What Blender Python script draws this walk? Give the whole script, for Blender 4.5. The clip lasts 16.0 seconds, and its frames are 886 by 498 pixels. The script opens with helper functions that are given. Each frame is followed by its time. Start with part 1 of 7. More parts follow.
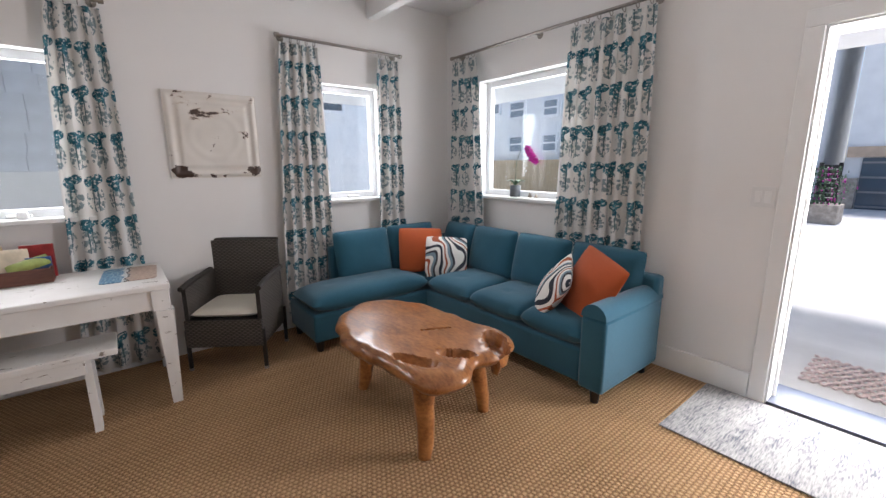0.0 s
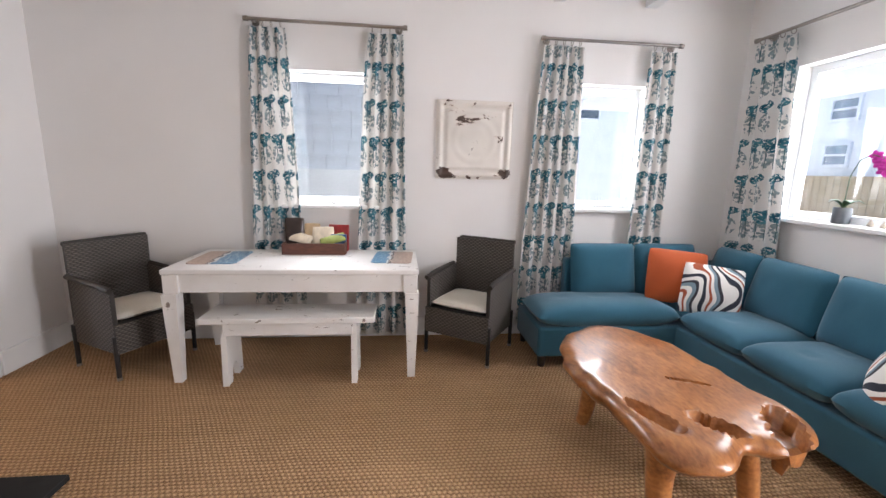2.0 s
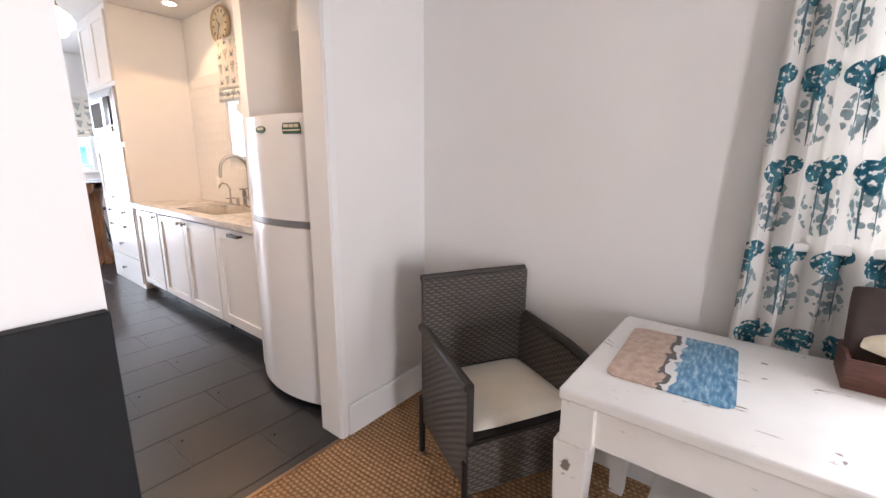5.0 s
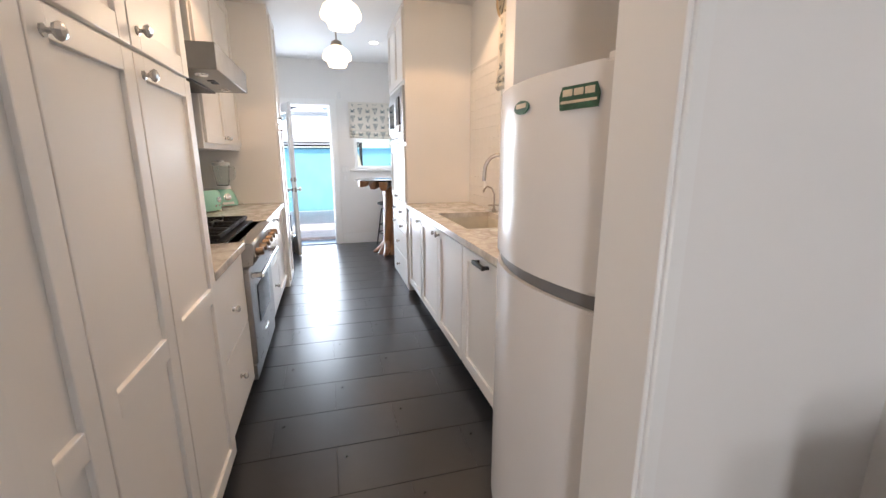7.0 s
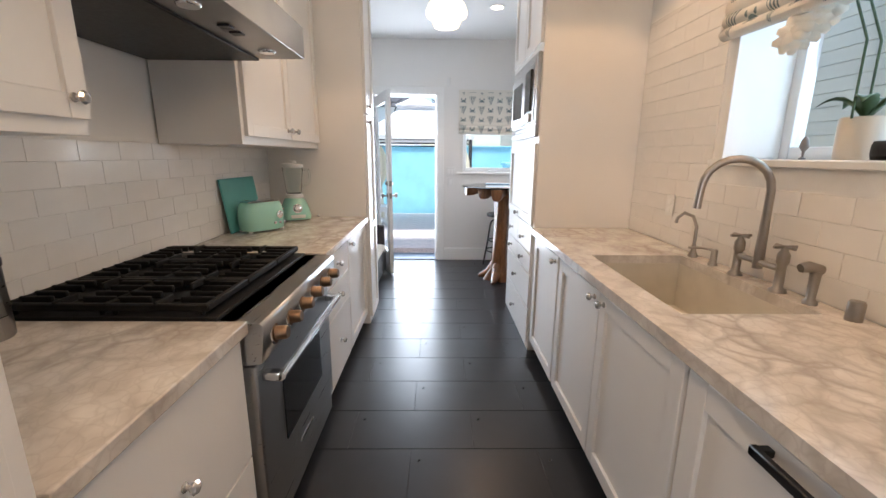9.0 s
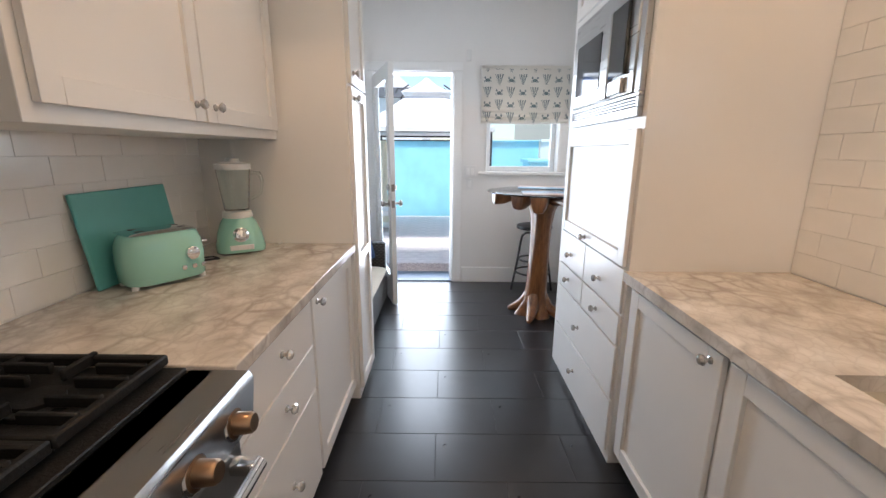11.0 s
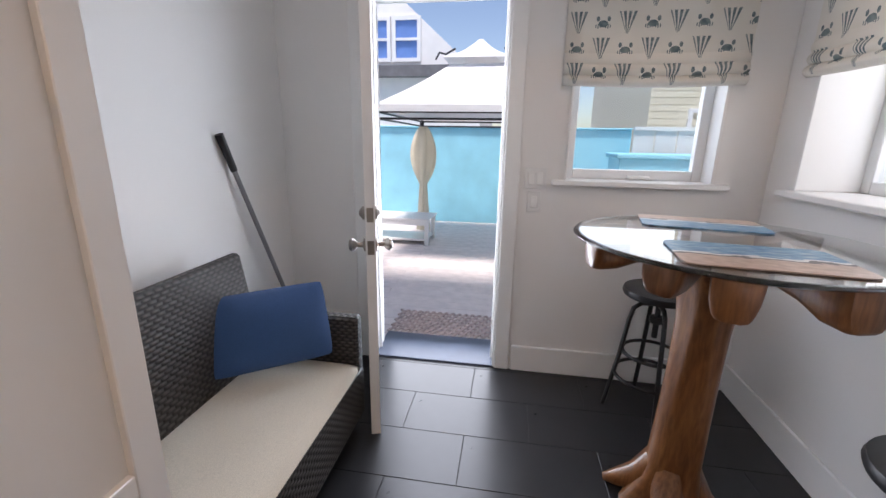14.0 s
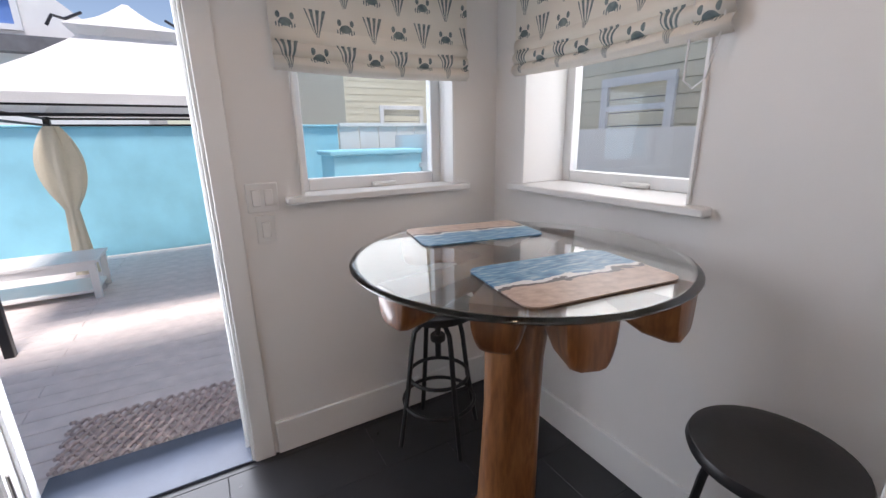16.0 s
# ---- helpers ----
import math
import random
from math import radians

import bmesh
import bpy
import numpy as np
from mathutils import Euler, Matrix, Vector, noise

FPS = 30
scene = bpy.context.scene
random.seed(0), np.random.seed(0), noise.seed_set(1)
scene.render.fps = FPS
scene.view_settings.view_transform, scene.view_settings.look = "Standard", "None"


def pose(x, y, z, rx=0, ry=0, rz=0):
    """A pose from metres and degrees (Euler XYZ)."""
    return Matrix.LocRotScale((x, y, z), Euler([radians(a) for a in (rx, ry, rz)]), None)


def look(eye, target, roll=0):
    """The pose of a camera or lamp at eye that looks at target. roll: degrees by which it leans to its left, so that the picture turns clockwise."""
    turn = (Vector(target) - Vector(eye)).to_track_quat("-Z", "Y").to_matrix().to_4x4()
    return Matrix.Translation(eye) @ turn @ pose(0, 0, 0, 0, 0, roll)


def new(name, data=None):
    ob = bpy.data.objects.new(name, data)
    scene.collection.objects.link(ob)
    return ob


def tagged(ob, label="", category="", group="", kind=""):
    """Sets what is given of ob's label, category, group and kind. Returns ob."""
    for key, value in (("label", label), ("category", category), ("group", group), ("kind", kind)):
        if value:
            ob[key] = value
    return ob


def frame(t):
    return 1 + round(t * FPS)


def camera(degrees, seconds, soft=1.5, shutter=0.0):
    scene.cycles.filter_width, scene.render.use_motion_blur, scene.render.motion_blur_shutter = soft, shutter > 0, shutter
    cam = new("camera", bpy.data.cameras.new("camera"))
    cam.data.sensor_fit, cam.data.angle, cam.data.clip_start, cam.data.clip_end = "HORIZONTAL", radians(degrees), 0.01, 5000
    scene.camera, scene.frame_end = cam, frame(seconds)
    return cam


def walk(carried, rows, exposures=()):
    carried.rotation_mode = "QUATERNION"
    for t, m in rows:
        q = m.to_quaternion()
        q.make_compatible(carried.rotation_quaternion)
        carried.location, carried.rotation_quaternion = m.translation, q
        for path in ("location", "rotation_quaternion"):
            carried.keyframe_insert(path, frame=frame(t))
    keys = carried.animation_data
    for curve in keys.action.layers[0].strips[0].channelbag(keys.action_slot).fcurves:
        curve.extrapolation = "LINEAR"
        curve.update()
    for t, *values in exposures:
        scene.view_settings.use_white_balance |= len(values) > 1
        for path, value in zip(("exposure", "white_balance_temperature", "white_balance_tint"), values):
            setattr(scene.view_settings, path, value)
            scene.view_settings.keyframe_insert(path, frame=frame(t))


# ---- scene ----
cam = camera(94.3, 16.0)
# seconds, x, y, z, yaw, pitch, roll
PATH = [
    (0, -0.253, -0.113, 1.432, -38.56, -11.76, -0.37),
    (0.5, -0.254, -0.094, 1.429, -34.13, -11.55, 0.07),
    (1, -0.233, -0.052, 1.434, -25.86, -11.36, 0.65),
    (1.5, -0.161, 0.008, 1.408, -15.44, -10.79, 1.28),
    (2, -0.184, 0.084, 1.396, -6.07, -10.72, 1.49),
    (2.5, -0.337, 0.262, 1.392, 1.99, -11.03, 1.30),
    (3, -0.529, 0.478, 1.395, 8.41, -11.34, 0.58),
    (3.5, -0.689, 0.792, 1.356, 13.82, -11.33, 0.06),
    (4, -0.852, 1.089, 1.370, 19.69, -12.00, 0.34),
    (4.5, -1.100, 1.403, 1.368, 26.90, -12.07, 0.19),
    (5, -1.281, 1.699, 1.353, 37.92, -12.03, 0.40),
    (5.2, -1.378, 1.813, 1.357, 41.90, -11.90, 0.22),
    (7.4, -2.502, 2.360, 1.381, 82.31, -12.92, 0.84),
    (7.5, -2.567, 2.367, 1.384, 83.83, -12.90, 0.94),
    (8, -2.904, 2.362, 1.395, 85.09, -12.43, 0.21),
    (8.5, -3.253, 2.401, 1.395, 88.18, -12.32, 0.51),
    (11, -4.735, 2.315, 1.386, 90.33, -13.39, 0.32),
    (11.5, -5.093, 2.261, 1.397, 88.33, -13.32, 0.36),
    (12, -5.472, 2.278, 1.391, 88.03, -13.13, 0.51),
    (12.5, -5.837, 2.272, 1.399, 88.84, -13.26, 0.51),
    (13, -6.239, 2.222, 1.406, 90.51, -13.77, 0.37),
    (13.5, -6.476, 2.314, 1.372, 94.09, -13.82, 0.02),
    (14, -6.687, 2.423, 1.377, 98.96, -14.74, 0.97),
    (14.5, -6.779, 2.459, 1.394, 98.47, -15.31, 0.85),
    (15, -6.913, 2.431, 1.376, 89.28, -13.79, -0.01),
    (15.5, -7.102, 2.362, 1.392, 75.03, -13.10, -0.82),
    (16, -7.254, 2.373, 1.408, 60.28, -15.28, -1.01),
]
# exposure: seconds, stops, kelvin, tint
EXPOSURES = [(0.0, 0.60, 6200, 15), (1.5, 1.00, 6200, 16), (3.5, 1.60, 6100, 16), (5.2, 1.42, 6200, 17), (7.4, 0.95, 6200, 12), (8.7, 0.78, 6200, 12),
             (10.8, 0.74, 6200, 12), (12.5, 0.38, 6250, 17), (14.0, 0.15, 6550, 19), (16.0, 0.03, 6650, 19)]
walk(cam, [(t, pose(x, y, z, 90 + pitch, 0, yaw) @ pose(0, 0, 0, 0, 0, roll)) for t, x, y, z, yaw, pitch, roll in PATH], EXPOSURES)
# ==== after walk ====
# ---- world, sun, large lights ----
world = bpy.data.worlds.new("world")
scene.world = world
world.use_nodes = True
sky = world.node_tree.nodes.new("ShaderNodeTexSky")
sky.sky_type, sky.sun_disc = "NISHITA", False
SUN_EL, SUN_AZ = 71.0, 86.0          # elevation; compass bearing with +y as north
sky.sun_elevation, sky.sun_rotation = radians(SUN_EL), radians(SUN_AZ)
back = world.node_tree.nodes["Background"]
world.node_tree.links.new(sky.outputs[0], back.inputs[0])
back.inputs[1].default_value = 0.15


def lamp(name, kind, energy, color, m, size=0.1, size_y=None, label=""):
    data = bpy.data.lights.new(name, kind)
    data.energy, data.color = energy, color
    if kind == "AREA":
        data.shape, data.size, data.size_y = "RECTANGLE", size, size_y or size
    elif kind == "SUN":
        data.angle = radians(12)
    else:
        data.shadow_soft_size = size
    ob = new(name, data)
    ob.matrix_world = m
    return ob


_e, _a = radians(SUN_EL), radians(SUN_AZ)
lamp("sun", "SUN", 4.2, (1.0, 0.96, 0.90), look((math.cos(_e) * math.sin(_a) * 30, math.cos(_e) * math.cos(_a) * 30, math.sin(_e) * 30), (0, 0, 0)))
DAY, WARM = (1.0, 0.965, 0.93), (1.0, 0.60, 0.31)
# the sky's light in the openings
lamp("skylight_door_east", "AREA", 62, DAY, look((2.95, 0.0, 1.10), (0.5, 0.0, 1.0)), 0.85, 2.0)
lamp("skylight_window_east", "AREA", 17, DAY, look((2.90, 2.35, 1.68), (0.5, 2.3, 1.2)), 1.1, 1.0)
lamp("skylight_window_north", "AREA", 12, DAY, look((1.55, 3.68, 1.62), (1.5, 0.5, 1.0)), 0.6, 0.95)
lamp("skylight_window_dining", "AREA", 14, DAY, look((-0.75, 3.68, 1.62), (-0.7, 0.5, 1.0)), 0.7, 0.95)
lamp("skylight_door_west", "AREA", 32, (0.84, 0.92, 1.0), look((-9.25, 2.02, 1.10), (-5.0, 2.2, 0.9)), 0.72, 2.0)
lamp("skylight_window_west", "AREA", 3.0, (0.90, 0.95, 1.0), look((-9.27, 3.09, 1.57), (-5.0, 2.9, 1.0)), 0.66, 0.75)
lamp("skylight_window_nook", "AREA", 5.5, (1.0, 0.98, 0.96), look((-8.40, 4.10, 1.62), (-8.2, 1.0, 1.0)), 0.85, 0.75)
lamp("skylight_window_sink", "AREA", 4, (0.74, 0.89, 1.0), look((-5.0, 4.08, 1.75), (-5.0, 1.0, 1.0)), 1.0, 0.7)

for _x in (-4.05, -5.21, -6.38):
    lamp("pendant_light", "POINT", 3.0 if _x > -6 else 1.2, (1.0, 0.74, 0.48), pose(_x, 2.45, 2.08), 0.09)
for _x, _y in ((-3.5, 2.2), (-4.5, 3.30), (-5.6, 3.30), (-5.7, 1.95), (-7.9, 2.96)):
    lamp("recessed_lamp", "SPOT", 12.5 if _y > 3 else 17.0 if _y < 2.1 else 11.0, WARM, pose(_x, _y, 2.76), 0.05).data.spot_size = radians(110)


# ---- materials ----
class Mat:
    """A node material with short ways to add nodes."""

    def __init__(self, name, color=(0.8, 0.8, 0.8), rough=0.5, metal=0.0, spec=0.5):
        self.m = bpy.data.materials.new(name)
        self.m.use_nodes = True
        self.t = self.m.node_tree
        self.b = self.t.nodes["Principled BSDF"]
        self.set("Base Color", (*color, 1))
        self.set("Roughness", rough)
        self.set("Metallic", metal)
        self.set("Specular IOR Level", spec)

    def set(self, key, v, node=None):
        s = (node or self.b).inputs[key]
        if isinstance(v, bpy.types.NodeSocket):
            self.t.links.new(v, s)
        else:
            s.default_value = v
        return self

    def node(self, kind, **ins):
        n = self.t.nodes.new(kind)
        for k, v in ins.items():
            self.set(k.replace("_", " "), v, n)
        return n

    def co(self, kind="Object", scale=None, rot=None):
        s = self.node("ShaderNodeTexCoord").outputs[kind]
        if scale or rot:
            mp = self.node("ShaderNodeMapping", Vector=s)
            mp.inputs["Scale"].default_value = scale or (1, 1, 1)
            mp.inputs["Rotation"].default_value = rot or (0, 0, 0)
            s = mp.outputs[0]
        return s

    def noise(self, scale, detail=3.0, vec=None, dist=0.0, rough=0.5):
        return self.node("ShaderNodeTexNoise", Vector=vec or self.co(), Scale=scale, Detail=detail, Distortion=dist, Roughness=rough).outputs["Fac"]

    def voro(self, scale, vec=None, out="Distance", feature="F1"):
        n = self.t.nodes.new("ShaderNodeTexVoronoi")
        n.feature = feature
        self.set("Vector", vec or self.co(), n)
        self.set("Scale", scale, n)
        return n.outputs[out]

    def math(self, op, a, b=None, c=None):
        n = self.t.nodes.new("ShaderNodeMath")
        n.operation = op
        for i, v in enumerate((a, b, c)):
            if v is not None:
                if isinstance(v, bpy.types.NodeSocket):
                    self.t.links.new(v, n.inputs[i])
                else:
                    n.inputs[i].default_value = v
        return n.outputs[0]

    def ramp(self, fac, *stops):
        n = self.node("ShaderNodeValToRGB", Fac=fac)
        e = n.color_ramp.elements
        while len(e) < len(stops):
            e.new(0.5)
        for el, (p, col) in zip(e, stops):
            el.position, el.color = p, (*col, 1) if len(col) == 3 else col
        return n.outputs[0]

    def grey(self, fac, lo, hi):
        return self.ramp(fac, (lo, (0, 0, 0)), (hi, (1, 1, 1)))

    def mix(self, fac, a, b, blend="MIX"):
        n = self.t.nodes.new("ShaderNodeMix")
        n.data_type, n.blend_type = "RGBA", blend
        for i, v in ((0, fac), (6, a), (7, b)):
            if isinstance(v, bpy.types.NodeSocket):
                self.t.links.new(v, n.inputs[i])
            else:
                n.inputs[i].default_value = (*v, 1) if isinstance(v, tuple) else v
        return n.outputs[2]

    def xyz(self, vec):
        return self.node("ShaderNodeSeparateXYZ", Vector=vec).outputs

    def random(self):
        return self.node("ShaderNodeObjectInfo").outputs["Random"]

    def bump(self, height, strength=0.3, dist=0.01, normal=None):
        n = self.node("ShaderNodeBump", Height=height, Strength=strength, Distance=dist)
        if normal:
            self.set("Normal", normal, n)
        self.set("Normal", n.outputs[0])
        return n.outputs[0]


def plain(name, c, rough=0.5, metal=0.0, var=0.08, scale=6.0, grain=60.0, bump=0.05, spec=0.5, coat=0.0):
    """A surface of one colour with soft blotches, grain and uneven gloss."""
    g = Mat(name, c, rough, metal, spec)
    n = g.noise(scale, 4)
    lo, hi = tuple(v * (1 - var) for v in c), tuple(min(1, v * (1 + var)) for v in c)
    g.set("Base Color", g.ramp(n, (0.3, lo), (0.7, hi)))
    r = g.node("ShaderNodeMapRange", Value=g.noise(scale * 2.3, 3), To_Min=max(0.02, rough * 0.85), To_Max=min(1, rough * 1.15)).outputs[0]
    g.set("Roughness", r)
    if bump:
        g.bump(g.noise(grain, 3), bump, 0.004)
    if coat:
        g.set("Coat Weight", coat)
        g.set("Coat Roughness", 0.08)
    return g.m


def make_wood(name, dark, mid, light, rough=0.35, axis=(1, 1, 0.12), scale=9.0, coat=0.0):
    g = Mat(name, mid, rough)
    v = g.co("Object", axis)
    w = g.noise(scale, 5, v, 1.6)
    fine = g.noise(scale * 9, 4, v, 0.3)
    c = g.ramp(w, (0.28, dark), (0.5, mid), (0.72, light))
    g.set("Base Color", g.mix(0.35, c, g.ramp(fine, (0.35, dark), (0.65, light))))
    g.set("Roughness", g.node("ShaderNodeMapRange", Value=w, To_Min=rough * 0.8, To_Max=rough * 1.3).outputs[0])
    g.bump(fine, 0.12, 0.003)
    if coat:
        g.set("Coat Weight", coat)
        g.set("Coat Roughness", 0.06)
    return g.m


def make_distressed():
    """White paint worn through to grey-brown wood in flecks along the grain."""
    g = Mat("distressed_white_paint", (0.78, 0.76, 0.72), 0.5)
    v = g.co("Object", (1.0, 2.2, 2.2))
    n = g.noise(11, 6, v, 0.8, 0.62)
    big = g.noise(2.2, 3, g.co())
    chips = g.grey(g.math("ADD", n, g.math("MULTIPLY", g.math("SUBTRACT", big, 0.5), 0.30)), 0.645, 0.675)
    paint = g.ramp(g.noise(4, 4), (0.3, (0.74, 0.72, 0.69)), (0.7, (0.83, 0.82, 0.80)))
    g.set("Base Color", g.mix(chips, paint, (0.23, 0.19, 0.16)))
    g.bump(g.math("SUBTRACT", 1.0, chips), 0.3, 0.003)
    return g.m


def make_tin():
    g = Mat("chipped_white_tin", (0.75, 0.72, 0.66), 0.4)
    n = g.noise(7.0, 6, g.co("Object", (1, 1, 2.0)), 0.6, 0.65)
    big = g.noise(1.6, 2, g.co())
    x, y, z = g.xyz(g.co())

    def worn(cx, cz, rx, rz, gain):
        p, q = g.math("DIVIDE", g.math("SUBTRACT", x, cx), rx), g.math("DIVIDE", g.math("SUBTRACT", z, cz), rz)
        d = g.math("ADD", g.math("MULTIPLY", p, p), g.math("MULTIPLY", q, q))
        return g.math("MULTIPLY", g.math("MAXIMUM", g.math("SUBTRACT", 1.0, d), 0.0), gain)

    n = g.math("SUBTRACT", n, 0.045)
    for spot in ((-0.03, 0.16, 0.22, 0.07, 0.13), (-0.25, -0.27, 0.09, 0.07, 0.22), (0.24, -0.26, 0.10, 0.06, 0.17), (0.0, -0.29, 0.28, 0.03, 0.11), (-0.1, 0.28, 0.2, 0.03, 0.10), (0.28, 0.27, 0.04, 0.05, 0.16)):
        n = g.math("ADD", n, worn(*spot))
    chips = g.grey(g.math("ADD", n, g.math("MULTIPLY", g.math("SUBTRACT", big, 0.5), 0.20)), 0.60, 0.62)
    c = g.ramp(g.noise(3, 5), (0.3, (0.66, 0.62, 0.56)), (0.7, (0.78, 0.75, 0.70)))
    rim = g.grey(g.math("ADD", n, 0.0), 0.575, 0.60)
    c = g.mix(g.math("MULTIPLY", rim, 0.5), c, (0.45, 0.33, 0.24))
    g.set("Base Color", g.mix(chips, c, (0.06, 0.035, 0.025)))
    g.bump(g.math("SUBTRACT", 1.0, chips), 0.35, 0.002)
    return g.m


def make_sisal():
    """Woven sisal: rows of knots in two tones."""
    g = Mat("sisal_weave", (0.32, 0.2, 0.1), 0.9, spec=0.15)
    x, y, z = g.xyz(g.co("Object"))
    y = g.math("ADD", y, g.math("MULTIPLY", g.noise(2.5, 2), 0.03))
    x = g.math("ADD", x, g.math("MULTIPLY", g.noise(45, 1), 0.014))
    row = g.math("FLOOR", g.math("MULTIPLY", y, 44.0))
    off = g.math("MULTIPLY", g.math("MODULO", row, 2.0), 0.5)
    u = g.math("SUBTRACT", g.math("FRACT", g.math("ADD", g.math("MULTIPLY", x, 40.0), off)), 0.5)
    v = g.math("SUBTRACT", g.math("FRACT", g.math("MULTIPLY", y, 44.0)), 0.5)
    d = g.math("SQRT", g.math("ADD", g.math("MULTIPLY", u, u), g.math("MULTIPLY", v, v)))
    knot = g.grey(d, 0.55, 0.12)
    knot = g.math("SUBTRACT", 1.0, g.math("MULTIPLY", d, 1.6))
    fib = g.noise(160, 3)
    blot = g.noise(1.1, 4)
    streak = g.noise(5, 4, g.co("Object", (0.25, 6, 1)))
    c = g.ramp(g.math("ADD", g.math("MULTIPLY", fib, 0.5), g.math("MULTIPLY", knot, 0.5)), (0.26, (0.060, 0.030, 0.014)), (0.5, (0.52, 0.305, 0.15)), (0.8, (0.90, 0.64, 0.39)))
    c = g.mix(0.3, c, g.ramp(streak, (0.3, (0.33, 0.20, 0.10)), (0.7, (0.60, 0.38, 0.205))))
    g.set("Base Color", g.mix(0.25, c, g.ramp(blot, (0.35, (0.33, 0.205, 0.105)), (0.65, (0.58, 0.38, 0.21)))))
    g.bump(g.math("ADD", knot, g.math("MULTIPLY", fib, 0.5)), 1.0, 0.012)
    return g.m


def make_slate():
    g = Mat("dark_slate_tile", (0.03, 0.031, 0.034), 0.32, spec=0.5)
    n = g.noise(5, 6, None, 0.4)
    c = g.ramp(n, (0.3, (0.015, 0.016, 0.019)), (0.7, (0.023, 0.024, 0.028)))
    r = g.random()
    g.set("Base Color", g.mix(g.math("MULTIPLY", r, 0.35), c, (0.024, 0.025, 0.028)))
    g.set("Roughness", g.node("ShaderNodeMapRange", Value=g.noise(8, 4), To_Min=0.25, To_Max=0.33).outputs[0])
    g.bump(g.noise(14, 6), 0.05, 0.004)
    return g.m


def make_marble():
    """Cream marble: grey-brown veins round soft patches, at two sizes."""
    g = Mat("veined_marble", (0.7, 0.68, 0.64), 0.16)
    warp = g.node("ShaderNodeTexNoise", Vector=g.co(), Scale=5.0, Detail=5.0).outputs["Color"]
    push = g.t.nodes.new("ShaderNodeVectorMath")
    push.operation = "MULTIPLY_ADD"
    g.t.links.new(warp, push.inputs[0])
    push.inputs[1].default_value = (0.16, 0.16, 0.16)
    g.t.links.new(g.co("Object", (1.0, 1.3, 1.0), (0, 0, radians(30))), push.inputs[2])
    v = push.outputs[0]
    fade = g.grey(g.noise(3.2, 4), 0.38, 0.62)
    big = g.math("MULTIPLY", g.ramp(g.voro(9.0, v, feature="DISTANCE_TO_EDGE"), (0.0, (1, 1, 1)), (0.16, (0, 0, 0))), fade)
    fine = g.ramp(g.voro(24.0, v, feature="DISTANCE_TO_EDGE"), (0.0, (1, 1, 1)), (0.10, (0, 0, 0)))
    c = g.ramp(g.noise(7, 6, v), (0.32, (0.50, 0.46, 0.41)), (0.5, (0.64, 0.60, 0.55)), (0.68, (0.75, 0.72, 0.67)))
    c = g.mix(g.math("MULTIPLY", fine, 0.22), c, (0.36, 0.31, 0.27))
    g.set("Base Color", g.mix(g.math("MULTIPLY", big, 0.62), c, (0.30, 0.26, 0.225)))
    g.set("Roughness", g.node("ShaderNodeMapRange", Value=g.noise(30, 3), To_Min=0.12, To_Max=0.22).outputs[0])
    return g.m


def make_fabric(name, c, weave=420.0, var=0.12, rough=0.92, sheen=0.25):
    g = Mat(name, c, rough, spec=0.2)
    n = g.noise(3.5, 5)
    f = g.noise(weave, 2)
    lo, hi = tuple(v * (1 - var) for v in c), tuple(v * (1 + var) for v in c)
    cc = g.ramp(n, (0.3, lo), (0.7, hi))
    g.set("Base Color", g.mix(0.3, cc, g.ramp(f, (0.35, tuple(v * 0.7 for v in c)), (0.65, tuple(v * 1.25 for v in c)))))
    g.set("Sheen Weight", sheen)
    nrm = g.bump(f, 0.18, 0.002)
    return g.m


def make_wicker(name, dark, light, su=55.0, sv=95.0):
    """Flat woven strips: over and under in a basket weave, by the cloth's own map."""
    g = Mat(name, dark, 0.55)
    x, y, z = g.xyz(g.co("UV"))
    row = g.math("FLOOR", g.math("MULTIPLY", y, sv))
    u = g.math("ADD", g.math("MULTIPLY", x, su), g.math("MULTIPLY", g.math("MODULO", row, 2.0), 0.5))
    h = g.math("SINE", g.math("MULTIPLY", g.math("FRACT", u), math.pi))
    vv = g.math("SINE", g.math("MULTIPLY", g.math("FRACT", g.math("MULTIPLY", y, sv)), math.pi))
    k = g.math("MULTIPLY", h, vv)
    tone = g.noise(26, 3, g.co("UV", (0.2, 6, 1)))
    # shade between the strips is painted in: colour darkens as height k drops
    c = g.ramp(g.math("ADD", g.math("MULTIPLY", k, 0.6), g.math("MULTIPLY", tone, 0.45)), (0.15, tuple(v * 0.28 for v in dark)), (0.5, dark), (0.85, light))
    g.set("Base Color", c)
    g.bump(k, 0.8, 0.005)
    return g.m


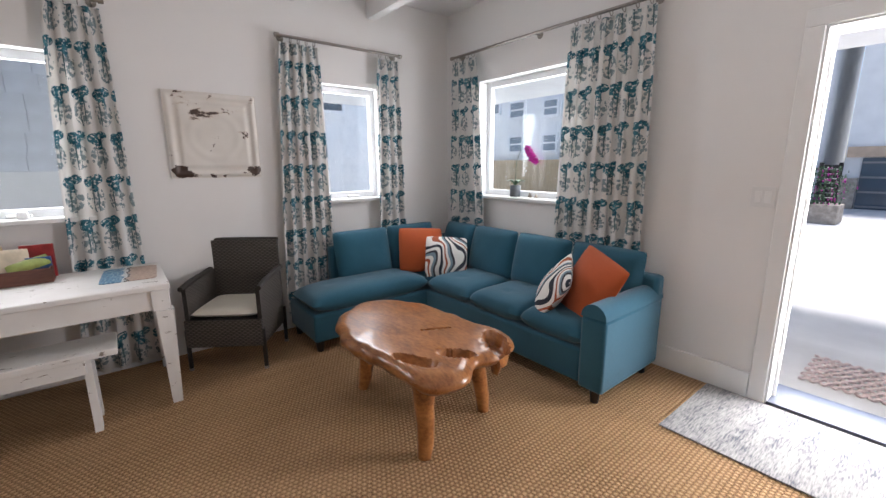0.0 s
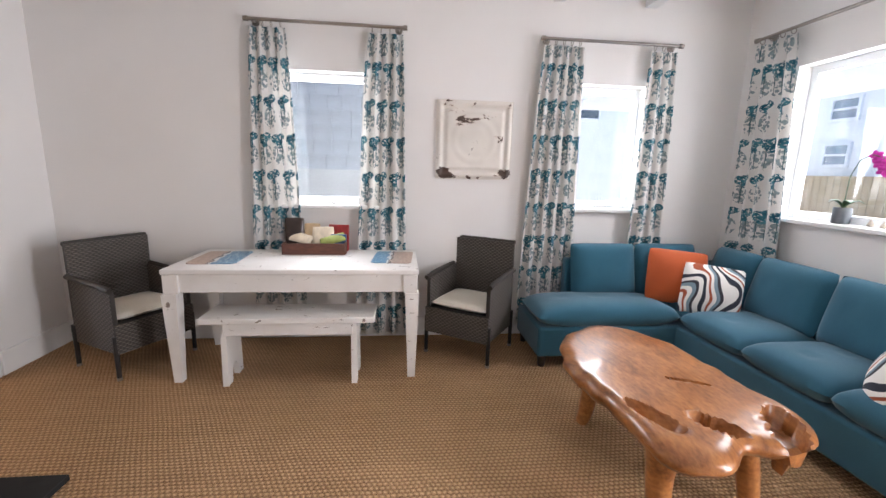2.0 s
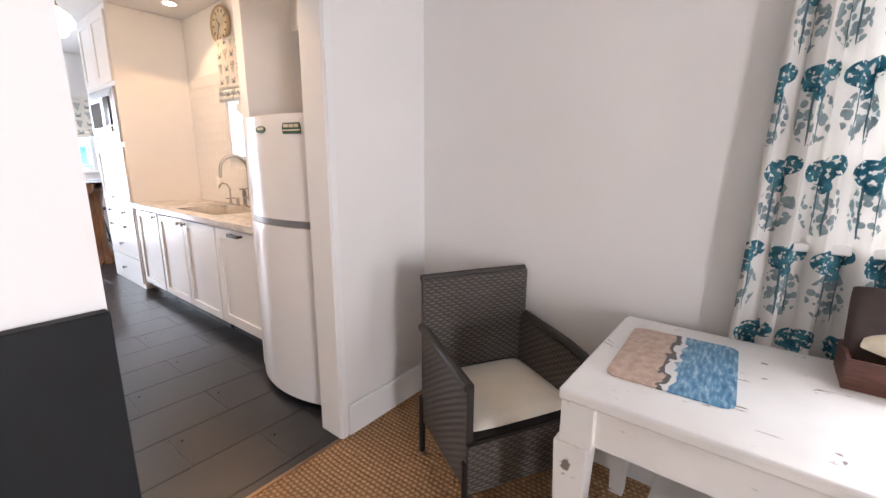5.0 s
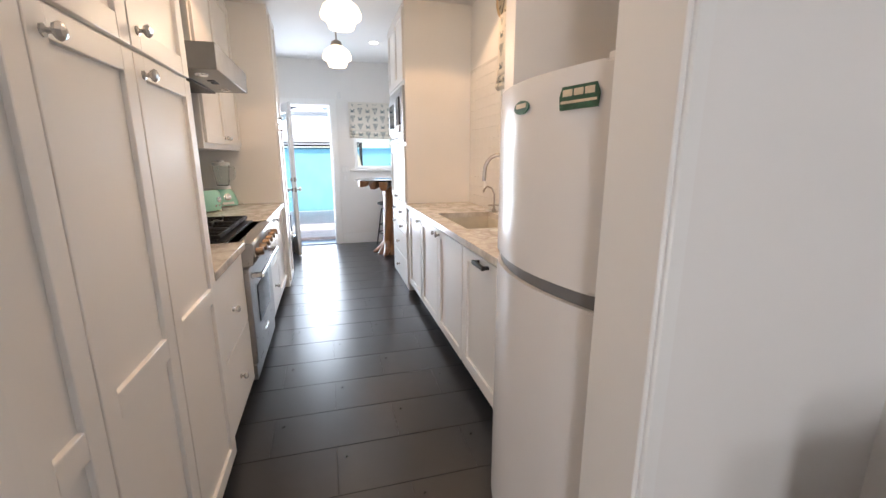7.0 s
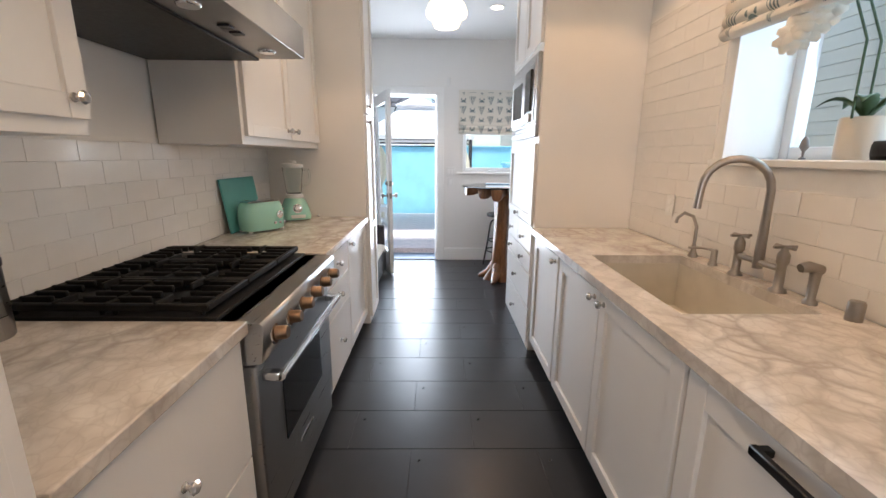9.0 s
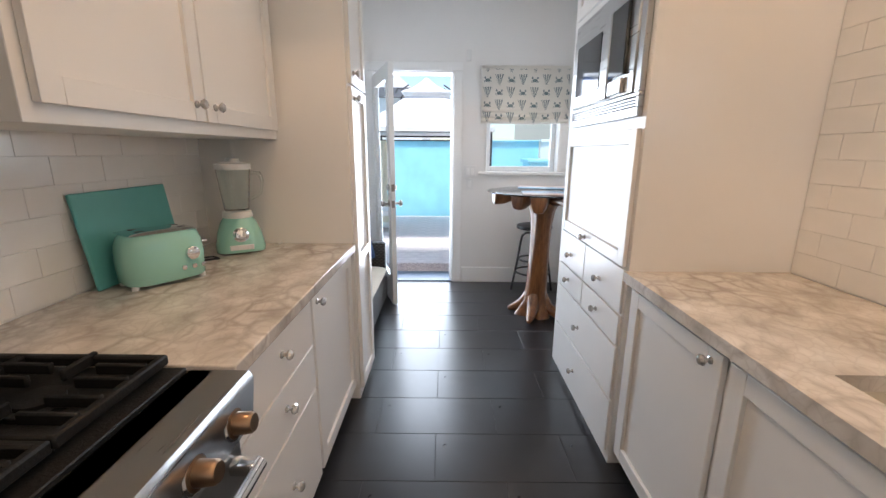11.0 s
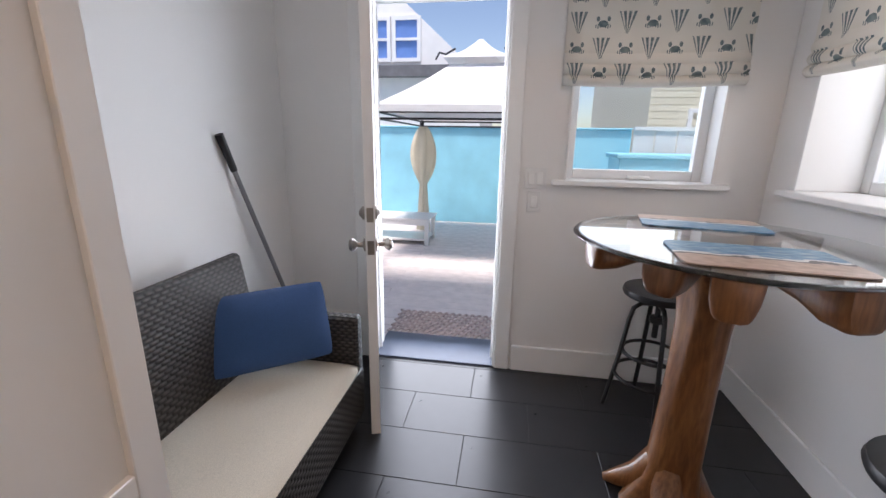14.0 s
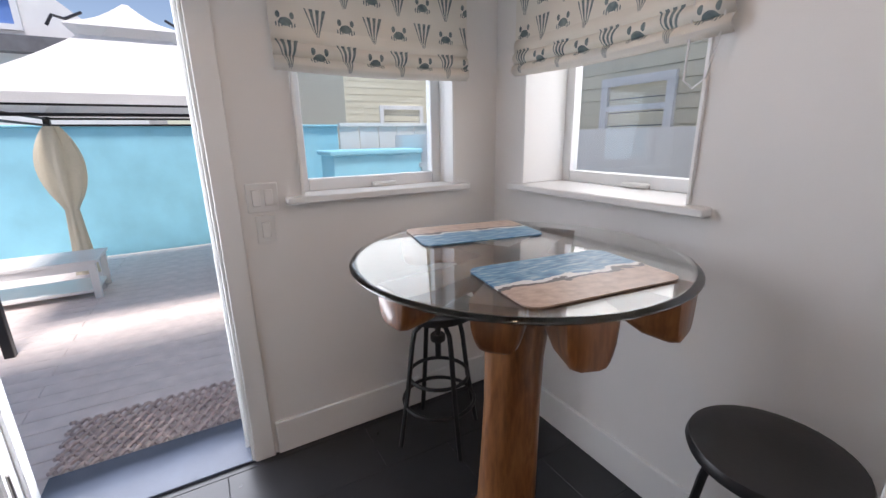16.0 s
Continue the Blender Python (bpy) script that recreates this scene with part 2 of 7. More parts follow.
def make_curtain():
    """White cotton printed in teal with rows of flower umbels on stems."""
    g = Mat("teal_flower_print", (0.8, 0.79, 0.76), 0.85, spec=0.2)
    x, y, z = g.xyz(g.co("UV"))
    wob = g.noise(9, 3, g.co("UV"))
    row = g.math("FLOOR", g.math("MULTIPLY", y, 1 / 0.27))
    odd = g.math("MODULO", g.math("ABSOLUTE", row), 2.0)
    cu = g.math("ADD", g.math("MULTIPLY", x, 1 / 0.165), g.math("MULTIPLY", odd, 0.5))
    a = g.math("SUBTRACT", g.math("FRACT", cu), 0.5)
    b = g.math("SUBTRACT", g.math("FRACT", g.math("MULTIPLY", y, 1 / 0.27)), 0.5)
    a = g.math("ADD", a, g.math("MULTIPLY", g.math("SUBTRACT", wob, 0.5), 0.12))

    def oval(ca, cb, ra, rb):
        p = g.math("DIVIDE", g.math("SUBTRACT", a, ca), ra)
        q = g.math("DIVIDE", g.math("SUBTRACT", b, cb), rb)
        d = g.math("ADD", g.math("MULTIPLY", p, p), g.math("MULTIPLY", q, q))
        return g.math("LESS_THAN", d, 1.0)

    spots = g.voro(46, g.co("UV"))
    dots = g.math("LESS_THAN", spots, 0.52)
    mott = g.math("GREATER_THAN", g.noise(60, 3, g.co("UV")), 0.43)
    cap = g.math("MULTIPLY", g.math("MAXIMUM", oval(-0.12, 0.27, 0.32, 0.14), oval(0.20, 0.35, 0.24, 0.11)), mott)
    cap = g.math("MAXIMUM", cap, g.math("MULTIPLY", oval(0.02, 0.12, 0.15, 0.09), mott))
    leaf = g.math("MULTIPLY", oval(0.0, -0.14, 0.42, 0.30), dots)
    stem = g.math("MAXIMUM", oval(-0.12, -0.05, 0.022, 0.40), oval(0.13, -0.02, 0.020, 0.42))
    cloth = g.ramp(g.noise(3, 3, g.co("UV")), (0.3, (0.76, 0.75, 0.72)), (0.7, (0.84, 0.83, 0.81)))
    c = g.mix(g.math("MULTIPLY", leaf, 0.8), cloth, g.ramp(g.noise(30, 2, g.co("UV")), (0.35, (0.09, 0.17, 0.20)), (0.65, (0.22, 0.33, 0.36))))
    c = g.mix(stem, c, (0.10, 0.18, 0.20))
    c = g.mix(cap, c, g.ramp(g.noise(22, 3, g.co("UV")), (0.35, (0.018, 0.10, 0.15)), (0.65, (0.09, 0.27, 0.33))))
    g.set("Base Color", c)
    g.bump(g.noise(500, 2, g.co("UV")), 0.1, 0.002)
    tr = g.node("ShaderNodeBsdfTranslucent", Color=c)
    mixs = g.node("ShaderNodeMixShader", Fac=0.28)
    out = g.t.nodes["Material Output"]
    g.t.links.new(g.b.outputs[0], mixs.inputs[1])
    g.t.links.new(tr.outputs[0], mixs.inputs[2])
    g.t.links.new(mixs.outputs[0], out.inputs[0])
    return g.m


def make_shade():
    """Cream cotton printed with rows of crabs and sea fans in blue-grey."""
    g = Mat("sea_life_print", (0.78, 0.76, 0.70), 0.85, spec=0.2)
    x, y, z = g.xyz(g.co("UV"))
    row = g.math("FLOOR", g.math("MULTIPLY", y, 1 / 0.115))
    odd = g.math("MODULO", g.math("ABSOLUTE", row), 2.0)
    cu = g.math("ADD", g.math("MULTIPLY", x, 1 / 0.115), odd)
    kind = g.math("MODULO", g.math("ABSOLUTE", g.math("FLOOR", cu)), 2.0)
    a = g.math("SUBTRACT", g.math("FRACT", cu), 0.5)
    b = g.math("SUBTRACT", g.math("FRACT", g.math("MULTIPLY", y, 1 / 0.115)), 0.5)
    aa = g.math("ABSOLUTE", a)

    def oval(s, ca, cb, ra, rb):
        p = g.math("DIVIDE", g.math("SUBTRACT", s, ca), ra)
        q = g.math("DIVIDE", g.math("SUBTRACT", b, cb), rb)
        return g.math("LESS_THAN", g.math("ADD", g.math("MULTIPLY", p, p), g.math("MULTIPLY", q, q)), 1.0)

    crab = g.math("MAXIMUM", oval(a, 0.0, -0.05, 0.20, 0.13), oval(aa, 0.22, 0.14, 0.07, 0.10))
    crab = g.math("MAXIMUM", crab, g.math("MULTIPLY", oval(aa, 0.20, -0.14, 0.13, 0.09), g.math("GREATER_THAN", g.math("SINE", g.math("MULTIPLY", aa, 70.0)), 0.0)))
    wide = g.math("ADD", 0.05, g.math("MULTIPLY", g.math("ADD", b, 0.42), 0.40))
    fan = g.math("MULTIPLY", g.math("LESS_THAN", aa, wide), g.math("LESS_THAN", g.math("ABSOLUTE", b), 0.42))
    spoke = g.math("GREATER_THAN", g.math("SINE", g.math("MULTIPLY", g.math("DIVIDE", a, wide), 11.0)), -0.15)
    fan = g.math("MULTIPLY", fan, spoke)
    m = g.math("ADD", g.math("MULTIPLY", crab, kind), g.math("MULTIPLY", fan, g.math("SUBTRACT", 1.0, kind)))
    cloth = g.ramp(g.noise(4, 3, g.co("UV")), (0.3, (0.74, 0.71, 0.65)), (0.7, (0.80, 0.78, 0.73)))
    ink = g.ramp(g.noise(40, 3, g.co("UV")), (0.35, (0.07, 0.13, 0.16)), (0.65, (0.20, 0.27, 0.28)))
    c = g.mix(g.math("MULTIPLY", m, 0.9), cloth, ink)
    g.set("Base Color", c)
    tr = g.node("ShaderNodeBsdfTranslucent", Color=c)
    mixs = g.node("ShaderNodeMixShader", Fac=0.22)
    g.t.links.new(g.b.outputs[0], mixs.inputs[1])
    g.t.links.new(tr.outputs[0], mixs.inputs[2])
    g.t.links.new(mixs.outputs[0], g.t.nodes["Material Output"].inputs[0])
    return g.m


def make_swirl():
    g = Mat("swirl_stripe_cotton", (0.7, 0.7, 0.68), 0.85, spec=0.2)
    x, y, z = g.xyz(g.co("Object"))
    bend = g.noise(2.6, 1.0, None, 0.2)
    u = g.math("ADD", g.math("MULTIPLY", x, 5.5), g.math("MULTIPLY", y, 3.0))
    s = g.math("FRACT", g.math("ADD", u, g.math("MULTIPLY", bend, 3.6)))
    n1 = g.t.nodes.new("ShaderNodeValToRGB")
    n1.color_ramp.interpolation = "CONSTANT"
    e = n1.color_ramp.elements
    cols = ((0.0, (0.80, 0.78, 0.74)), (0.2, (0.035, 0.04, 0.055)), (0.36, (0.80, 0.78, 0.74)), (0.5, (0.36, 0.10, 0.05)), (0.6, (0.80, 0.78, 0.74)), (0.74, (0.20, 0.28, 0.33)), (0.88, (0.05, 0.05, 0.06)))
    while len(e) < len(cols):
        e.new(0.5)
    for el, (p, col) in zip(e, cols):
        el.position, el.color = p, (*col, 1)
    g.t.links.new(s, n1.inputs[0])
    g.set("Base Color", n1.outputs[0])
    g.bump(g.noise(300, 2), 0.12, 0.002)
    return g.m


def make_beach(name, split, flip=False):
    """A printed beach: sand, a line of surf and blue sea across the mat."""
    g = Mat(name, (0.5, 0.5, 0.5), 0.35)
    x, y, z = g.xyz(g.co("UV"))
    n = g.noise(5, 6, g.co("UV"), 0.5)
    t = g.math("ADD", g.math("SUBTRACT", 1.0, y) if flip else y, g.math("MULTIPLY", g.math("SUBTRACT", n, 0.5), 0.28))
    sea = g.ramp(g.noise(9, 5, g.co("UV", (1.0, 3.0, 1.0))), (0.32, (0.045, 0.14, 0.30)), (0.5, (0.11, 0.30, 0.48)), (0.7, (0.45, 0.58, 0.62)))
    sand = g.ramp(g.noise(14, 5, g.co("UV")), (0.3, (0.42, 0.29, 0.22)), (0.7, (0.62, 0.47, 0.38)))
    c = g.mix(g.grey(t, split - 0.02, split + 0.03), sand, sea)
    surf = g.math("LESS_THAN", g.math("ABSOLUTE", g.math("SUBTRACT", t, split)), 0.035)
    rock = g.math("LESS_THAN", g.math("ABSOLUTE", g.math("SUBTRACT", t, split - 0.05)), g.math("MULTIPLY", g.noise(26, 2, g.co("UV")), 0.05))
    c = g.mix(surf, c, (0.75, 0.75, 0.74))
    c = g.mix(rock, c, (0.08, 0.07, 0.07))
    g.set("Base Color", c)
    return g.m


def make_woven_rug():
    g = Mat("grey_white_rug", (0.55, 0.54, 0.52), 0.95, spec=0.1)
    v = g.co("Object", (5.0, 32.0, 1.0))
    n = g.noise(4.0, 5, v)
    big = g.noise(2.0, 3, g.co("Object", (2, 8, 1)))
    c = g.ramp(g.math("ADD", g.math("MULTIPLY", n, 0.65), g.math("MULTIPLY", big, 0.35)), (0.36, (0.13, 0.14, 0.16)), (0.5, (0.33, 0.325, 0.32)), (0.66, (0.47, 0.46, 0.44)))
    g.set("Base Color", c)
    g.bump(n, 0.4, 0.004)
    return g.m


def make_rope(name, c1, c2):
    g = plain(name, c1, 0.9, 0, 0.25, 30, 240, 0.3, 0.2)
    return g


def make_glass(name, tint=(1, 1, 1), rough=0.0):
    g = Mat(name, tint, rough)
    g.set("Transmission Weight", 1.0)
    g.set("IOR", 1.45)
    return g.m


def make_pane():
    """Thin window glass: clear, with the gloss of its face."""
    g = Mat("window_glass", (1, 1, 1), 0.0)
    tr = g.node("ShaderNodeBsdfTransparent", Color=(0.93, 0.96, 0.97, 1))
    gl = g.node("ShaderNodeBsdfGlossy", Roughness=0.0)
    mx = g.node("ShaderNodeMixShader", Fac=0.05)
    g.t.links.new(tr.outputs[0], mx.inputs[1])
    g.t.links.new(gl.outputs[0], mx.inputs[2])
    g.t.links.new(mx.outputs[0], g.t.nodes["Material Output"].inputs[0])
    return g.m


def glow(name, c, strength):
    g = Mat(name, (0.9, 0.88, 0.84), 0.35)
    g.set("Emission Color", (*c, 1))
    g.set("Emission Strength", strength)
    return g.m


def make_brushed():
    g = Mat("brushed_steel", (0.44, 0.435, 0.43), 0.3, 1.0)
    n = g.noise(90, 3, g.co("Object", (0.03, 1, 1)))
    g.set("Roughness", g.node("ShaderNodeMapRange", Value=n, To_Min=0.22, To_Max=0.38).outputs[0])
    g.bump(n, 0.06, 0.002)
    return g.m


def make_painting():
    g = Mat("dune_grass_painting", (0.4, 0.4, 0.33), 0.7)
    v = g.co("Object", (1, 2.0, 1.0))
    n = g.noise(5.0, 8, v, 1.2, 0.65)
    blades = g.noise(26, 6, g.co("Object", (1, 1.0, 0.55), (radians(24), 0, 0)), 1.5)
    c = g.ramp(n, (0.3, (0.15, 0.15, 0.12)), (0.5, (0.40, 0.39, 0.31)), (0.72, (0.62, 0.60, 0.52)))
    g.set("Base Color", g.mix(0.5, c, g.ramp(blades, (0.36, (0.19, 0.20, 0.15)), (0.64, (0.60, 0.58, 0.50)))))
    return g.m


WALL = plain("white_wall_paint", (0.80, 0.79, 0.775), 0.62, 0, 0.02, 1.3, 260, 0.05, 0.35)
CEIL = plain("white_ceiling_paint", (0.78, 0.78, 0.775), 0.7, 0, 0.02, 1.3, 200, 0.05, 0.3)
TRIM = plain("white_gloss_trim", (0.82, 0.82, 0.81), 0.32, 0, 0.02, 2.0, 90, 0.03)
CAB = plain("white_cabinet_enamel", (0.80, 0.785, 0.765), 0.30, 0, 0.02, 2.0, 120, 0.03)
TILE = plain("white_glazed_tile", (0.80, 0.785, 0.76), 0.10, 0, 0.03, 9.0, 14, 0.05)
GROUT = plain("pale_grout", (0.82, 0.81, 0.79), 0.9, 0, 0.06, 9, 200, 0.2)
SISAL, SLATE, MARBLE = make_sisal(), make_slate(), make_marble()
# kitchen floor grout; also colours the shade sheet below the deck
DGROUT_GAP = plain("dark_grout_and_gap", (0.028, 0.028, 0.030), 0.85, 0, 0.1, 9, 200, 0.2)
STEEL = make_brushed()
CHROME = plain("polished_chrome", (0.72, 0.72, 0.72), 0.10, 1.0, 0.03, 6, 40, 0.0)
NICKEL = plain("aged_nickel", (0.36, 0.33, 0.30), 0.30, 1.0, 0.1, 12, 60, 0.03)
IRON = plain("black_cast_iron", (0.007, 0.007, 0.0075), 0.6, 0, 0.2, 14, 200, 0.25, 0.3)
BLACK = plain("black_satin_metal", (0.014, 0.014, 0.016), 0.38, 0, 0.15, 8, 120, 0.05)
DARKGLASS = plain("dark_oven_glass", (0.012, 0.014, 0.017), 0.06, 0, 0.05, 3, 30, 0.0)
SURROUND = plain("black_slate_surround", (0.011, 0.0125, 0.014), 0.60, 0, 0.2, 5, 60, 0.10, 0.25)
SOOT = plain("sooty_firebox", (0.010, 0.010, 0.011), 0.75, 0, 0.3, 6, 60, 0.3)
TEAL = make_fabric("teal_linen_upholstery", (0.028, 0.112, 0.168), 380, 0.13)
ORANGE = make_fabric("burnt_orange_cotton", (0.46, 0.095, 0.028), 300, 0.12)
BLUE = make_fabric("denim_blue_cotton", (0.045, 0.10, 0.24), 300, 0.12)
CREAM = make_fabric("cream_canvas", (0.72, 0.67, 0.57), 300, 0.05)
SWIRL = make_swirl()
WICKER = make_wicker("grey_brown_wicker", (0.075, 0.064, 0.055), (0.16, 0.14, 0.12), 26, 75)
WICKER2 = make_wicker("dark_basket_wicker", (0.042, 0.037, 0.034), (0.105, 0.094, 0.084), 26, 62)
DISTRESS, TIN = make_distressed(), make_tin()
TEAK = make_wood("polished_teak_root", (0.12, 0.036, 0.010), (0.34, 0.125, 0.034), (0.50, 0.22, 0.07), 0.30, (1, 0.4, 1), 7, 0.35)
TEAKV = make_wood("oiled_teak_trunk", (0.085, 0.028, 0.009), (0.22, 0.082, 0.026), (0.33, 0.145, 0.05), 0.32, (1, 1, 0.16), 9, 0.35)
BASKETWOOD = make_wood("mahogany_box", (0.05, 0.016, 0.010), (0.10, 0.032, 0.02), (0.16, 0.06, 0.035), 0.4, (0.2, 1, 1), 12)
LEGWOOD = plain("dark_stained_wood", (0.018, 0.012, 0.010), 0.4, 0, 0.2, 9, 60, 0.05)
CURTAIN, SHADE = make_curtain(), make_shade()
BEACH_A, BEACH_B, BEACH_C = make_beach("beach_print_a", 0.50), make_beach("beach_print_b", 0.58, True), make_beach("beach_print_c", 0.46)
RUG = make_woven_rug()
ROPE = make_rope("pale_rope", (0.55, 0.45, 0.42), (0.4, 0.3, 0.3))
PANE, GLASS = make_pane(), make_glass("clear_glass", (0.97, 1.0, 0.985))
MINT = plain("mint_enamel", (0.34, 0.66, 0.56), 0.18, 0, 0.03, 3, 40, 0.0, coat=0.4)
TEALBOARD = plain("teal_board", (0.12, 0.40, 0.38), 0.45, 0, 0.05, 6, 90, 0.04)
FRIDGE = plain("white_fridge_enamel", (0.80, 0.80, 0.81), 0.20, 0, 0.02, 2, 900, 0.05)
PLASTIC = plain("white_plastic", (0.76, 0.76, 0.75), 0.35, 0, 0.02, 4, 60, 0.0)
GREYPLASTIC = plain("grey_plastic", (0.20, 0.20, 0.21), 0.4, 0, 0.05, 4, 60, 0.02)
VINYL = plain("white_window_vinyl", (0.80, 0.81, 0.82), 0.35, 0, 0.02, 3, 60, 0.02)
PAINTING = make_painting()
CONCRETE = plain("pale_concrete", (0.58, 0.57, 0.55), 0.85, 0, 0.10, 2.0, 60, 0.2)
THRESH = plain("blue_grey_threshold", (0.07, 0.085, 0.12), 0.45, 0, 0.12, 6, 60, 0.1)
DECK = plain("grey_deck_board", (0.78, 0.70, 0.67), 0.75, 0, 0.10, 7, 60, 0.15)
BLUEWALL = plain("turquoise_wall_paint", (0.30, 0.68, 0.82), 0.8, 0, 0.08, 2.5, 70, 0.25)
STUCCO = plain("white_stucco", (0.80, 0.80, 0.79), 0.9, 0, 0.05, 2, 90, 0.3)
GREYSTUCCO = plain("grey_stucco", (0.62, 0.63, 0.64), 0.9, 0, 0.06, 2, 90, 0.3)
CLAP = plain("cream_clapboard", (0.72, 0.68, 0.54), 0.7, 0, 0.04, 3, 60, 0.08)
SHAKE = plain("pale_grey_shake", (0.64, 0.67, 0.71), 0.8, 0, 0.10, 5, 70, 0.2)
CANOPY = make_fabric("white_canopy_cloth", (0.78, 0.79, 0.80), 200, 0.04)
DRAPE = make_fabric("ivory_gazebo_drape", (0.74, 0.68, 0.52), 200, 0.06)
ROOFING = plain("grey_roofing", (0.16, 0.16, 0.17), 0.9, 0, 0.15, 6, 60, 0.3)
LEAF = plain("dark_green_leaf", (0.035, 0.085, 0.03), 0.45, 0, 0.25, 20, 60, 0.05)
PETAL = plain("magenta_petal", (0.50, 0.02, 0.30), 0.5, 0, 0.15, 30, 60, 0.02)
WPETAL = plain("white_petal", (0.80, 0.78, 0.72), 0.5, 0, 0.04, 30, 60, 0.02)
STONE = plain("tan_stone", (0.36, 0.31, 0.26), 0.85, 0, 0.3, 9, 60, 0.3)
TAN = plain("tan_render", (0.50, 0.38, 0.28), 0.85, 0, 0.1, 4, 60, 0.2)
CERAMIC = plain("ribbed_white_ceramic", (0.62, 0.58, 0.50), 0.4, 0, 0.06, 9, 60, 0.05)
POTGREY = plain("grey_pot", (0.10, 0.11, 0.12), 0.5, 0, 0.1, 9, 60, 0.05)
KRAFT = plain("kraft_paper", (0.50, 0.37, 0.22), 0.7, 0, 0.1, 20, 60, 0.1)
PACKDARK = plain("dark_packet", (0.035, 0.022, 0.018), 0.3, 0, 0.3, 20, 60, 0.1)
PACKRED = plain("red_carton", (0.28, 0.02, 0.02), 0.35, 0, 0.3, 18, 60, 0.02)
PACKWHITE = plain("cream_packet", (0.68, 0.60, 0.46), 0.4, 0, 0.15, 25, 60, 0.1)
PACKGREEN = plain("green_packet", (0.30, 0.36, 0.10), 0.35, 0, 0.2, 25, 60, 0.05)
PACKBLUE = plain("blue_carton", (0.03, 0.10, 0.28), 0.35, 0, 0.2, 18, 60, 0.02)
BRASS = plain("bronze_knob", (0.30, 0.20, 0.13), 0.3, 1.0, 0.1, 14, 60, 0.03)
OPAL = glow("lit_opal_glass", (1.0, 0.74, 0.46), 1.3)
BULB = glow("recessed_bulb", (1.0, 0.82, 0.6), 6.0)
WARMOPAL = OPAL


# ---- mesh helpers ----
def box(bm, lo, hi, r=0.0, seg=2):
    lo, hi = [min(a, b) for a, b in zip(lo, hi)], [max(a, b) for a, b in zip(lo, hi)]
    c, s = [(a + b) / 2 for a, b in zip(lo, hi)], [b - a for a, b in zip(lo, hi)]
    vs = bmesh.ops.create_cube(bm, size=1.0, matrix=Matrix.Translation(c) @ Matrix.Diagonal((*s, 1)))["verts"]
    if r:
        es = list({e for v in vs for e in v.link_edges})
        bmesh.ops.bevel(bm, geom=es, offset=min(r, min(s) * 0.49), segments=seg, affect="EDGES", profile=0.5)
    return bm


def one(lo, hi, r=0.0, seg=2):
    return box(bmesh.new(), lo, hi, r, seg)


def rod(bm, p, q, r, r2=None, n=14):
    p, q = Vector(p), Vector(q)
    d = q - p
    m = Matrix.Translation((p + q) / 2) @ d.to_track_quat("Z", "Y").to_matrix().to_4x4()
    bmesh.ops.create_cone(bm, cap_ends=True, segments=n, radius1=r, radius2=r if r2 is None else r2, depth=d.length, matrix=m)
    return bm


def tube(bm, pts, r, n=8, closed=False):
    """A round bar along points; r may be a list."""
    pts = [Vector(p) for p in pts]
    k = len(pts)
    rings = []
    side = None
    for i, p in enumerate(pts):
        a, b = (pts[i - 1], pts[(i + 1) % k]) if closed else (pts[max(i - 1, 0)], pts[min(i + 1, k - 1)])
        d = (b - a).normalized()
        if side is None:
            side = d.orthogonal().normalized()
        side = (side - d * side.dot(d)).normalized()
        up = d.cross(side)
        rr = r[i] if isinstance(r, (list, tuple)) else r
        rings.append([bm.verts.new(p + rr * (math.cos(t) * side + math.sin(t) * up)) for t in (2 * math.pi * j / n for j in range(n))])
    for i in range(k if closed else k - 1):
        a, b = rings[i], rings[(i + 1) % k]
        for j in range(n):
            bm.faces.new((a[j], a[(j + 1) % n], b[(j + 1) % n], b[j]))
    if not closed:
        bm.faces.new(rings[0][::-1])
        bm.faces.new(rings[-1])
    return bm


def lathe(bm, prof, at=(0, 0, 0), n=20, m=None):
    """A turned shape from (radius, height) pairs; m turns it about its base."""
    rings = []
    for r, z in prof:
        rings.append([Vector((r * math.cos(2 * math.pi * j / n), r * math.sin(2 * math.pi * j / n), z)) for j in range(n)])
    m = Matrix.Translation(at) @ (m or Matrix())
    rings = [[bm.verts.new(m @ v) for v in ring] for ring in rings]
    for a, b in zip(rings, rings[1:]):
        for j in range(n):
            bm.faces.new((a[j], a[(j + 1) % n], b[(j + 1) % n], b[j]))
    bm.faces.new(rings[0][::-1])
    bm.faces.new(rings[-1])
    return bm


def sheet(bm, f, nu, nv, w=1.0, h=1.0, loop=False):
    """A surface f(u, v) with a map in metres of w by h."""
    uv = bm.loops.layers.uv.verify()
    vs = [[bm.verts.new(f(i / nu, j / nv)) for i in range(nu + 1)] for j in range(nv + 1)]
    for j in range(nv):
        for i in range(nu):
            fc = bm.faces.new((vs[j][i], vs[j][i + 1], vs[j + 1][i + 1], vs[j + 1][i]))
            for lp, (a, b) in zip(fc.loops, ((i, j), (i + 1, j), (i + 1, j + 1), (i, j + 1))):
                lp[uv].uv = (a / nu * w, b / nv * h)
    return bm


def mapbox(bm, lo, hi, r=0.006):
    """A box whose faces carry a map in metres."""
    box(bm, lo, hi, r, 1)
    uv = bm.loops.layers.uv.verify()
    bm.normal_update()
    for fc in bm.faces:
        n = fc.normal
        k = max(range(3), key=lambda i: abs(n[i]))
        i, j = [(1, 2), (0, 2), (0, 1)][k]
        for lp in fc.loops:
            lp[uv].uv = (lp.vert.co[i], lp.vert.co[j])
    return bm


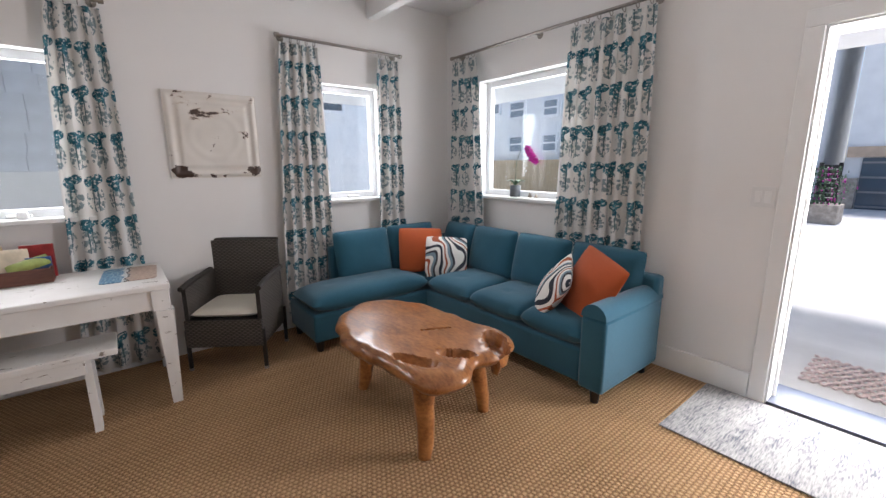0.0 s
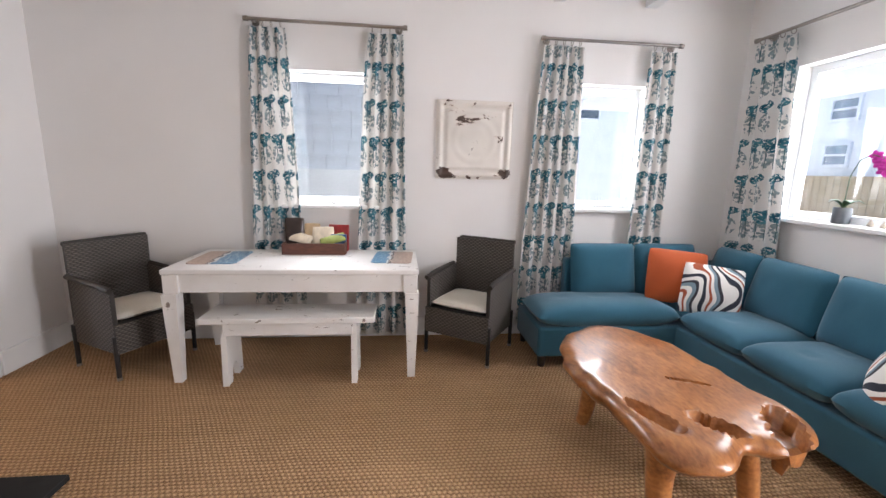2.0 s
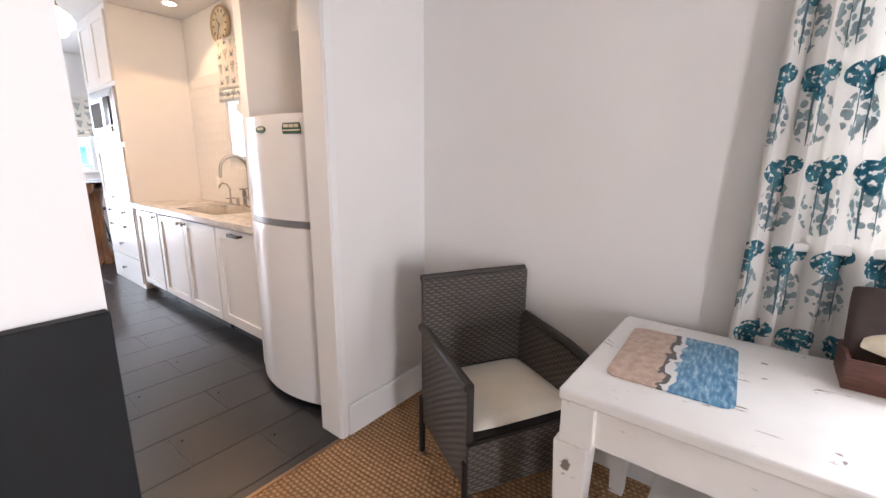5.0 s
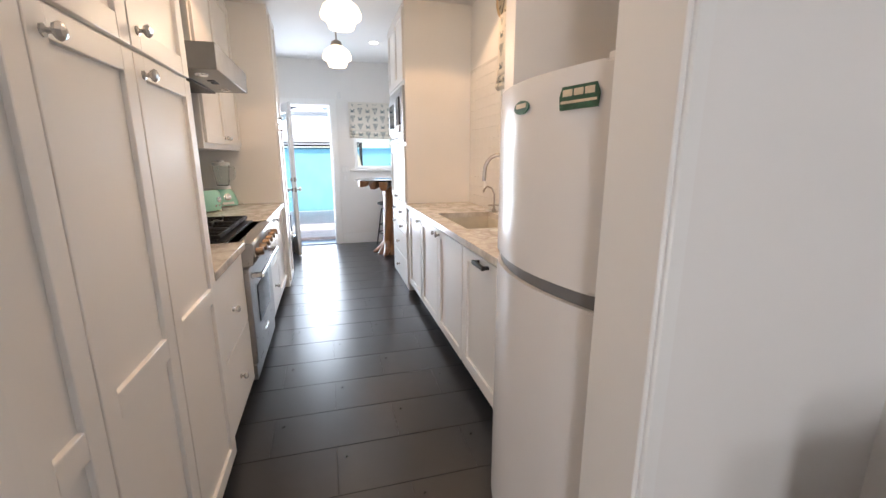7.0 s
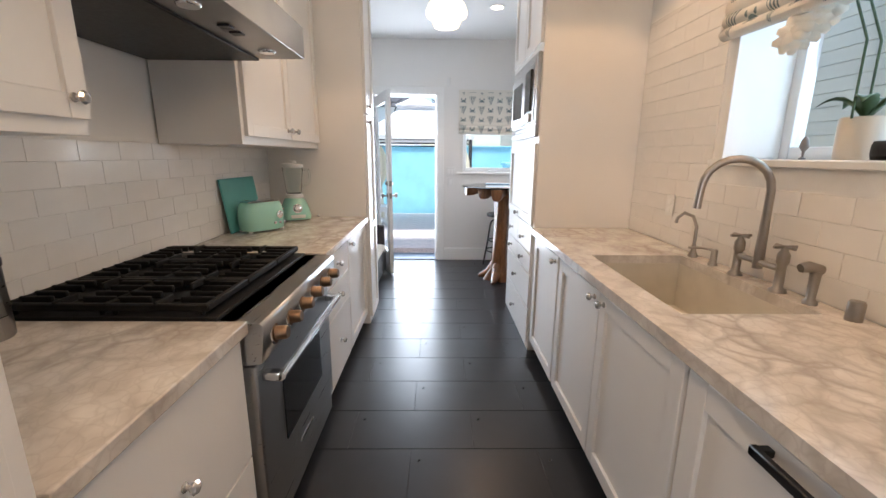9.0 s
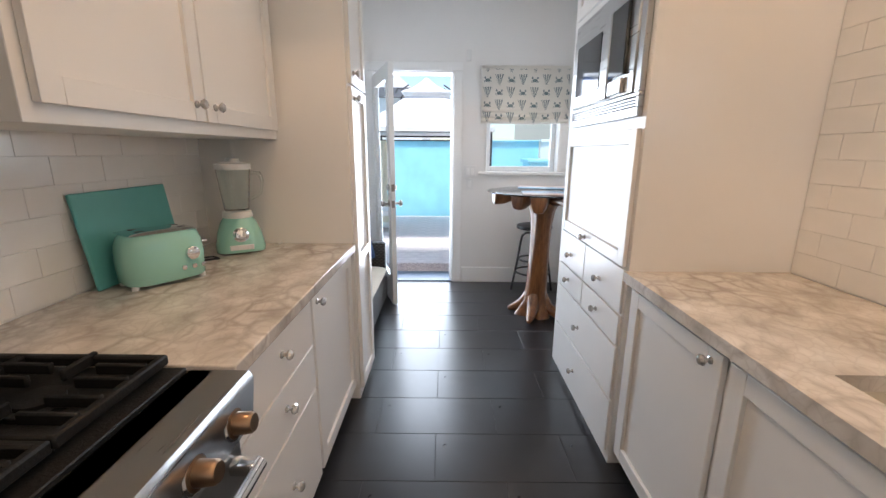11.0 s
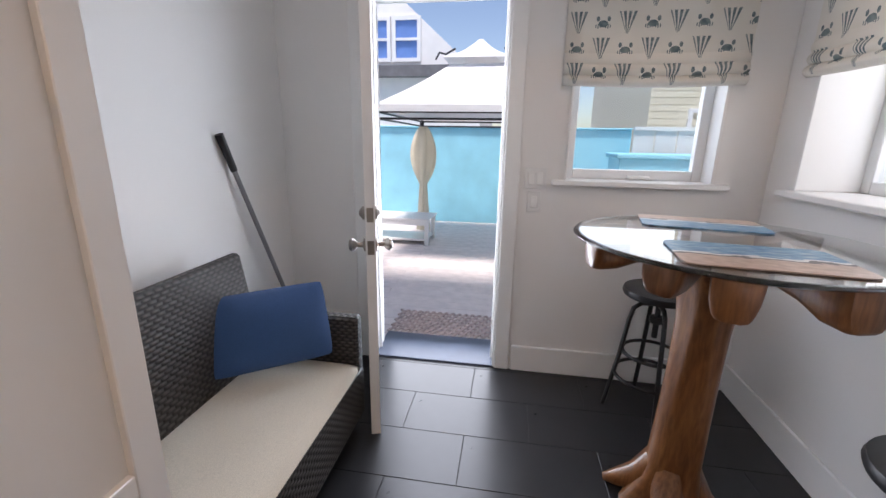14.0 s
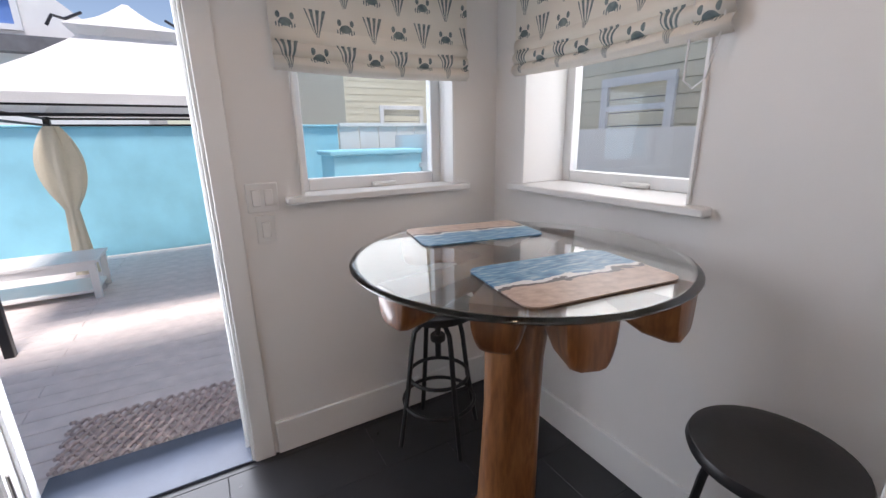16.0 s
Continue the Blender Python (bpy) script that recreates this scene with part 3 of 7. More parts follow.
def cushion(bm, w, d, h, m=None, n=14, puff=0.55, dimple=()):
    """A stuffed cushion w by d by h about its base's middle, fuller in the middle than at its seams."""
    m = m or Matrix()
    top, bot = {}, {}
    for i in range(n + 1):
        for j in range(n + 1):
            u, v = 2 * i / n - 1, 2 * j / n - 1
            x, y = (abs(u) ** 0.72) * (1 if u > 0 else -1), (abs(v) ** 0.72) * (1 if v > 0 else -1)
            e = max(0.0, (1 - abs(x) ** 5) * (1 - abs(y) ** 5)) ** 0.5
            s = puff + (1 - puff) * (1 - x * x) * (1 - y * y)
            z = h / 2 * e * s
            for a, b, c in dimple:
                z -= c * math.exp(-(((x - a) * w / 2) ** 2 + ((y - b) * d / 2) ** 2) / 0.0012)
            rim = 1 - 0.035 * (abs(x) * abs(y)) ** 6
            top[i, j] = bm.verts.new(m @ Vector((x * w / 2 * rim, y * d / 2 * rim, h / 2 + z)))
            if 0 < i < n and 0 < j < n:
                bot[i, j] = bm.verts.new(m @ Vector((x * w / 2 * rim, y * d / 2 * rim, h / 2 - h / 2 * e * s)))
            else:
                bot[i, j] = top[i, j]
    for i in range(n):
        for j in range(n):
            bm.faces.new((top[i, j], top[i + 1, j], top[i + 1, j + 1], top[i, j + 1]))
            q = [bot[i, j], bot[i, j + 1], bot[i + 1, j + 1], bot[i + 1, j]]
            bm.faces.new(q)
    return bm


def plate(bm, outline, z0, z1):
    """A flat slab from an outline of (x, y)."""
    lo, hi = [bm.verts.new((x, y, z0)) for x, y in outline], [bm.verts.new((x, y, z1)) for x, y in outline]
    bm.faces.new(lo[::-1])
    bm.faces.new(hi)
    k = len(lo)
    for i in range(k):
        bm.faces.new((lo[i], lo[(i + 1) % k], hi[(i + 1) % k], hi[i]))
    return bm


def mesh_of(name, bm, material, smooth=45.0):
    bmesh.ops.recalc_face_normals(bm, faces=bm.faces)
    me = bpy.data.meshes.new(name)
    bm.to_mesh(me)
    bm.free()
    me.materials.append(material)
    if smooth:
        me.polygons.foreach_set("use_smooth", [True] * len(me.polygons))
        me.set_sharp_from_angle(angle=radians(smooth))
        for p in me.polygons:
            if p.area > 0.0004 and max(abs(v) for v in p.normal) > 0.99995:
                p.use_smooth = False
    return me


def part(name, bm, material, parent, label="", smooth=45.0, m=None):
    """Links a bmesh as one mesh object under a thing or a part."""
    ob = new(name, mesh_of(name, bm, material, smooth))
    ob.parent = parent
    if m:
        ob.matrix_basis = m
    return tagged(ob, label)


def thing(name, label, category, m=None, group="", kind=""):
    ob = new(name)
    ob.empty_display_size = 0.05
    if m:
        ob.matrix_basis = m
    return tagged(ob, label, category, group, kind)


def solo(name, bm, material, label, category, m=None, group="", kind="", smooth=45.0):
    """A thing of one mesh."""
    ob = new(name, mesh_of(name, bm, material, smooth))
    if m:
        ob.matrix_basis = m
    return tagged(ob, label, category, group, kind)


def structure(name, bm, material, label, smooth=45.0):
    return solo(name, bm, material, label, name.split("_")[0], kind="structure", smooth=smooth)


def knob(parent, at, out, r=0.016, material=None):
    """A faceted knob on a stem that points along out."""
    m = Vector(out).to_track_quat("Z", "Y").to_matrix().to_4x4()
    bm = lathe(bmesh.new(), ((r * 0.75, 0), (r * 0.75, 0.004), (r * 0.35, 0.007), (r * 0.35, 0.014), (r * 0.9, 0.02), (r * 1.1, 0.027), (r * 0.8, 0.034), (r * 0.3, 0.037)), at, 8, m)
    return part("knob", bm, material or KNOBGLASS, parent, "clear faceted glass knob" if material is None else "", smooth=None)


KNOBGLASS = plain("cut_glass_knob", (0.62, 0.61, 0.60), 0.06, 0.6, 0.1, 60, 200, 0.0)


# ---- the large structure ----
E_X, N_Y, W_X = 2.66, 3.45, -2.78          # living room's inner faces
KS, KN, KW = 1.08, 3.72, -9.04             # kitchen's inner faces
LH, KH = 2.90, 2.78                        # ceiling heights


def wall_x(name, x0, x1, y0, y1, z1, holes, label, material=None):
    """A wall along x between y0 and y1 thick, with holes (x0, x1, z0, z1) through it, in order."""
    bm = bmesh.new()
    c = x0
    for a, b, lo, hi in holes:
        box(bm, (c, y0, 0), (a, y1, z1))
        if lo > 0:
            box(bm, (a, y0, 0), (b, y1, lo))
        if hi < z1:
            box(bm, (a, y0, hi), (b, y1, z1))
        c = b
    box(bm, (c, y0, 0), (x1, y1, z1))
    return structure(name, bm, material or WALL, label)


def wall_y(name, y0, y1, x0, x1, z1, holes, label, material=None):
    bm = bmesh.new()
    c = y0
    for a, b, lo, hi in holes:
        box(bm, (x0, c, 0), (x1, a, z1))
        if lo > 0:
            box(bm, (x0, a, 0), (x1, b, lo))
        if hi < z1:
            box(bm, (x0, a, hi), (x1, b, z1))
        c = b
    box(bm, (x0, c, 0), (x1, y1, z1))
    return structure(name, bm, material or WALL, label)


WA, WB = (-1.15, -0.38, 1.11, 2.115), (1.22, 1.83, 1.115, 2.115)
WE, DE = (1.78, 2.95, 1.12, 2.20), (-0.47, 0.435, 0.0, 2.10)
wall_x("wall_north", W_X - 0.12, E_X + 0.2, N_Y, N_Y + 0.2, LH + 0.2, (WA, WB), "smooth white painted wall with two windows")
wall_y("wall_east", -2.4, N_Y, E_X, E_X + 0.2, LH + 0.2, (DE, WE), "smooth white painted wall with front door and window")
wall_x("wall_south", W_X - 0.12, E_X + 0.2, -2.6, -2.4, LH + 0.2, (), "plain white painted wall")
wall_y("wall_west", -2.4, N_Y, W_X - 0.14, W_X, LH + 0.2, ((1.862, 2.82, 0.0, 2.02),), "white painted wall with opening to the kitchen")
bm = bmesh.new()
box(bm, (W_X + 0.001, 0.46, 0), (-2.075, 0.70, LH + 0.1))
box(bm, (W_X + 0.001, 1.62, 0), (-2.075, 1.858, LH + 0.1))
box(bm, (W_X + 0.001, 0.70, 0.79), (-2.075, 1.62, LH + 0.1))
box(bm, (W_X + 0.001, 0.70, 0), (W_X + 0.08, 1.62, 0.79))
structure("wall_chimney_breast", bm, WALL, "white painted chimney breast standing out from the wall")
structure("floor_carpet", one((W_X - 0.002, -2.4, -0.12), (E_X, N_Y, 0.0)), SISAL, "wall-to-wall woven brown sisal carpet")
structure("ceiling_living", one((W_X - 0.14, -2.6, LH), (E_X + 0.2, N_Y + 0.2, LH + 0.15)), CEIL, "white painted ceiling above exposed beams")
for bx in (-2.0, -1.2, -0.4, 0.32, 1.02, 1.77, 2.5):
    if bx < 2.3:
        solo("ceiling_beam", one((bx - 0.045, -2.39, 2.70), (bx + 0.045, N_Y - 0.004, LH - 0.004), 0.004), CEIL, "white painted timber ceiling beam", "beam", group="ceiling beams", kind="structure")

# kitchen and nook shell
WS, WW, WNK = (-5.50, -4.50, 1.385, 2.15), (2.72, 3.46, 1.18, 2.14), (-8.81, -8.00, 1.18, 2.14)
DW = (1.60, 2.39, 0.0, 2.145)
wall_x("wall_kitchen_north", KW - 0.2, W_X - 0.14, KN, KN + 0.36, KH + 0.2, (WNK, WS), "white painted kitchen wall with two windows")
wall_x("wall_kitchen_south", KW - 0.2, W_X - 0.14, KS - 0.15, KS, KH + 0.2, (), "white painted kitchen wall")
wall_y("wall_kitchen_west", KS, KN, KW - 0.2, KW, KH + 0.2, (DW, WW), "white painted wall with back door and window")
structure("floor_kitchen_bed", one((KW - 0.001, KS, -0.12), (W_X - 0.003, KN, -0.0025)), DGROUT_GAP, "dark grout bed under slate tiles")
structure("ceiling_kitchen", one((KW - 0.2, KS - 0.15, KH), (W_X - 0.14, KN + 0.22, KH + 0.15)), CEIL, "white painted kitchen ceiling")
structure("trim_carpet_edge", one((W_X - 0.012, 1.862, -0.004), (W_X + 0.008, 2.82, 0.004), 0.002), BRASS, "thin metal strip where carpet meets slate")


def run(name, segs, material, label):
    bm = bmesh.new()
    for lo, hi in segs:
        box(bm, lo, hi, 0.004, 1)
    return structure(name, bm, material, label)


BH, BT = 0.165, 0.018
run("baseboard_living", (
    ((W_X, N_Y - BT, 0), (E_X, N_Y, BH)), ((E_X - BT, 0.522, 0), (E_X, N_Y - BT, BH)), ((W_X, 2.86, 0), (W_X + BT, N_Y - BT, BH)),
    ((E_X - BT, -2.4, 0), (E_X, -0.557, BH)), ((W_X, -2.4, 0), (E_X - BT, -2.4 + BT, BH))), TRIM, "tall white painted baseboard")
run("baseboard_nook", (
    ((KW, KS, 0), (-7.225, KS + BT, BH)), ((KW, 2.49, 0), (KW + BT, KN - BT, BH)), ((KW, KN - BT, 0), (-7.35, KN, BH)),
    ((KW, KS + BT, 0), (KW + BT, 1.51, BH))), TRIM, "tall white painted baseboard")
run("trim_kitchen_opening", (
    ((W_X, 2.815, 0), (W_X + 0.014, 2.85, 2.05)), ((W_X, 1.862, 2.015), (W_X + 0.014, 2.85, 2.05)),
    ((W_X - 0.15, 2.808, 0), (W_X + 0.006, 2.822, 2.02)), ((W_X - 0.15, 1.862, 2.008), (W_X + 0.006, 2.822, 2.022))), TRIM, "white painted casing of the kitchen opening")


def casing_y(name, x, sx, y0, y1, z1, w, label, legs=True):
    """A flat casing round a door in a wall along y, proud to the side sx."""
    t = 0.02 * sx
    run(name, (((x, y0 - w, 0), (x + t, y0, z1)), ((x, y1, 0), (x + t, y1 + w, z1)), ((x, y0 - w, z1), (x + t, y1 + w, z1 + w)),
               ((x - 0.2 * sx, y0 - 0.002, 0), (x + t * 0.5, y0 + 0.014, z1)), ((x - 0.2 * sx, y1 - 0.014, 0), (x + t * 0.5, y1 + 0.002, z1)),
               ((x - 0.2 * sx, y0 + 0.014, z1 - 0.014), (x + t * 0.5, y1 - 0.014, z1 + 0.002)),
               ((x - 0.11 * sx, y0 + 0.014, 0), (x - 0.09 * sx, y0 + 0.03, z1 - 0.014)), ((x - 0.11 * sx, y1 - 0.03, 0), (x - 0.09 * sx, y1 - 0.014, z1 - 0.014))), TRIM, label)


casing_y("trim_front_door", E_X, -1, DE[0], DE[1], DE[3], 0.085, "white painted casing round the open front door")
casing_y("trim_back_door", KW, 1, DW[0], DW[1], DW[3], 0.085, "white painted casing round the open back door")
structure("threshold_front", one((E_X - 0.01, DE[0], -0.1), (E_X + 0.30, DE[1], 0.022), 0.004), THRESH, "blue-grey metal door threshold")
structure("threshold_back", one((KW - 0.34, DW[0], -0.1), (KW + 0.01, DW[1], 0.012), 0.004), THRESH, "blue-grey door threshold")


def window(name, label, kind_axis, a0, a1, z0, z1, face, outward, sill=0.06, frame_w=0.055, depth=0.13, crank=True, mull=0):
    """A window in its opening: lining, sash, pane and sill. face: the wall's inner plane; outward: +1 or -1 along the wall's normal axis."""
    w = thing(name, label, "window", kind="structure")

    def b(p0, p1, n0, n1, q0, q1, r=0.003):
        if kind_axis == "x":
            return one((p0, face + n0 * outward, q0), (p1, face + n1 * outward, q1), r, 1)
        return one((face + n0 * outward, p0, q0), (face + n1 * outward, p1, q1), r, 1)

    d = depth
    fr = bmesh.new()
    for p0, p1, q0, q1 in ((a0, a0 + frame_w, z0, z1), (a1 - frame_w, a1, z0, z1), (a0 + frame_w, a1 - frame_w, z0, z0 + frame_w), (a0 + frame_w, a1 - frame_w, z1 - frame_w, z1)):
        if kind_axis == "x":
            box(fr, (p0, face + d * outward, q0), (p1, face + (d + 0.05) * outward, q1), 0.004, 1)
        else:
            box(fr, (face + d * outward, p0, q0), (face + (d + 0.05) * outward, p1, q1), 0.004, 1)
    part("window_frame", fr, VINYL, w, "white vinyl window frame")
    pane = part("pane", b(a0 + frame_w, a1 - frame_w, d + 0.02, d + 0.026, z0 + frame_w, z1 - frame_w, 0), PANE, w, "clear glass pane", None)
    pane.visible_shadow = False
    part("window_sill", b(a0 - 0.07, a1 + 0.07, -sill, d - 0.002, z0 - 0.028, z0 + 0.002, 0.005), TRIM, w, "white painted window sill")
    for p in (a0 - 0.004, a1 - 0.008):
        part("jamb", b(p, p + 0.012, -0.012, d, z0 + 0.003, z1, 0.002), TRIM, w)
    if crank:
        mid = (a0 * 0.45 + a1 * 0.55)
        bm = b(mid - 0.06, mid + 0.06, d - 0.035, d - 0.003, z0 + 0.004, z0 + 0.026, 0.006)
        part("crank", bm, PLASTIC, w, "white folding window crank")
    return w


window("window_1", "white casement window onto a shingled wall", "x", *WA, N_Y, 1, depth=0.10)
window("window_2", "white casement window beside the sofa", "x", *WB, N_Y, 1, depth=0.10)
window("window_3", "wide white window with a deep sill", "y", *WE, E_X, 1, depth=0.10, crank=False)
window("window_4", "white kitchen window above the sink", "x", *WS, KN, 1, sill=0.03, depth=0.25, crank=False)
window("window_5", "white casement window beside the back door", "y", *WW, KW, -1, sill=0.05, depth=0.12)
window("window_6", "white casement window above the bar table", "x", *WNK, KN, 1, sill=0.05, depth=0.25)


# ---- living room ----
def curtain_rod(label, p, q, along, brackets):
    t = thing("curtain_rod", label, "curtain rod")
    part("rod", rod(bmesh.new(), p, q, 0.012), NICKEL, t)
    for e, d in ((p, -1), (q, 1)):
        v = Vector(e)
        o = Vector((0.03 * d, 0, 0)) if along == "x" else Vector((0, 0.03 * d, 0))
        part("finial", rod(bmesh.new(), v, v + o, 0.019, 0.017), NICKEL, t)
    for k in brackets:
        v = Vector(p).lerp(Vector(q), k)
        wall = Vector((v.x, N_Y, v.z)) if along == "x" else Vector((E_X, v.y, v.z))
        bm = rod(bmesh.new(), v, wall, 0.007)
        rod(bm, wall, wall + (v - wall).normalized() * 0.006, 0.028)
        part("bracket", bm, NICKEL, t)
    return t


def curtain(label, axis, top0, top1, bot0, bot1, z0, z1, line, folds, amp, ph=0.0):
    """A printed curtain gathered in folds, on rings; narrower at the top than at its hem."""
    t = thing("curtain", label, "curtain", group="printed curtains")
    nu, nv = folds * 10, 22
    cloth_w = folds * 0.135

    def f(u, v):
        s = 1 - v
        a = top0 + (bot0 - top0) * s ** 0.7
        b = top1 + (bot1 - top1) * s ** 0.7
        am = amp * (0.55 + 0.45 * s)
        wv = math.sin(2 * math.pi * folds * u + ph + 0.5 * math.sin(3 * v + ph)) + 0.35 * math.sin(2 * math.pi * folds * 0.53 * u + 2 * ph + v * 2.2)
        along_ = a + (b - a) * (u + 0.012 * math.sin(4 * math.pi * folds * u))
        off = line - am * wv if axis == "x" else line - am * wv
        z = z0 + (z1 - z0) * v
        return (along_, off, z) if axis == "x" else (off, along_, z)

    cloth = part("cloth", sheet(bmesh.new(), f, nu, nv, cloth_w, z1 - z0), CURTAIN, t, "white cotton with teal flower print")
    md = cloth.modifiers.new("thickness", "SOLIDIFY")
    md.thickness = 0.002
    for i in range(folds):
        u = (i + 0.5) / folds
        a = top0 + (top1 - top0) * u
        c = Vector((a, line, z1 + 0.026)) if axis == "x" else Vector((line, a, z1 + 0.026))
        pts = [c + (Vector((0, math.cos(w), math.sin(w))) if axis == "x" else Vector((math.cos(w), 0, math.sin(w)))) * 0.021 for w in (2 * math.pi * j / 12 for j in range(12))]
        part("ring", tube(bmesh.new(), pts, 0.003, 5, True), NICKEL, t, "metal curtain ring")
    return t


RZ, RY = 2.425, 3.375
curtain_rod("brushed metal curtain rod above the dining window", (-1.27, RY, RZ), (-0.17, RY, RZ), "x", (0.03, 0.97))
curtain_rod("brushed metal curtain rod above the sofa window", (0.91, RY, RZ - 0.01), (2.01, RY, RZ - 0.01), "x", (0.03, 0.97))
ERX, ERZ = 2.575, 2.455
curtain_rod("long brushed metal curtain rod beside the front door", (ERX, 3.28, ERZ), (ERX, 1.20, ERZ), "y", (0.04, 0.5, 0.96))
CT = "white curtain printed with teal flowers, hung in folds"
curtain(CT, "x", -1.27, -1.02, -1.33, -0.92, 0.04, RZ - 0.045, RY + 0.015, 4, 0.026, 0.3)
curtain(CT, "x", -0.43, -0.17, -0.55, -0.13, 0.04, RZ - 0.045, RY + 0.015, 4, 0.026, 1.4)
curtain(CT, "x", 0.91, 1.23, 0.80, 1.27, 0.10, RZ - 0.055, RY + 0.015, 5, 0.026, 2.2)
curtain(CT, "x", 1.78, 2.00, 1.73, 2.06, 0.10, RZ - 0.055, RY + 0.015, 3, 0.026, 0.9)
curtain(CT, "y", 3.26, 2.92, 3.27, 2.72, 0.10, ERZ - 0.045, ERX, 4, 0.028, 0.2)
curtain(CT, "y", 1.89, 1.25, 1.95, 1.20, 0.10, ERZ - 0.045, ERX, 7, 0.028, 1.1)

# pressed tin panel
t = thing("tin_panel", "chipped white pressed tin ceiling panel hung on the wall", "wall decoration", pose(0.40, N_Y - 0.002, 1.643))
bm = bmesh.new()


def tin_surface(u, v):
    x, z = (u - 0.5) * 0.605, (v - 0.5) * 0.605
    e = min(u, 1 - u, v, 1 - v) * 0.605
    y = -0.028
    if e < 0.03:
        y = -0.012 - 0.016 * math.sin(math.pi / 2 * e / 0.03)
    elif e < 0.085:
        y = -0.028 + 0.013 * math.sin(math.pi * (e - 0.03) / 0.055)
    d = math.hypot(x, z)
    y += 0.0015 * math.sin(d * 70) * math.exp(-((d - 0.17) / 0.05) ** 2)
    y += 0.002 * noise.noise((x * 9, z * 9, 1.0))
    return (x, y, z)


sheet(bm, tin_surface, 56, 56, 0.6, 0.6)
pan = part("pressed_sheet", bm, TIN, t, "pressed tin with chipped white paint")
part("rim", box(box(box(box(bmesh.new(), (-0.306, -0.014, -0.306), (0.306, 0, -0.298)), (-0.306, -0.014, 0.298), (0.306, 0, 0.306)), (-0.306, -0.014, -0.298), (-0.298, 0, 0.298)), (0.298, -0.014, -0.298), (0.306, 0, 0.298)), TIN, t)

# sofa
S = thing("sectional_sofa", "teal linen L-shaped sectional sofa with tufted cushions", "sofa")
part("chaise_base", one((0.81, 2.78, 0.085), (1.90, 3.33, 0.31), 0.02, 3), TEAL, S)
part("long_base", one((1.86, 1.19, 0.085), (2.52, 3.33, 0.31), 0.02, 3), TEAL, S)
bm = bmesh.new()
box(bm, (1.825, 1.02, 0.085), (2.53, 1.185, 0.545), 0.02, 2)
prof = [(1.185 - 0.0825 + 0.0825 * math.cos(a), 0.545 + 0.085 * math.sin(a)) for a in [math.pi * i / 12 for i in range(13)]]
va, vb = [bm.verts.new((1.825, y, z)) for y, z in prof], [bm.verts.new((2.53, y, z)) for y, z in prof]
bm.faces.new(va)
bm.faces.new(vb[::-1])
for i in range(12):
    bm.faces.new((va[i], va[i + 1], vb[i + 1], vb[i]))
part("armrest", bm, TEAL, S, "rounded teal armrest")
part("back_frame", one((2.44, 1.025, 0.30), (2.55, 3.33, 0.70), 0.03, 3), TEAL, S)
part("back_frame", one((1.17, 3.25, 0.30), (2.44, 3.35, 0.72), 0.03, 3), TEAL, S)


def seat_pad(x0, x1, y0, y1, z, h, dimples):
    w, d = x1 - x0, y1 - y0
    part("seat_cushion", cushion(bmesh.new(), w, d, h, pose((x0 + x1) / 2, (y0 + y1) / 2, z), 24, 0.93, dimples), TEAL, S, "tufted teal seat cushion")


D3 = ((-0.4, 0.0, 0.012), (0.4, 0.0, 0.012))
seat_pad(0.80, 1.90, 2.765, 3.24, 0.285, 0.19, ((-0.55, 0.1, 0.012), (0.0, 0.1, 0.012), (0.55, 0.1, 0.012)))
seat_pad(1.85, 2.44, 2.22, 2.77, 0.285, 0.185, D3)
seat_pad(1.90, 2.44, 2.77, 3.24, 0.285, 0.185, ())
seat_pad(1.85, 2.44, 1.69, 2.22, 0.285, 0.185, D3)
seat_pad(1.85, 2.44, 1.19, 1.69, 0.285, 0.185, D3)


def back_pad(x, y, rz, w, h=0.43, lean=14, thick=0.18, z=0.43):
    m = pose(x, y, z, 0, 0, rz) @ pose(0, 0, 0, 90 - lean, 0, 0) @ pose(0, h / 2, -thick / 2)
    part("back_cushion", cushion(bmesh.new(), w, h, thick, m, 16, 0.72, ((-0.35, 0.1, 0.010), (0.35, 0.1, 0.010))), TEAL, S, "tufted teal back cushion")


back_pad(1.47, 3.16, 0, 0.55)
back_pad(2.02, 3.17, 0, 0.54)
back_pad(2.36, 2.98, -90, 0.42)
back_pad(2.36, 2.50, -90, 0.54)
back_pad(2.36, 1.955, -90, 0.54)
back_pad(2.37, 1.40, -90, 0.56)
for lx, ly in ((0.86, 2.83), (0.86, 3.28), (1.88, 1.09), (2.46, 1.09), (2.46, 3.27)):
    part("leg", rod(bmesh.new(), (lx, ly, 0), (lx, ly, 0.09), 0.024, 0.034, 16), LEGWOOD, S, "black tapered wooden foot")


def pillow(label, material, x, y, z, rx, ry, rz, s=0.46, h=0.15):
    ob = solo("throw_pillow", cushion(bmesh.new(), s, s, h, pose(0, 0, -h / 2), 20, 0.35), material, label, "pillow", pose(x, y, z, rx, ry, rz), group="sofa pillows")
    return ob


pillow("burnt orange throw pillow leaning in the sofa corner", ORANGE, 1.97, 3.01, 0.63, 70, 3, -24, 0.42, 0.17)
pillow("swirl-striped throw pillow leaning on an orange pillow", SWIRL, 2.10, 2.79, 0.575, 66, 4, -34, 0.39, 0.17)
pillow("swirl-striped throw pillow leaning toward the armrest", SWIRL, 2.08, 1.57, 0.575, 58, 16, -146, 0.42, 0.17)
pillow("burnt orange throw pillow leaning on the armrest", ORANGE, 2.14, 1.335, 0.62, 64, 12, -116, 0.47, 0.16)

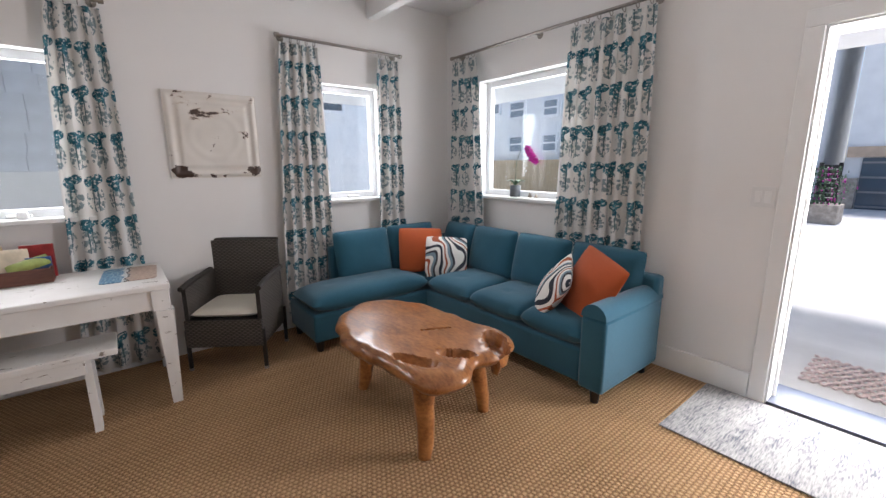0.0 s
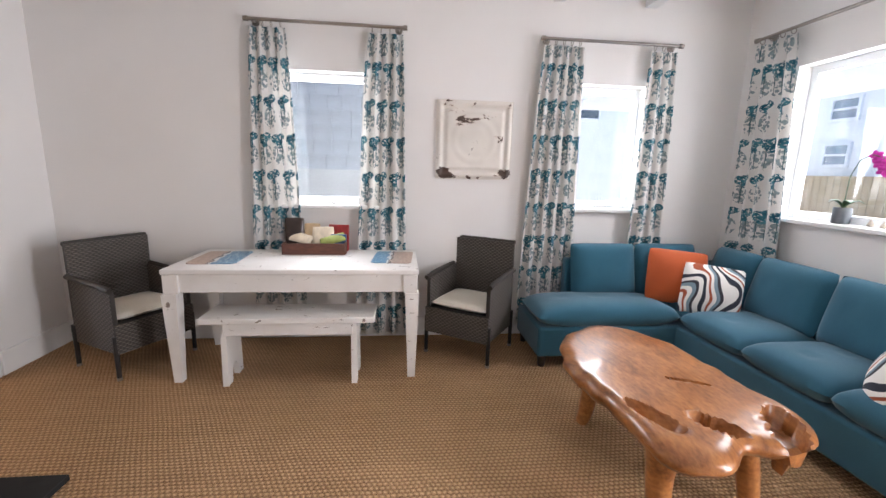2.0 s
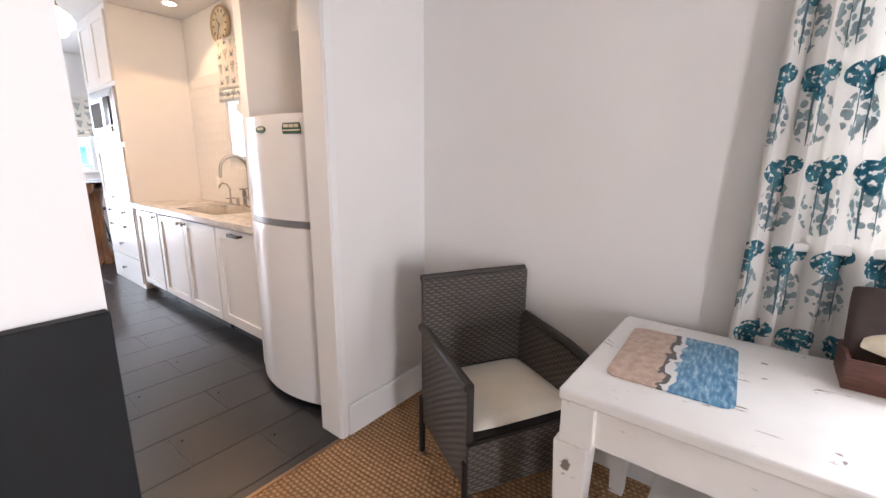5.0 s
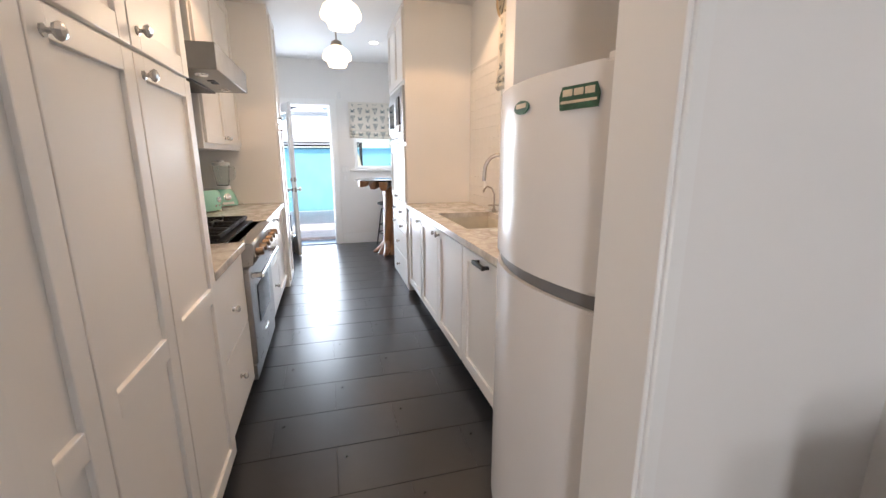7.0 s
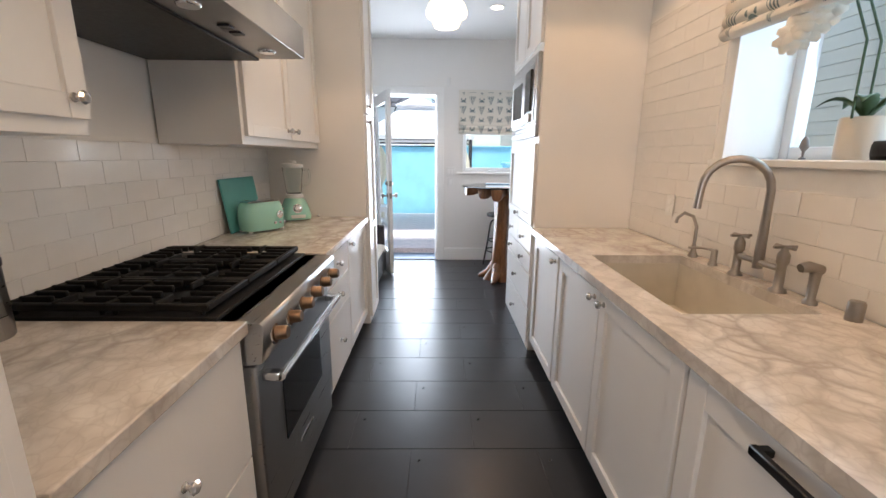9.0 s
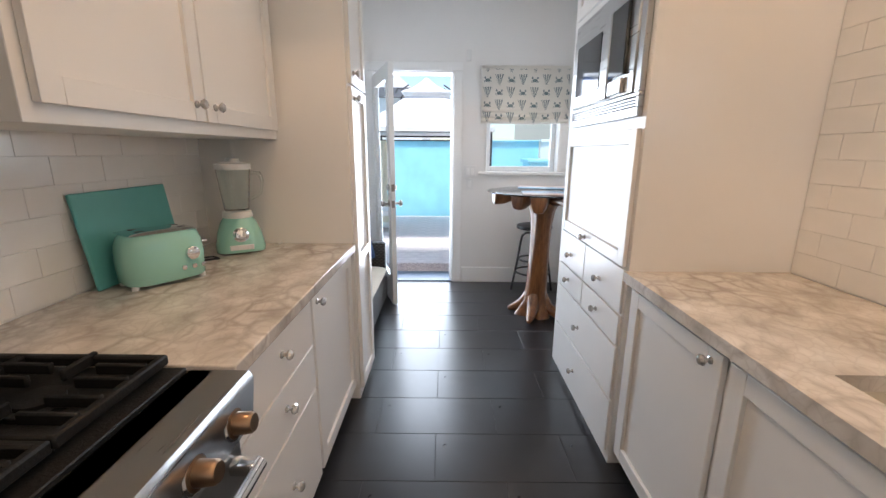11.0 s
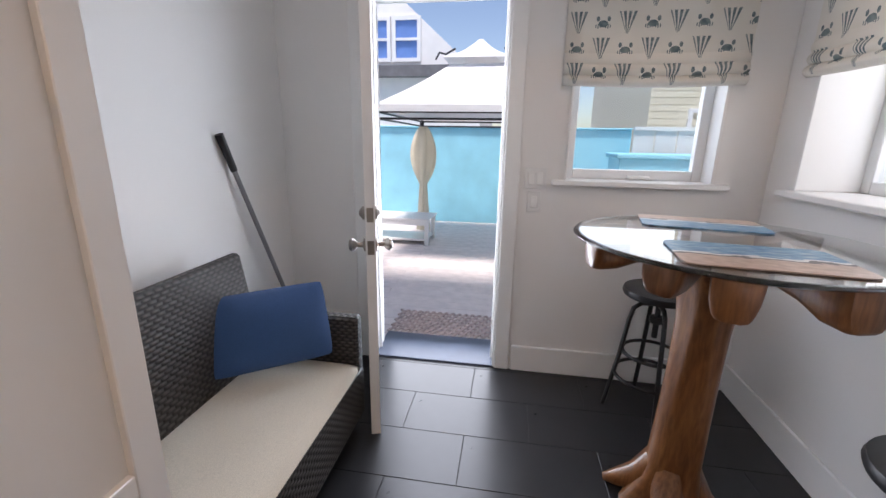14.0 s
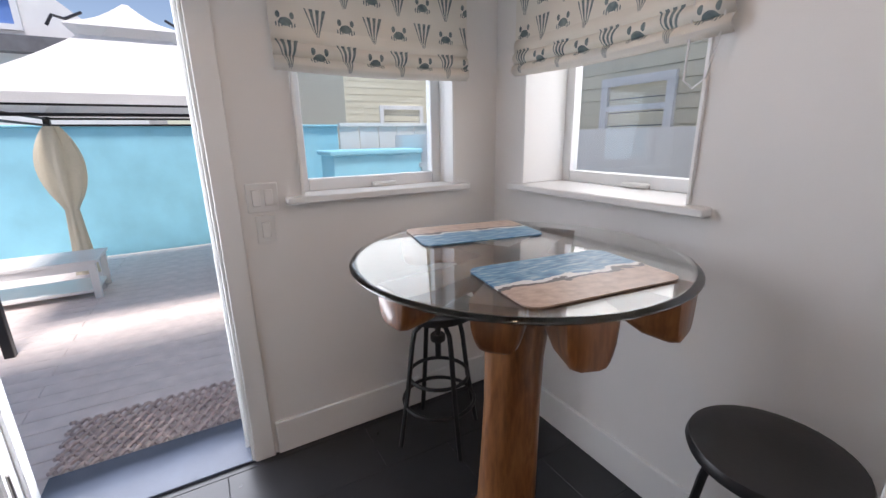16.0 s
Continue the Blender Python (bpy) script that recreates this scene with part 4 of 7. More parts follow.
# coffee table
CTB = thing("coffee_table", "polished teak root coffee table with natural edge and holes", "coffee table", pose(1.072, 1.85, 0))


def ct_edge(a):
    """The slab's rim at the angle a: long along y, lobed."""
    r = 1 / math.sqrt((math.cos(a) / 0.40) ** 2 + (math.sin(a) / 0.64) ** 2)

    def lobe(at, width, gain):
        return gain * math.exp(-((((math.degrees(a) - at + 180) % 360) - 180) / width) ** 2)

    return r * (1 + lobe(312, 17, 0.22) + lobe(244, 16, 0.15) + lobe(275, 12, -0.17) + lobe(72, 30, 0.06) + lobe(205, 22, -0.10) + lobe(15, 30, -0.06) + 0.018 * math.sin(9 * a + 1.0) + 0.012 * math.sin(17 * a))


HOLES = ((-0.235, -0.35, 0.036, 0.13, 112), (-0.02, -0.42, 0.042, 0.10, -40), (0.26, -0.45, 0.062, 0.14, 62), (0.10, -0.10, 0.008, 0.10, -25), (0.21, -0.50, 0.022, 0.04, 10))
bm = bmesh.new()
NA, NR = 132, 34
rows = []
for k in range(NR + 1):
    ring = []
    for i in range(NA):
        a = 2 * math.pi * i / NA
        f = k / NR
        r = ct_edge(a) * max(f, 0.03)
        z = 0.45 + 0.006 * noise.noise((r * math.cos(a) * 4, r * math.sin(a) * 4, 0))
        if f > 0.86:
            z -= 0.030 * ((f - 0.86) / 0.14) ** 2
        x, y = r * math.cos(a), r * math.sin(a)
        for hx, hy, hw, hl, ha in HOLES:
            c, s = math.cos(radians(ha)), math.sin(radians(ha))
            p, q = ((x - hx) * c + (y - hy) * s) / hl, (-(x - hx) * s + (y - hy) * c) / hw
            z -= 0.080 * min(1.0, 5.0 * max(0.0, 1 - (p * p + q * q)))
        ring.append(bm.verts.new((x, y, z)))
    rows.append(ring)
for f, z in ((1.01, 0.40), (0.96, 0.365), (0.80, 0.36), (0.45, 0.375), (0.03, 0.38)):
    rows.append([bm.verts.new((ct_edge(2 * math.pi * i / NA) * f * math.cos(2 * math.pi * i / NA), ct_edge(2 * math.pi * i / NA) * f * math.sin(2 * math.pi * i / NA),
                               z + 0.014 * noise.noise((math.cos(2 * math.pi * i / NA) * 3, math.sin(2 * math.pi * i / NA) * 3, f)))) for i in range(NA)])
for a, b in zip(rows, rows[1:]):
    for i in range(NA):
        bm.faces.new((a[i], a[(i + 1) % NA], b[(i + 1) % NA], b[i]))
bm.faces.new(rows[0][::-1])
bm.faces.new(rows[-1])
part("tabletop", bm, TEAK, CTB, "glossy teak root slab", 60)
for (x0, y0), (x1, y1) in (((-0.285, -0.50), (-0.25, -0.47)), ((-0.21, 0.28), (-0.17, 0.24)), ((0.22, -0.395), (0.20, -0.34)), ((0.24, 0.38), (0.2, 0.32))):
    pts = [(x0 + (x1 - x0) * s + 0.008 * math.sin(6 * s), y0 + (y1 - y0) * s, 0.40 * s) for s in (0, 0.2, 0.45, 0.7, 0.9, 1.0)]
    part("leg", tube(bmesh.new(), pts, [0.036, 0.042, 0.046, 0.050, 0.062, 0.085], 14), TEAK, CTB, "stout teak branch leg")


# wicker chairs
def wicker_chair(label, m):
    c = thing("wicker_armchair", label, "chair", m, group="dining armchairs")
    w, d = 0.52, 0.46
    lean = 0.0

    def panel(p, q, r, s, th, name):
        """A woven panel between four corners (low p-q, high r-s)."""
        bm = bmesh.new()
        P, Q, R, T = Vector(p), Vector(q), Vector(r), Vector(s)
        n = (Q - P).cross(R - P).normalized() * th
        wd, ht = (Q - P).length, (R - P).length
        for o in (Vector(), n):
            sheet(bm, lambda u, v: P.lerp(Q, u).lerp(R.lerp(T, u), v) + o, 6, 6, wd, ht)
        bm.verts.ensure_lookup_table()
        k = 49
        uvl = bm.loops.layers.uv.verify()
        edge = list(range(7)) + [6 + 7 * j for j in range(1, 7)] + [48 - j for j in range(1, 7)] + [42 - 7 * j for j in range(1, 6)]
        for a, b in zip(edge, edge[1:] + edge[:1]):
            bm.faces.new((bm.verts[a], bm.verts[b], bm.verts[b + k], bm.verts[a + k]))
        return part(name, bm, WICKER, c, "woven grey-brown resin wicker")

    h = w / 2
    panel((-h, d, 0.36), (h, d, 0.36), (-h, d + lean, 0.86), (h, d + lean, 0.86), 0.028, "backrest")
    panel((-h, 0.0, 0.18), (h, 0.0, 0.18), (-h, 0.0, 0.375), (h, 0.0, 0.375), 0.02, "front_panel")
    for sx in (-1, 1):
        x = sx * h
        panel((x, 0.0, 0.18), (x, d, 0.18), (x, 0.0, 0.60), (x, d, 0.64), 0.028 * -sx, "arm_panel")
        pts = [(x, -0.01, 0.60), (x, 0.12, 0.622), (x, d * 0.6, 0.63), (x, d, 0.64)]
        part("arm_rail", tube(bmesh.new(), pts, 0.019, 8), WICKER, c)
    part("top_rail", tube(bmesh.new(), [(-h, d + lean, 0.86), (0, d + lean, 0.862), (h, d + lean, 0.86)], 0.017, 8), WICKER, c)
    part("seat_deck", one((-h + 0.02, 0.01, 0.345), (h - 0.02, d, 0.375)), WICKER, c)
    part("cushion", cushion(bmesh.new(), w - 0.05, d - 0.02, 0.075, pose(0, d / 2 - 0.005, 0.37), 14, 0.8), CREAM, c, "cream canvas seat cushion")
    for x in (-h, h):
        for y, top in ((0.0, 0.6), (d, 0.62)):
            bm = rod(bmesh.new(), (x, y, 0.012), (x, y, 0.30), 0.014, 0.016, 10)
            leg = part("leg", bm, BLACK, c, "dark metal leg")
            part("foot", rod(bmesh.new(), (x, y, 0), (x, y, 0.02), 0.015, 0.015, 10), NICKEL, leg)
    return c


wicker_chair("grey-brown wicker armchair with cream cushion, beside the sofa", pose(0.237, 2.96, 0, 0, 0, -35))
wicker_chair("grey-brown wicker armchair with cream cushion, in the room corner", pose(-1.87, 2.985, 0, 0, 0, 60.6))

# dining table
DT = thing("dining_table", "distressed white wooden farmhouse dining table", "dining table", pose(-0.857, 3.03, 0))
part("tabletop", one((-0.795, -0.343, 0.725), (0.795, 0.343, 0.76), 0.009, 3), DISTRESS, DT, "worn white plank top")
for y0, y1 in ((-0.318, -0.293), (0.293, 0.318)):
    part("apron", one((-0.75, y0, 0.605), (0.75, y1, 0.725), 0.003, 1), DISTRESS, DT)
for x0, x1 in ((-0.772, -0.747), (0.747, 0.772)):
    part("apron", one((x0, -0.26, 0.605), (x1, 0.26, 0.725), 0.003, 1), DISTRESS, DT)
for sx in (-1, 1):
    for sy in (-1, 1):
        bm = bmesh.new()
        x, y = sx * 0.742, sy * 0.292
        bmesh.ops.create_cone(bm, cap_ends=True, segments=4, radius1=0.036, radius2=0.064, depth=0.60, matrix=pose(x + sx * 0.012, y + sy * 0.006, 0.30, 0, 0, 45))
        box(bm, (x - 0.045, y - 0.045, 0.60), (x + 0.045, y + 0.045, 0.725), 0.003, 1)
        part("leg", bm, DISTRESS, DT, "tapered chipped white leg")

BN = thing("bench", "white painted wooden bench pushed under the table", "bench", pose(-0.885, 2.765, 0))
part("seat", one((-0.54, -0.145, 0.425), (0.54, 0.145, 0.463), 0.005, 2), DISTRESS, BN)
part("apron", one((-0.40, -0.128, 0.343), (0.40, -0.108, 0.425), 0.003, 1), DISTRESS, BN)
part("apron", one((-0.40, 0.108, 0.343), (0.40, 0.128, 0.425), 0.003, 1), DISTRESS, BN)
for x in (-0.405, 0.405):
    out = [(-0.125, 0.0), (-0.055, 0.0)] + [(-0.055 + 0.055 * (1 - math.cos(a)), 0.12 * math.sin(a)) for a in (0.4, 0.8, 1.2, 1.57, 1.94, 2.34, 2.74)] + [(0.055, 0.0), (0.125, 0.0), (0.11, 0.425), (-0.11, 0.425)]
    bm = plate(bmesh.new(), out, -0.018, 0.018)
    bmesh.ops.transform(bm, matrix=Matrix(((0, 0, 1, x), (1, 0, 0, 0), (0, 1, 0, 0), (0, 0, 0, 1))), verts=bm.verts)
    part("end_panel", bm, DISTRESS, BN, "white end board with arched cut-out")


def placemat(label, material, m, w=0.42, d=0.31, r=0.035):
    bm = bmesh.new()
    out = []
    for cx, cy, a0 in ((w / 2 - r, d / 2 - r, 0), (-w / 2 + r, d / 2 - r, 90), (-w / 2 + r, -d / 2 + r, 180), (w / 2 - r, -d / 2 + r, 270)):
        out += [(cx + r * math.cos(radians(a0 + k * 18)), cy + r * math.sin(radians(a0 + k * 18))) for k in range(6)]
    plate(bm, out, 0.001, 0.005)
    uv = bm.loops.layers.uv.verify()
    for f in bm.faces:
        for lp in f.loops:
            lp[uv].uv = (lp.vert.co.x / w + 0.5, lp.vert.co.y / d + 0.5)
    return solo("placemat", bm, material, label, "placemat", m, group="beach placemats")


placemat("placemat printed with a beach and surf, on the dining table", BEACH_A, pose(-1.43, 3.05, 0.76, 0, 0, -88))
placemat("pale placemat printed with sand and sea, on the dining table", BEACH_B, pose(-0.235, 3.08, 0.76, 0, 0, 266), 0.40, 0.28)

# snack box on the table
BX = thing("snack_box", "dark mahogany tray box filled with snacks and leaflets", "box", pose(-0.822, 3.245, 0.76))
for lo, hi in (((-0.23, -0.085, 0), (0.23, -0.073, 0.085)), ((-0.23, 0.073, 0), (0.23, 0.085, 0.085)), ((-0.23, -0.073, 0), (-0.218, 0.073, 0.085)), ((0.218, -0.073, 0), (0.23, 0.073, 0.085))):
    part("side", one(lo, hi, 0.002, 1), BASKETWOOD, BX)
part("bottom", one((-0.218, -0.073, 0.0), (0.218, 0.073, 0.01)), BASKETWOOD, BX)


def packet(name, label, material, x, y, z, w, h, rx, rz, ry=0.0, th=0.03):
    m = pose(-0.822 + x, 3.245 + y, 0.76 + z, rx, ry, rz)
    return solo(name, cushion(bmesh.new(), w, h, th, pose(0, h / 2, 0), 10, 0.6), material, label, "packet", m)


packet("coffee_bag", "dark glossy coffee bag in the snack box", PACKDARK, -0.16, 0.035, 0.02, 0.14, 0.24, 82, 8)
packet("snack_bag", "tan paper snack bag in the snack box", KRAFT, -0.03, 0.03, 0.02, 0.12, 0.20, 80, -4)
packet("cereal_bag", "cream snack bag in the snack box", PACKWHITE, 0.055, 0.0, 0.03, 0.16, 0.17, 72, 3)
solo("red_carton", one((-0.075, 0, 0), (0.075, 0.03, 0.20), 0.002, 1), PACKRED, "red printed carton in the snack box", "carton", pose(0.165, 0.03, 0.0) @ pose(-0.822, 3.245, 0.772, -6, 0, -4))
solo("blue_carton", one((-0.06, 0, 0), (0.06, 0.03, 0.13), 0.002, 1), PACKBLUE, "blue printed carton in the snack box", "carton", pose(0.165, -0.005, 0.0) @ pose(-0.822, 3.245, 0.772, -6, 0, -4))
packet("leaflet_bundle", "folded leaflets fanned out in the snack box", PACKWHITE, -0.12, -0.02, 0.075, 0.17, 0.09, 42, -14, 12, 0.02)
packet("granola_packet", "green and cream granola packet in the snack box", PACKGREEN, 0.14, -0.025, 0.07, 0.19, 0.08, 44, 12, -14, 0.025)
solo("air_freshener", lathe(bmesh.new(), ((0.02, 0), (0.028, 0.01), (0.03, 0.035), (0.022, 0.055), (0.008, 0.06)), (0, 0, 0), 16), PLASTIC, "small round white gadget on the window sill", "gadget", pose(-0.70, 3.46, 1.102))

# fireplace
FP = thing("fireplace", "black slate fireplace surround with open dark firebox", "fireplace")
for lo, hi in (((-2.074, 1.6203, 0.031), (-2.05, 1.856, 1.124)), ((-2.074, 0.464, 0.031), (-2.05, 0.6997, 1.124)), ((-2.074, 0.70, 0.79), (-2.05, 1.62, 1.124))):
    part("surround_panel", one(lo, hi, 0.002, 1), SURROUND, FP, "black honed slate surround panel")
for lo, hi in (((W_X + 0.083, 0.703, 0.032), (W_X + 0.10, 1.617, 0.787)), ((W_X + 0.10, 0.703, 0.032), (-2.08, 0.72, 0.787)), ((W_X + 0.10, 1.60, 0.032), (-2.08, 1.617, 0.787)),
               ((W_X + 0.10, 0.72, 0.77), (-2.08, 1.60, 0.787)), ((W_X + 0.10, 0.72, 0.032), (-2.08, 1.60, 0.045))):
    part("firebox_panel", one(lo, hi), SOOT, FP, "soot-dark firebox lining")
bm = bmesh.new()
for lo, hi in (((-2.095, 1.575, 0.045), (-2.065, 1.60, 0.77)), ((-2.095, 0.72, 0.045), (-2.065, 0.745, 0.77)), ((-2.095, 0.745, 0.745), (-2.065, 1.575, 0.77))):
    box(bm, lo, hi, 0.003, 1)
part("inner_frame", bm, SOOT, FP, "dark iron frame round the firebox")
bm = bmesh.new()
for k in range(46):
    bmesh.ops.create_icosphere(bm, subdivisions=1, radius=random.uniform(0.02, 0.05), matrix=pose(random.uniform(-2.55, -2.15), random.uniform(0.8, 1.55), 0.055, random.uniform(0, 90), 0, random.uniform(0, 90)) @ Matrix.Diagonal((1, 1.2, 0.6, 1)))
part("stones", bm, GREYSTUCCO, FP, "pale stones in the firebox")
part("hearth", one((-2.05, 0.464, 0.002), (-1.64, 1.85, 0.031), 0.003, 1), SURROUND, FP, "black slate hearth slab")
PT = thing("painting", "grey-green dune grass painting on canvas", "painting", pose(-2.073, 1.14, 1.42))
part("canvas", one((0, -0.53, 0), (0.03, 0.53, 0.80), 0.003, 1), PAINTING, PT)
part("edge", one((0.002, -0.534, -0.004), (0.026, 0.534, -0.0005)), TRIM, PT)

# by the front door
solo("runner_rug", one((1.945, -1.6, 0.001), (2.635, 0.735, 0.010), 0.003, 1), RUG, "grey and white streaked woven rug by the door", "rug")


def switch_plate(label, m, n):
    s = thing("light_switch", label, "light switch", m)
    w = 0.028 + 0.046 * n
    part("cover", one((-w / 2, -0.006, -0.058), (w / 2, 0, 0.058), 0.003, 2), PLASTIC, s)
    for k in range(n):
        x = (k - (n - 1) / 2) * 0.046
        part("rocker", one((x - 0.016, -0.010, -0.033), (x + 0.016, -0.004, 0.033), 0.002, 1), TRIM, s)
    return s


switch_plate("white two-rocker light switch by the front door", pose(E_X - 0.001, 0.590, 1.232, 0, 0, 90 + 180), 2)


def orchid(label, m, pot, petal, h=0.34, stems=1, n=6):
    o = thing("orchid", label, "plant", m)
    part("pot", lathe(bmesh.new(), ((0.045, 0), (0.048, 0.004), (0.05, 0.10), (0.046, 0.105), (0.04, 0.098), (0.01, 0.095)), (0, 0, 0), 20), pot, o)
    bm = bmesh.new()
    for k in range(5):
        a = 2 * math.pi * k / 5 + 0.4
        def leaf(u, v, a=a):
            w = 0.022 * math.sin(math.pi * min(1, u * 0.92 + 0.08))
            r = 0.10 * u
            s = (v - 0.5) * 2 * w
            return (r * math.cos(a) - s * math.sin(a), r * math.sin(a) + s * math.cos(a), 0.10 + 0.05 * math.sin(2.4 * u) + 0.3 * abs(s))
        sheet(bm, leaf, 6, 2)
    lv = part("leaves", bm, LEAF, o, "broad dark green leaves")
    lv.modifiers.new("thickness", "SOLIDIFY").thickness = 0.002
    for s_ in range(stems):
        sy = 0.05 * s_
        pts = [(0.0 + sy, 0, 0.10), (0.005 + sy, 0.0, 0.10 + h * 0.6), (0.02 + sy, -0.03, 0.10 + h * 0.92), (0.03 + sy, -0.09, 0.10 + h), (0.035 + sy, -0.15, 0.10 + h * 0.93)]
        part("stem", tube(bmesh.new(), pts, 0.003, 6), LEAF, o)
        for k in range(n):
            c = Vector((0.03 + sy + random.uniform(-0.02, 0.02), -0.10 - 0.018 * k, 0.10 + h * (0.98 - 0.065 * k)))
            bm = bmesh.new()
            for j in range(5):
                bmesh.ops.create_icosphere(bm, subdivisions=1, radius=0.02, matrix=Matrix.Translation(c) @ pose(0, 0, 0, 72 * j + 10 * k, 0, 20) @ Matrix.Translation((0, 0.018, 0)) @ Matrix.Diagonal((0.25, 1, 0.75, 1)))
            part("flower", bm, petal, o, "orchid blossom")
    return o


orchid("magenta orchid in a dark grey pot on the window sill", pose(2.70, 2.50, 1.124), POTGREY, PETAL)
for k, (y, s) in enumerate(((2.33, 1.0), (2.26, 0.8))):
    solo("shell", lathe(bmesh.new(), ((0.004, 0), (0.02 * s, 0.004), (0.016 * s, 0.02 * s), (0.006 * s, 0.04 * s), (0.001, 0.05 * s)), (0, 0, 0), 10), STONE, "small seashell on the window sill", "shell", pose(2.71, y, 1.123), group="sill shells")


# ---- kitchen ----
def shaker(name, parent, x0, x1, z0, z1, y, out, rails=(), fw=0.06, label="", knobs=(), t=0.02, flat=False):
    """A cabinet door or drawer front in the plane y, facing out (+1 or -1 along y), with a recessed panel."""
    yf = y + t * out
    if flat:
        d = part(name, one((x0, y, z0), (x1, yf, z1), 0.002, 1), CAB, parent, label)
    else:
        d = part(name, one((x0 + 0.004, y, z0 + 0.004), (x1 - 0.004, y + 0.007 * out, z1 - 0.004)), CAB, parent, label)
        for a, b in ((x0, x0 + fw), (x1 - fw, x1)):
            part("stile", one((a, y + 0.001 * out, z0), (b, yf, z1), 0.002, 1), CAB, d)
        for a, b in [(z0, z0 + fw), (z1 - fw, z1)] + [(z - fw / 2, z + fw / 2) for z in rails]:
            part("rail", one((x0 + fw, y + 0.001 * out, a), (x1 - fw, yf - 0.0005 * out, b), 0.002, 1), CAB, d)
    for kx, kz in knobs:
        knob(d, (kx, yf, kz), (0, out, 0))
    return d


def carcass(label, x0, x1, y_back, y_front, z0, z1, category="cabinet", kick=0.0, out=1):
    c = thing("cabinet" if category == "cabinet" else category, label, category, group="white kitchen cabinets")
    bm = bmesh.new()
    box(bm, (x0, y_back, z0 + kick), (x1, y_front, z1), 0.002, 1)
    part("body", bm, CAB, c)
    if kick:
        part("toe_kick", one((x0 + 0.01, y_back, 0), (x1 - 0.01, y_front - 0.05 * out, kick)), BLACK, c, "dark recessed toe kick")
    return c


FS, FP_ = 1.80, 1.83                                  # south fronts' carcass plane; doors stand 2 cm proud
# tall pantry by the opening
c = carcass("tall white shaker pantry cabinet beside the opening", -4.07, -2.922, KS + 0.002, FP_, 0, KH - 0.002, kick=0.09)
for x0, x1, k in ((-4.03, -3.572, -3.615), (-3.565, -3.155, -3.198), (-3.148, -2.935, None)):
    shaker("door", c, x0, x1, 0.10, 1.640, FP_, 1, (0.845,), 0.06, knobs=((k, 1.59),) if k else ())
    shaker("upper_door", c, x0, x1, 1.652, 2.70, FP_, 1, (), 0.06, knobs=((k, 1.70),) if k else ())
# drawers, left of the range
c = carcass("white base cabinet with two deep drawers beside the range", -4.705, -4.074, KS + 0.002, FS, 0, 0.873, kick=0.09)
shaker("drawer", c, -4.695, -4.084, 0.47, 0.865, FS, 1, flat=True, knobs=((-4.375, 0.645),))
shaker("drawer", c, -4.695, -4.084, 0.10, 0.463, FS, 1, flat=True, knobs=((-4.375, 0.283),))
# base cabinet beyond the range
c = carcass("white base cabinet with drawers beside the range", -6.17, -5.575, KS + 0.002, FS, 0, 0.873, kick=0.09)
for z0, z1 in ((0.68, 0.865), (0.50, 0.673), (0.10, 0.493)):
    shaker("drawer", c, -6.155, -5.585, z0, z1, FS, 1, flat=True, knobs=((-5.87, (z0 + z1) / 2 + 0.01),))
c = carcass("white base cabinet with a shaker door", -6.826, -6.172, KS + 0.002, FS, 0, 0.873, kick=0.09)
shaker("door", c, -6.815, -6.182, 0.10, 0.865, FS, 1, knobs=((-6.225, 0.82),))
# tall broom cabinet
c = carcass("tall narrow white shaker cabinet at the kitchen's end", -7.22, -6.83, KS + 0.002, 1.835, 0, KH - 0.002, kick=0.0)
shaker("door", c, -7.205, -6.85, 0.06, 1.692, 1.835, 1, (0.82,), 0.055, knobs=((-6.895, 1.64),))
shaker("upper_door", c, -7.205, -6.85, 1.704, 2.70, 1.835, 1, (), 0.055, knobs=((-6.895, 1.755),))


def worktop(label, x0, x1, y0, y1, hole=None):
    bm = bmesh.new()
    if hole:
        a, b, p, q = hole
        for lo, hi in (((x0, y0), (a, y1)), ((b, y0), (x1, y1)), ((a, y0), (b, p)), ((a, q), (b, y1))):
            box(bm, (*lo, 0.875), (*hi, 0.915))
        bmesh.ops.remove_doubles(bm, verts=bm.verts, dist=0.0005)
    else:
        box(bm, (x0, y0, 0.875), (x1, y1, 0.915), 0.004, 2)
    return solo("worktop", bm, MARBLE, label, "worktop")


worktop("veined marble worktop beside the range", -4.706, -4.073, KS + 0.012, 1.843)
worktop("veined marble worktop with toaster and blender", -6.827, -5.570, KS + 0.012, 1.846)
SINK = (-5.55, -4.77, 3.165, 3.615)
worktop("veined marble worktop round the sink", -6.343, -3.82, 3.04, KN - 0.012, SINK)

# upper cabinets
FU = 1.482
c = carcass("white shaker wall cabinet beside the range hood", -4.705, -4.074, KS + 0.012, FU, 1.437, KH - 0.002, kick=0.0)
shaker("door", c, -4.39, -4.085, 1.477, 2.70, FU, 1)
shaker("door", c, -4.695, -4.395, 1.477, 2.70, FU, 1, knobs=((-4.65, 1.527),))
c = carcass("white shaker wall cabinet above toaster and blender", -6.827, -5.572, KS + 0.012, FU, 1.437, KH - 0.002, kick=0.0)
shaker("door", c, -6.19, -5.60, 1.477, 2.70, FU, 1, knobs=((-6.14, 1.53),))
shaker("door", c, -6.80, -6.20, 1.477, 2.70, FU, 1, knobs=((-6.25, 1.53),))

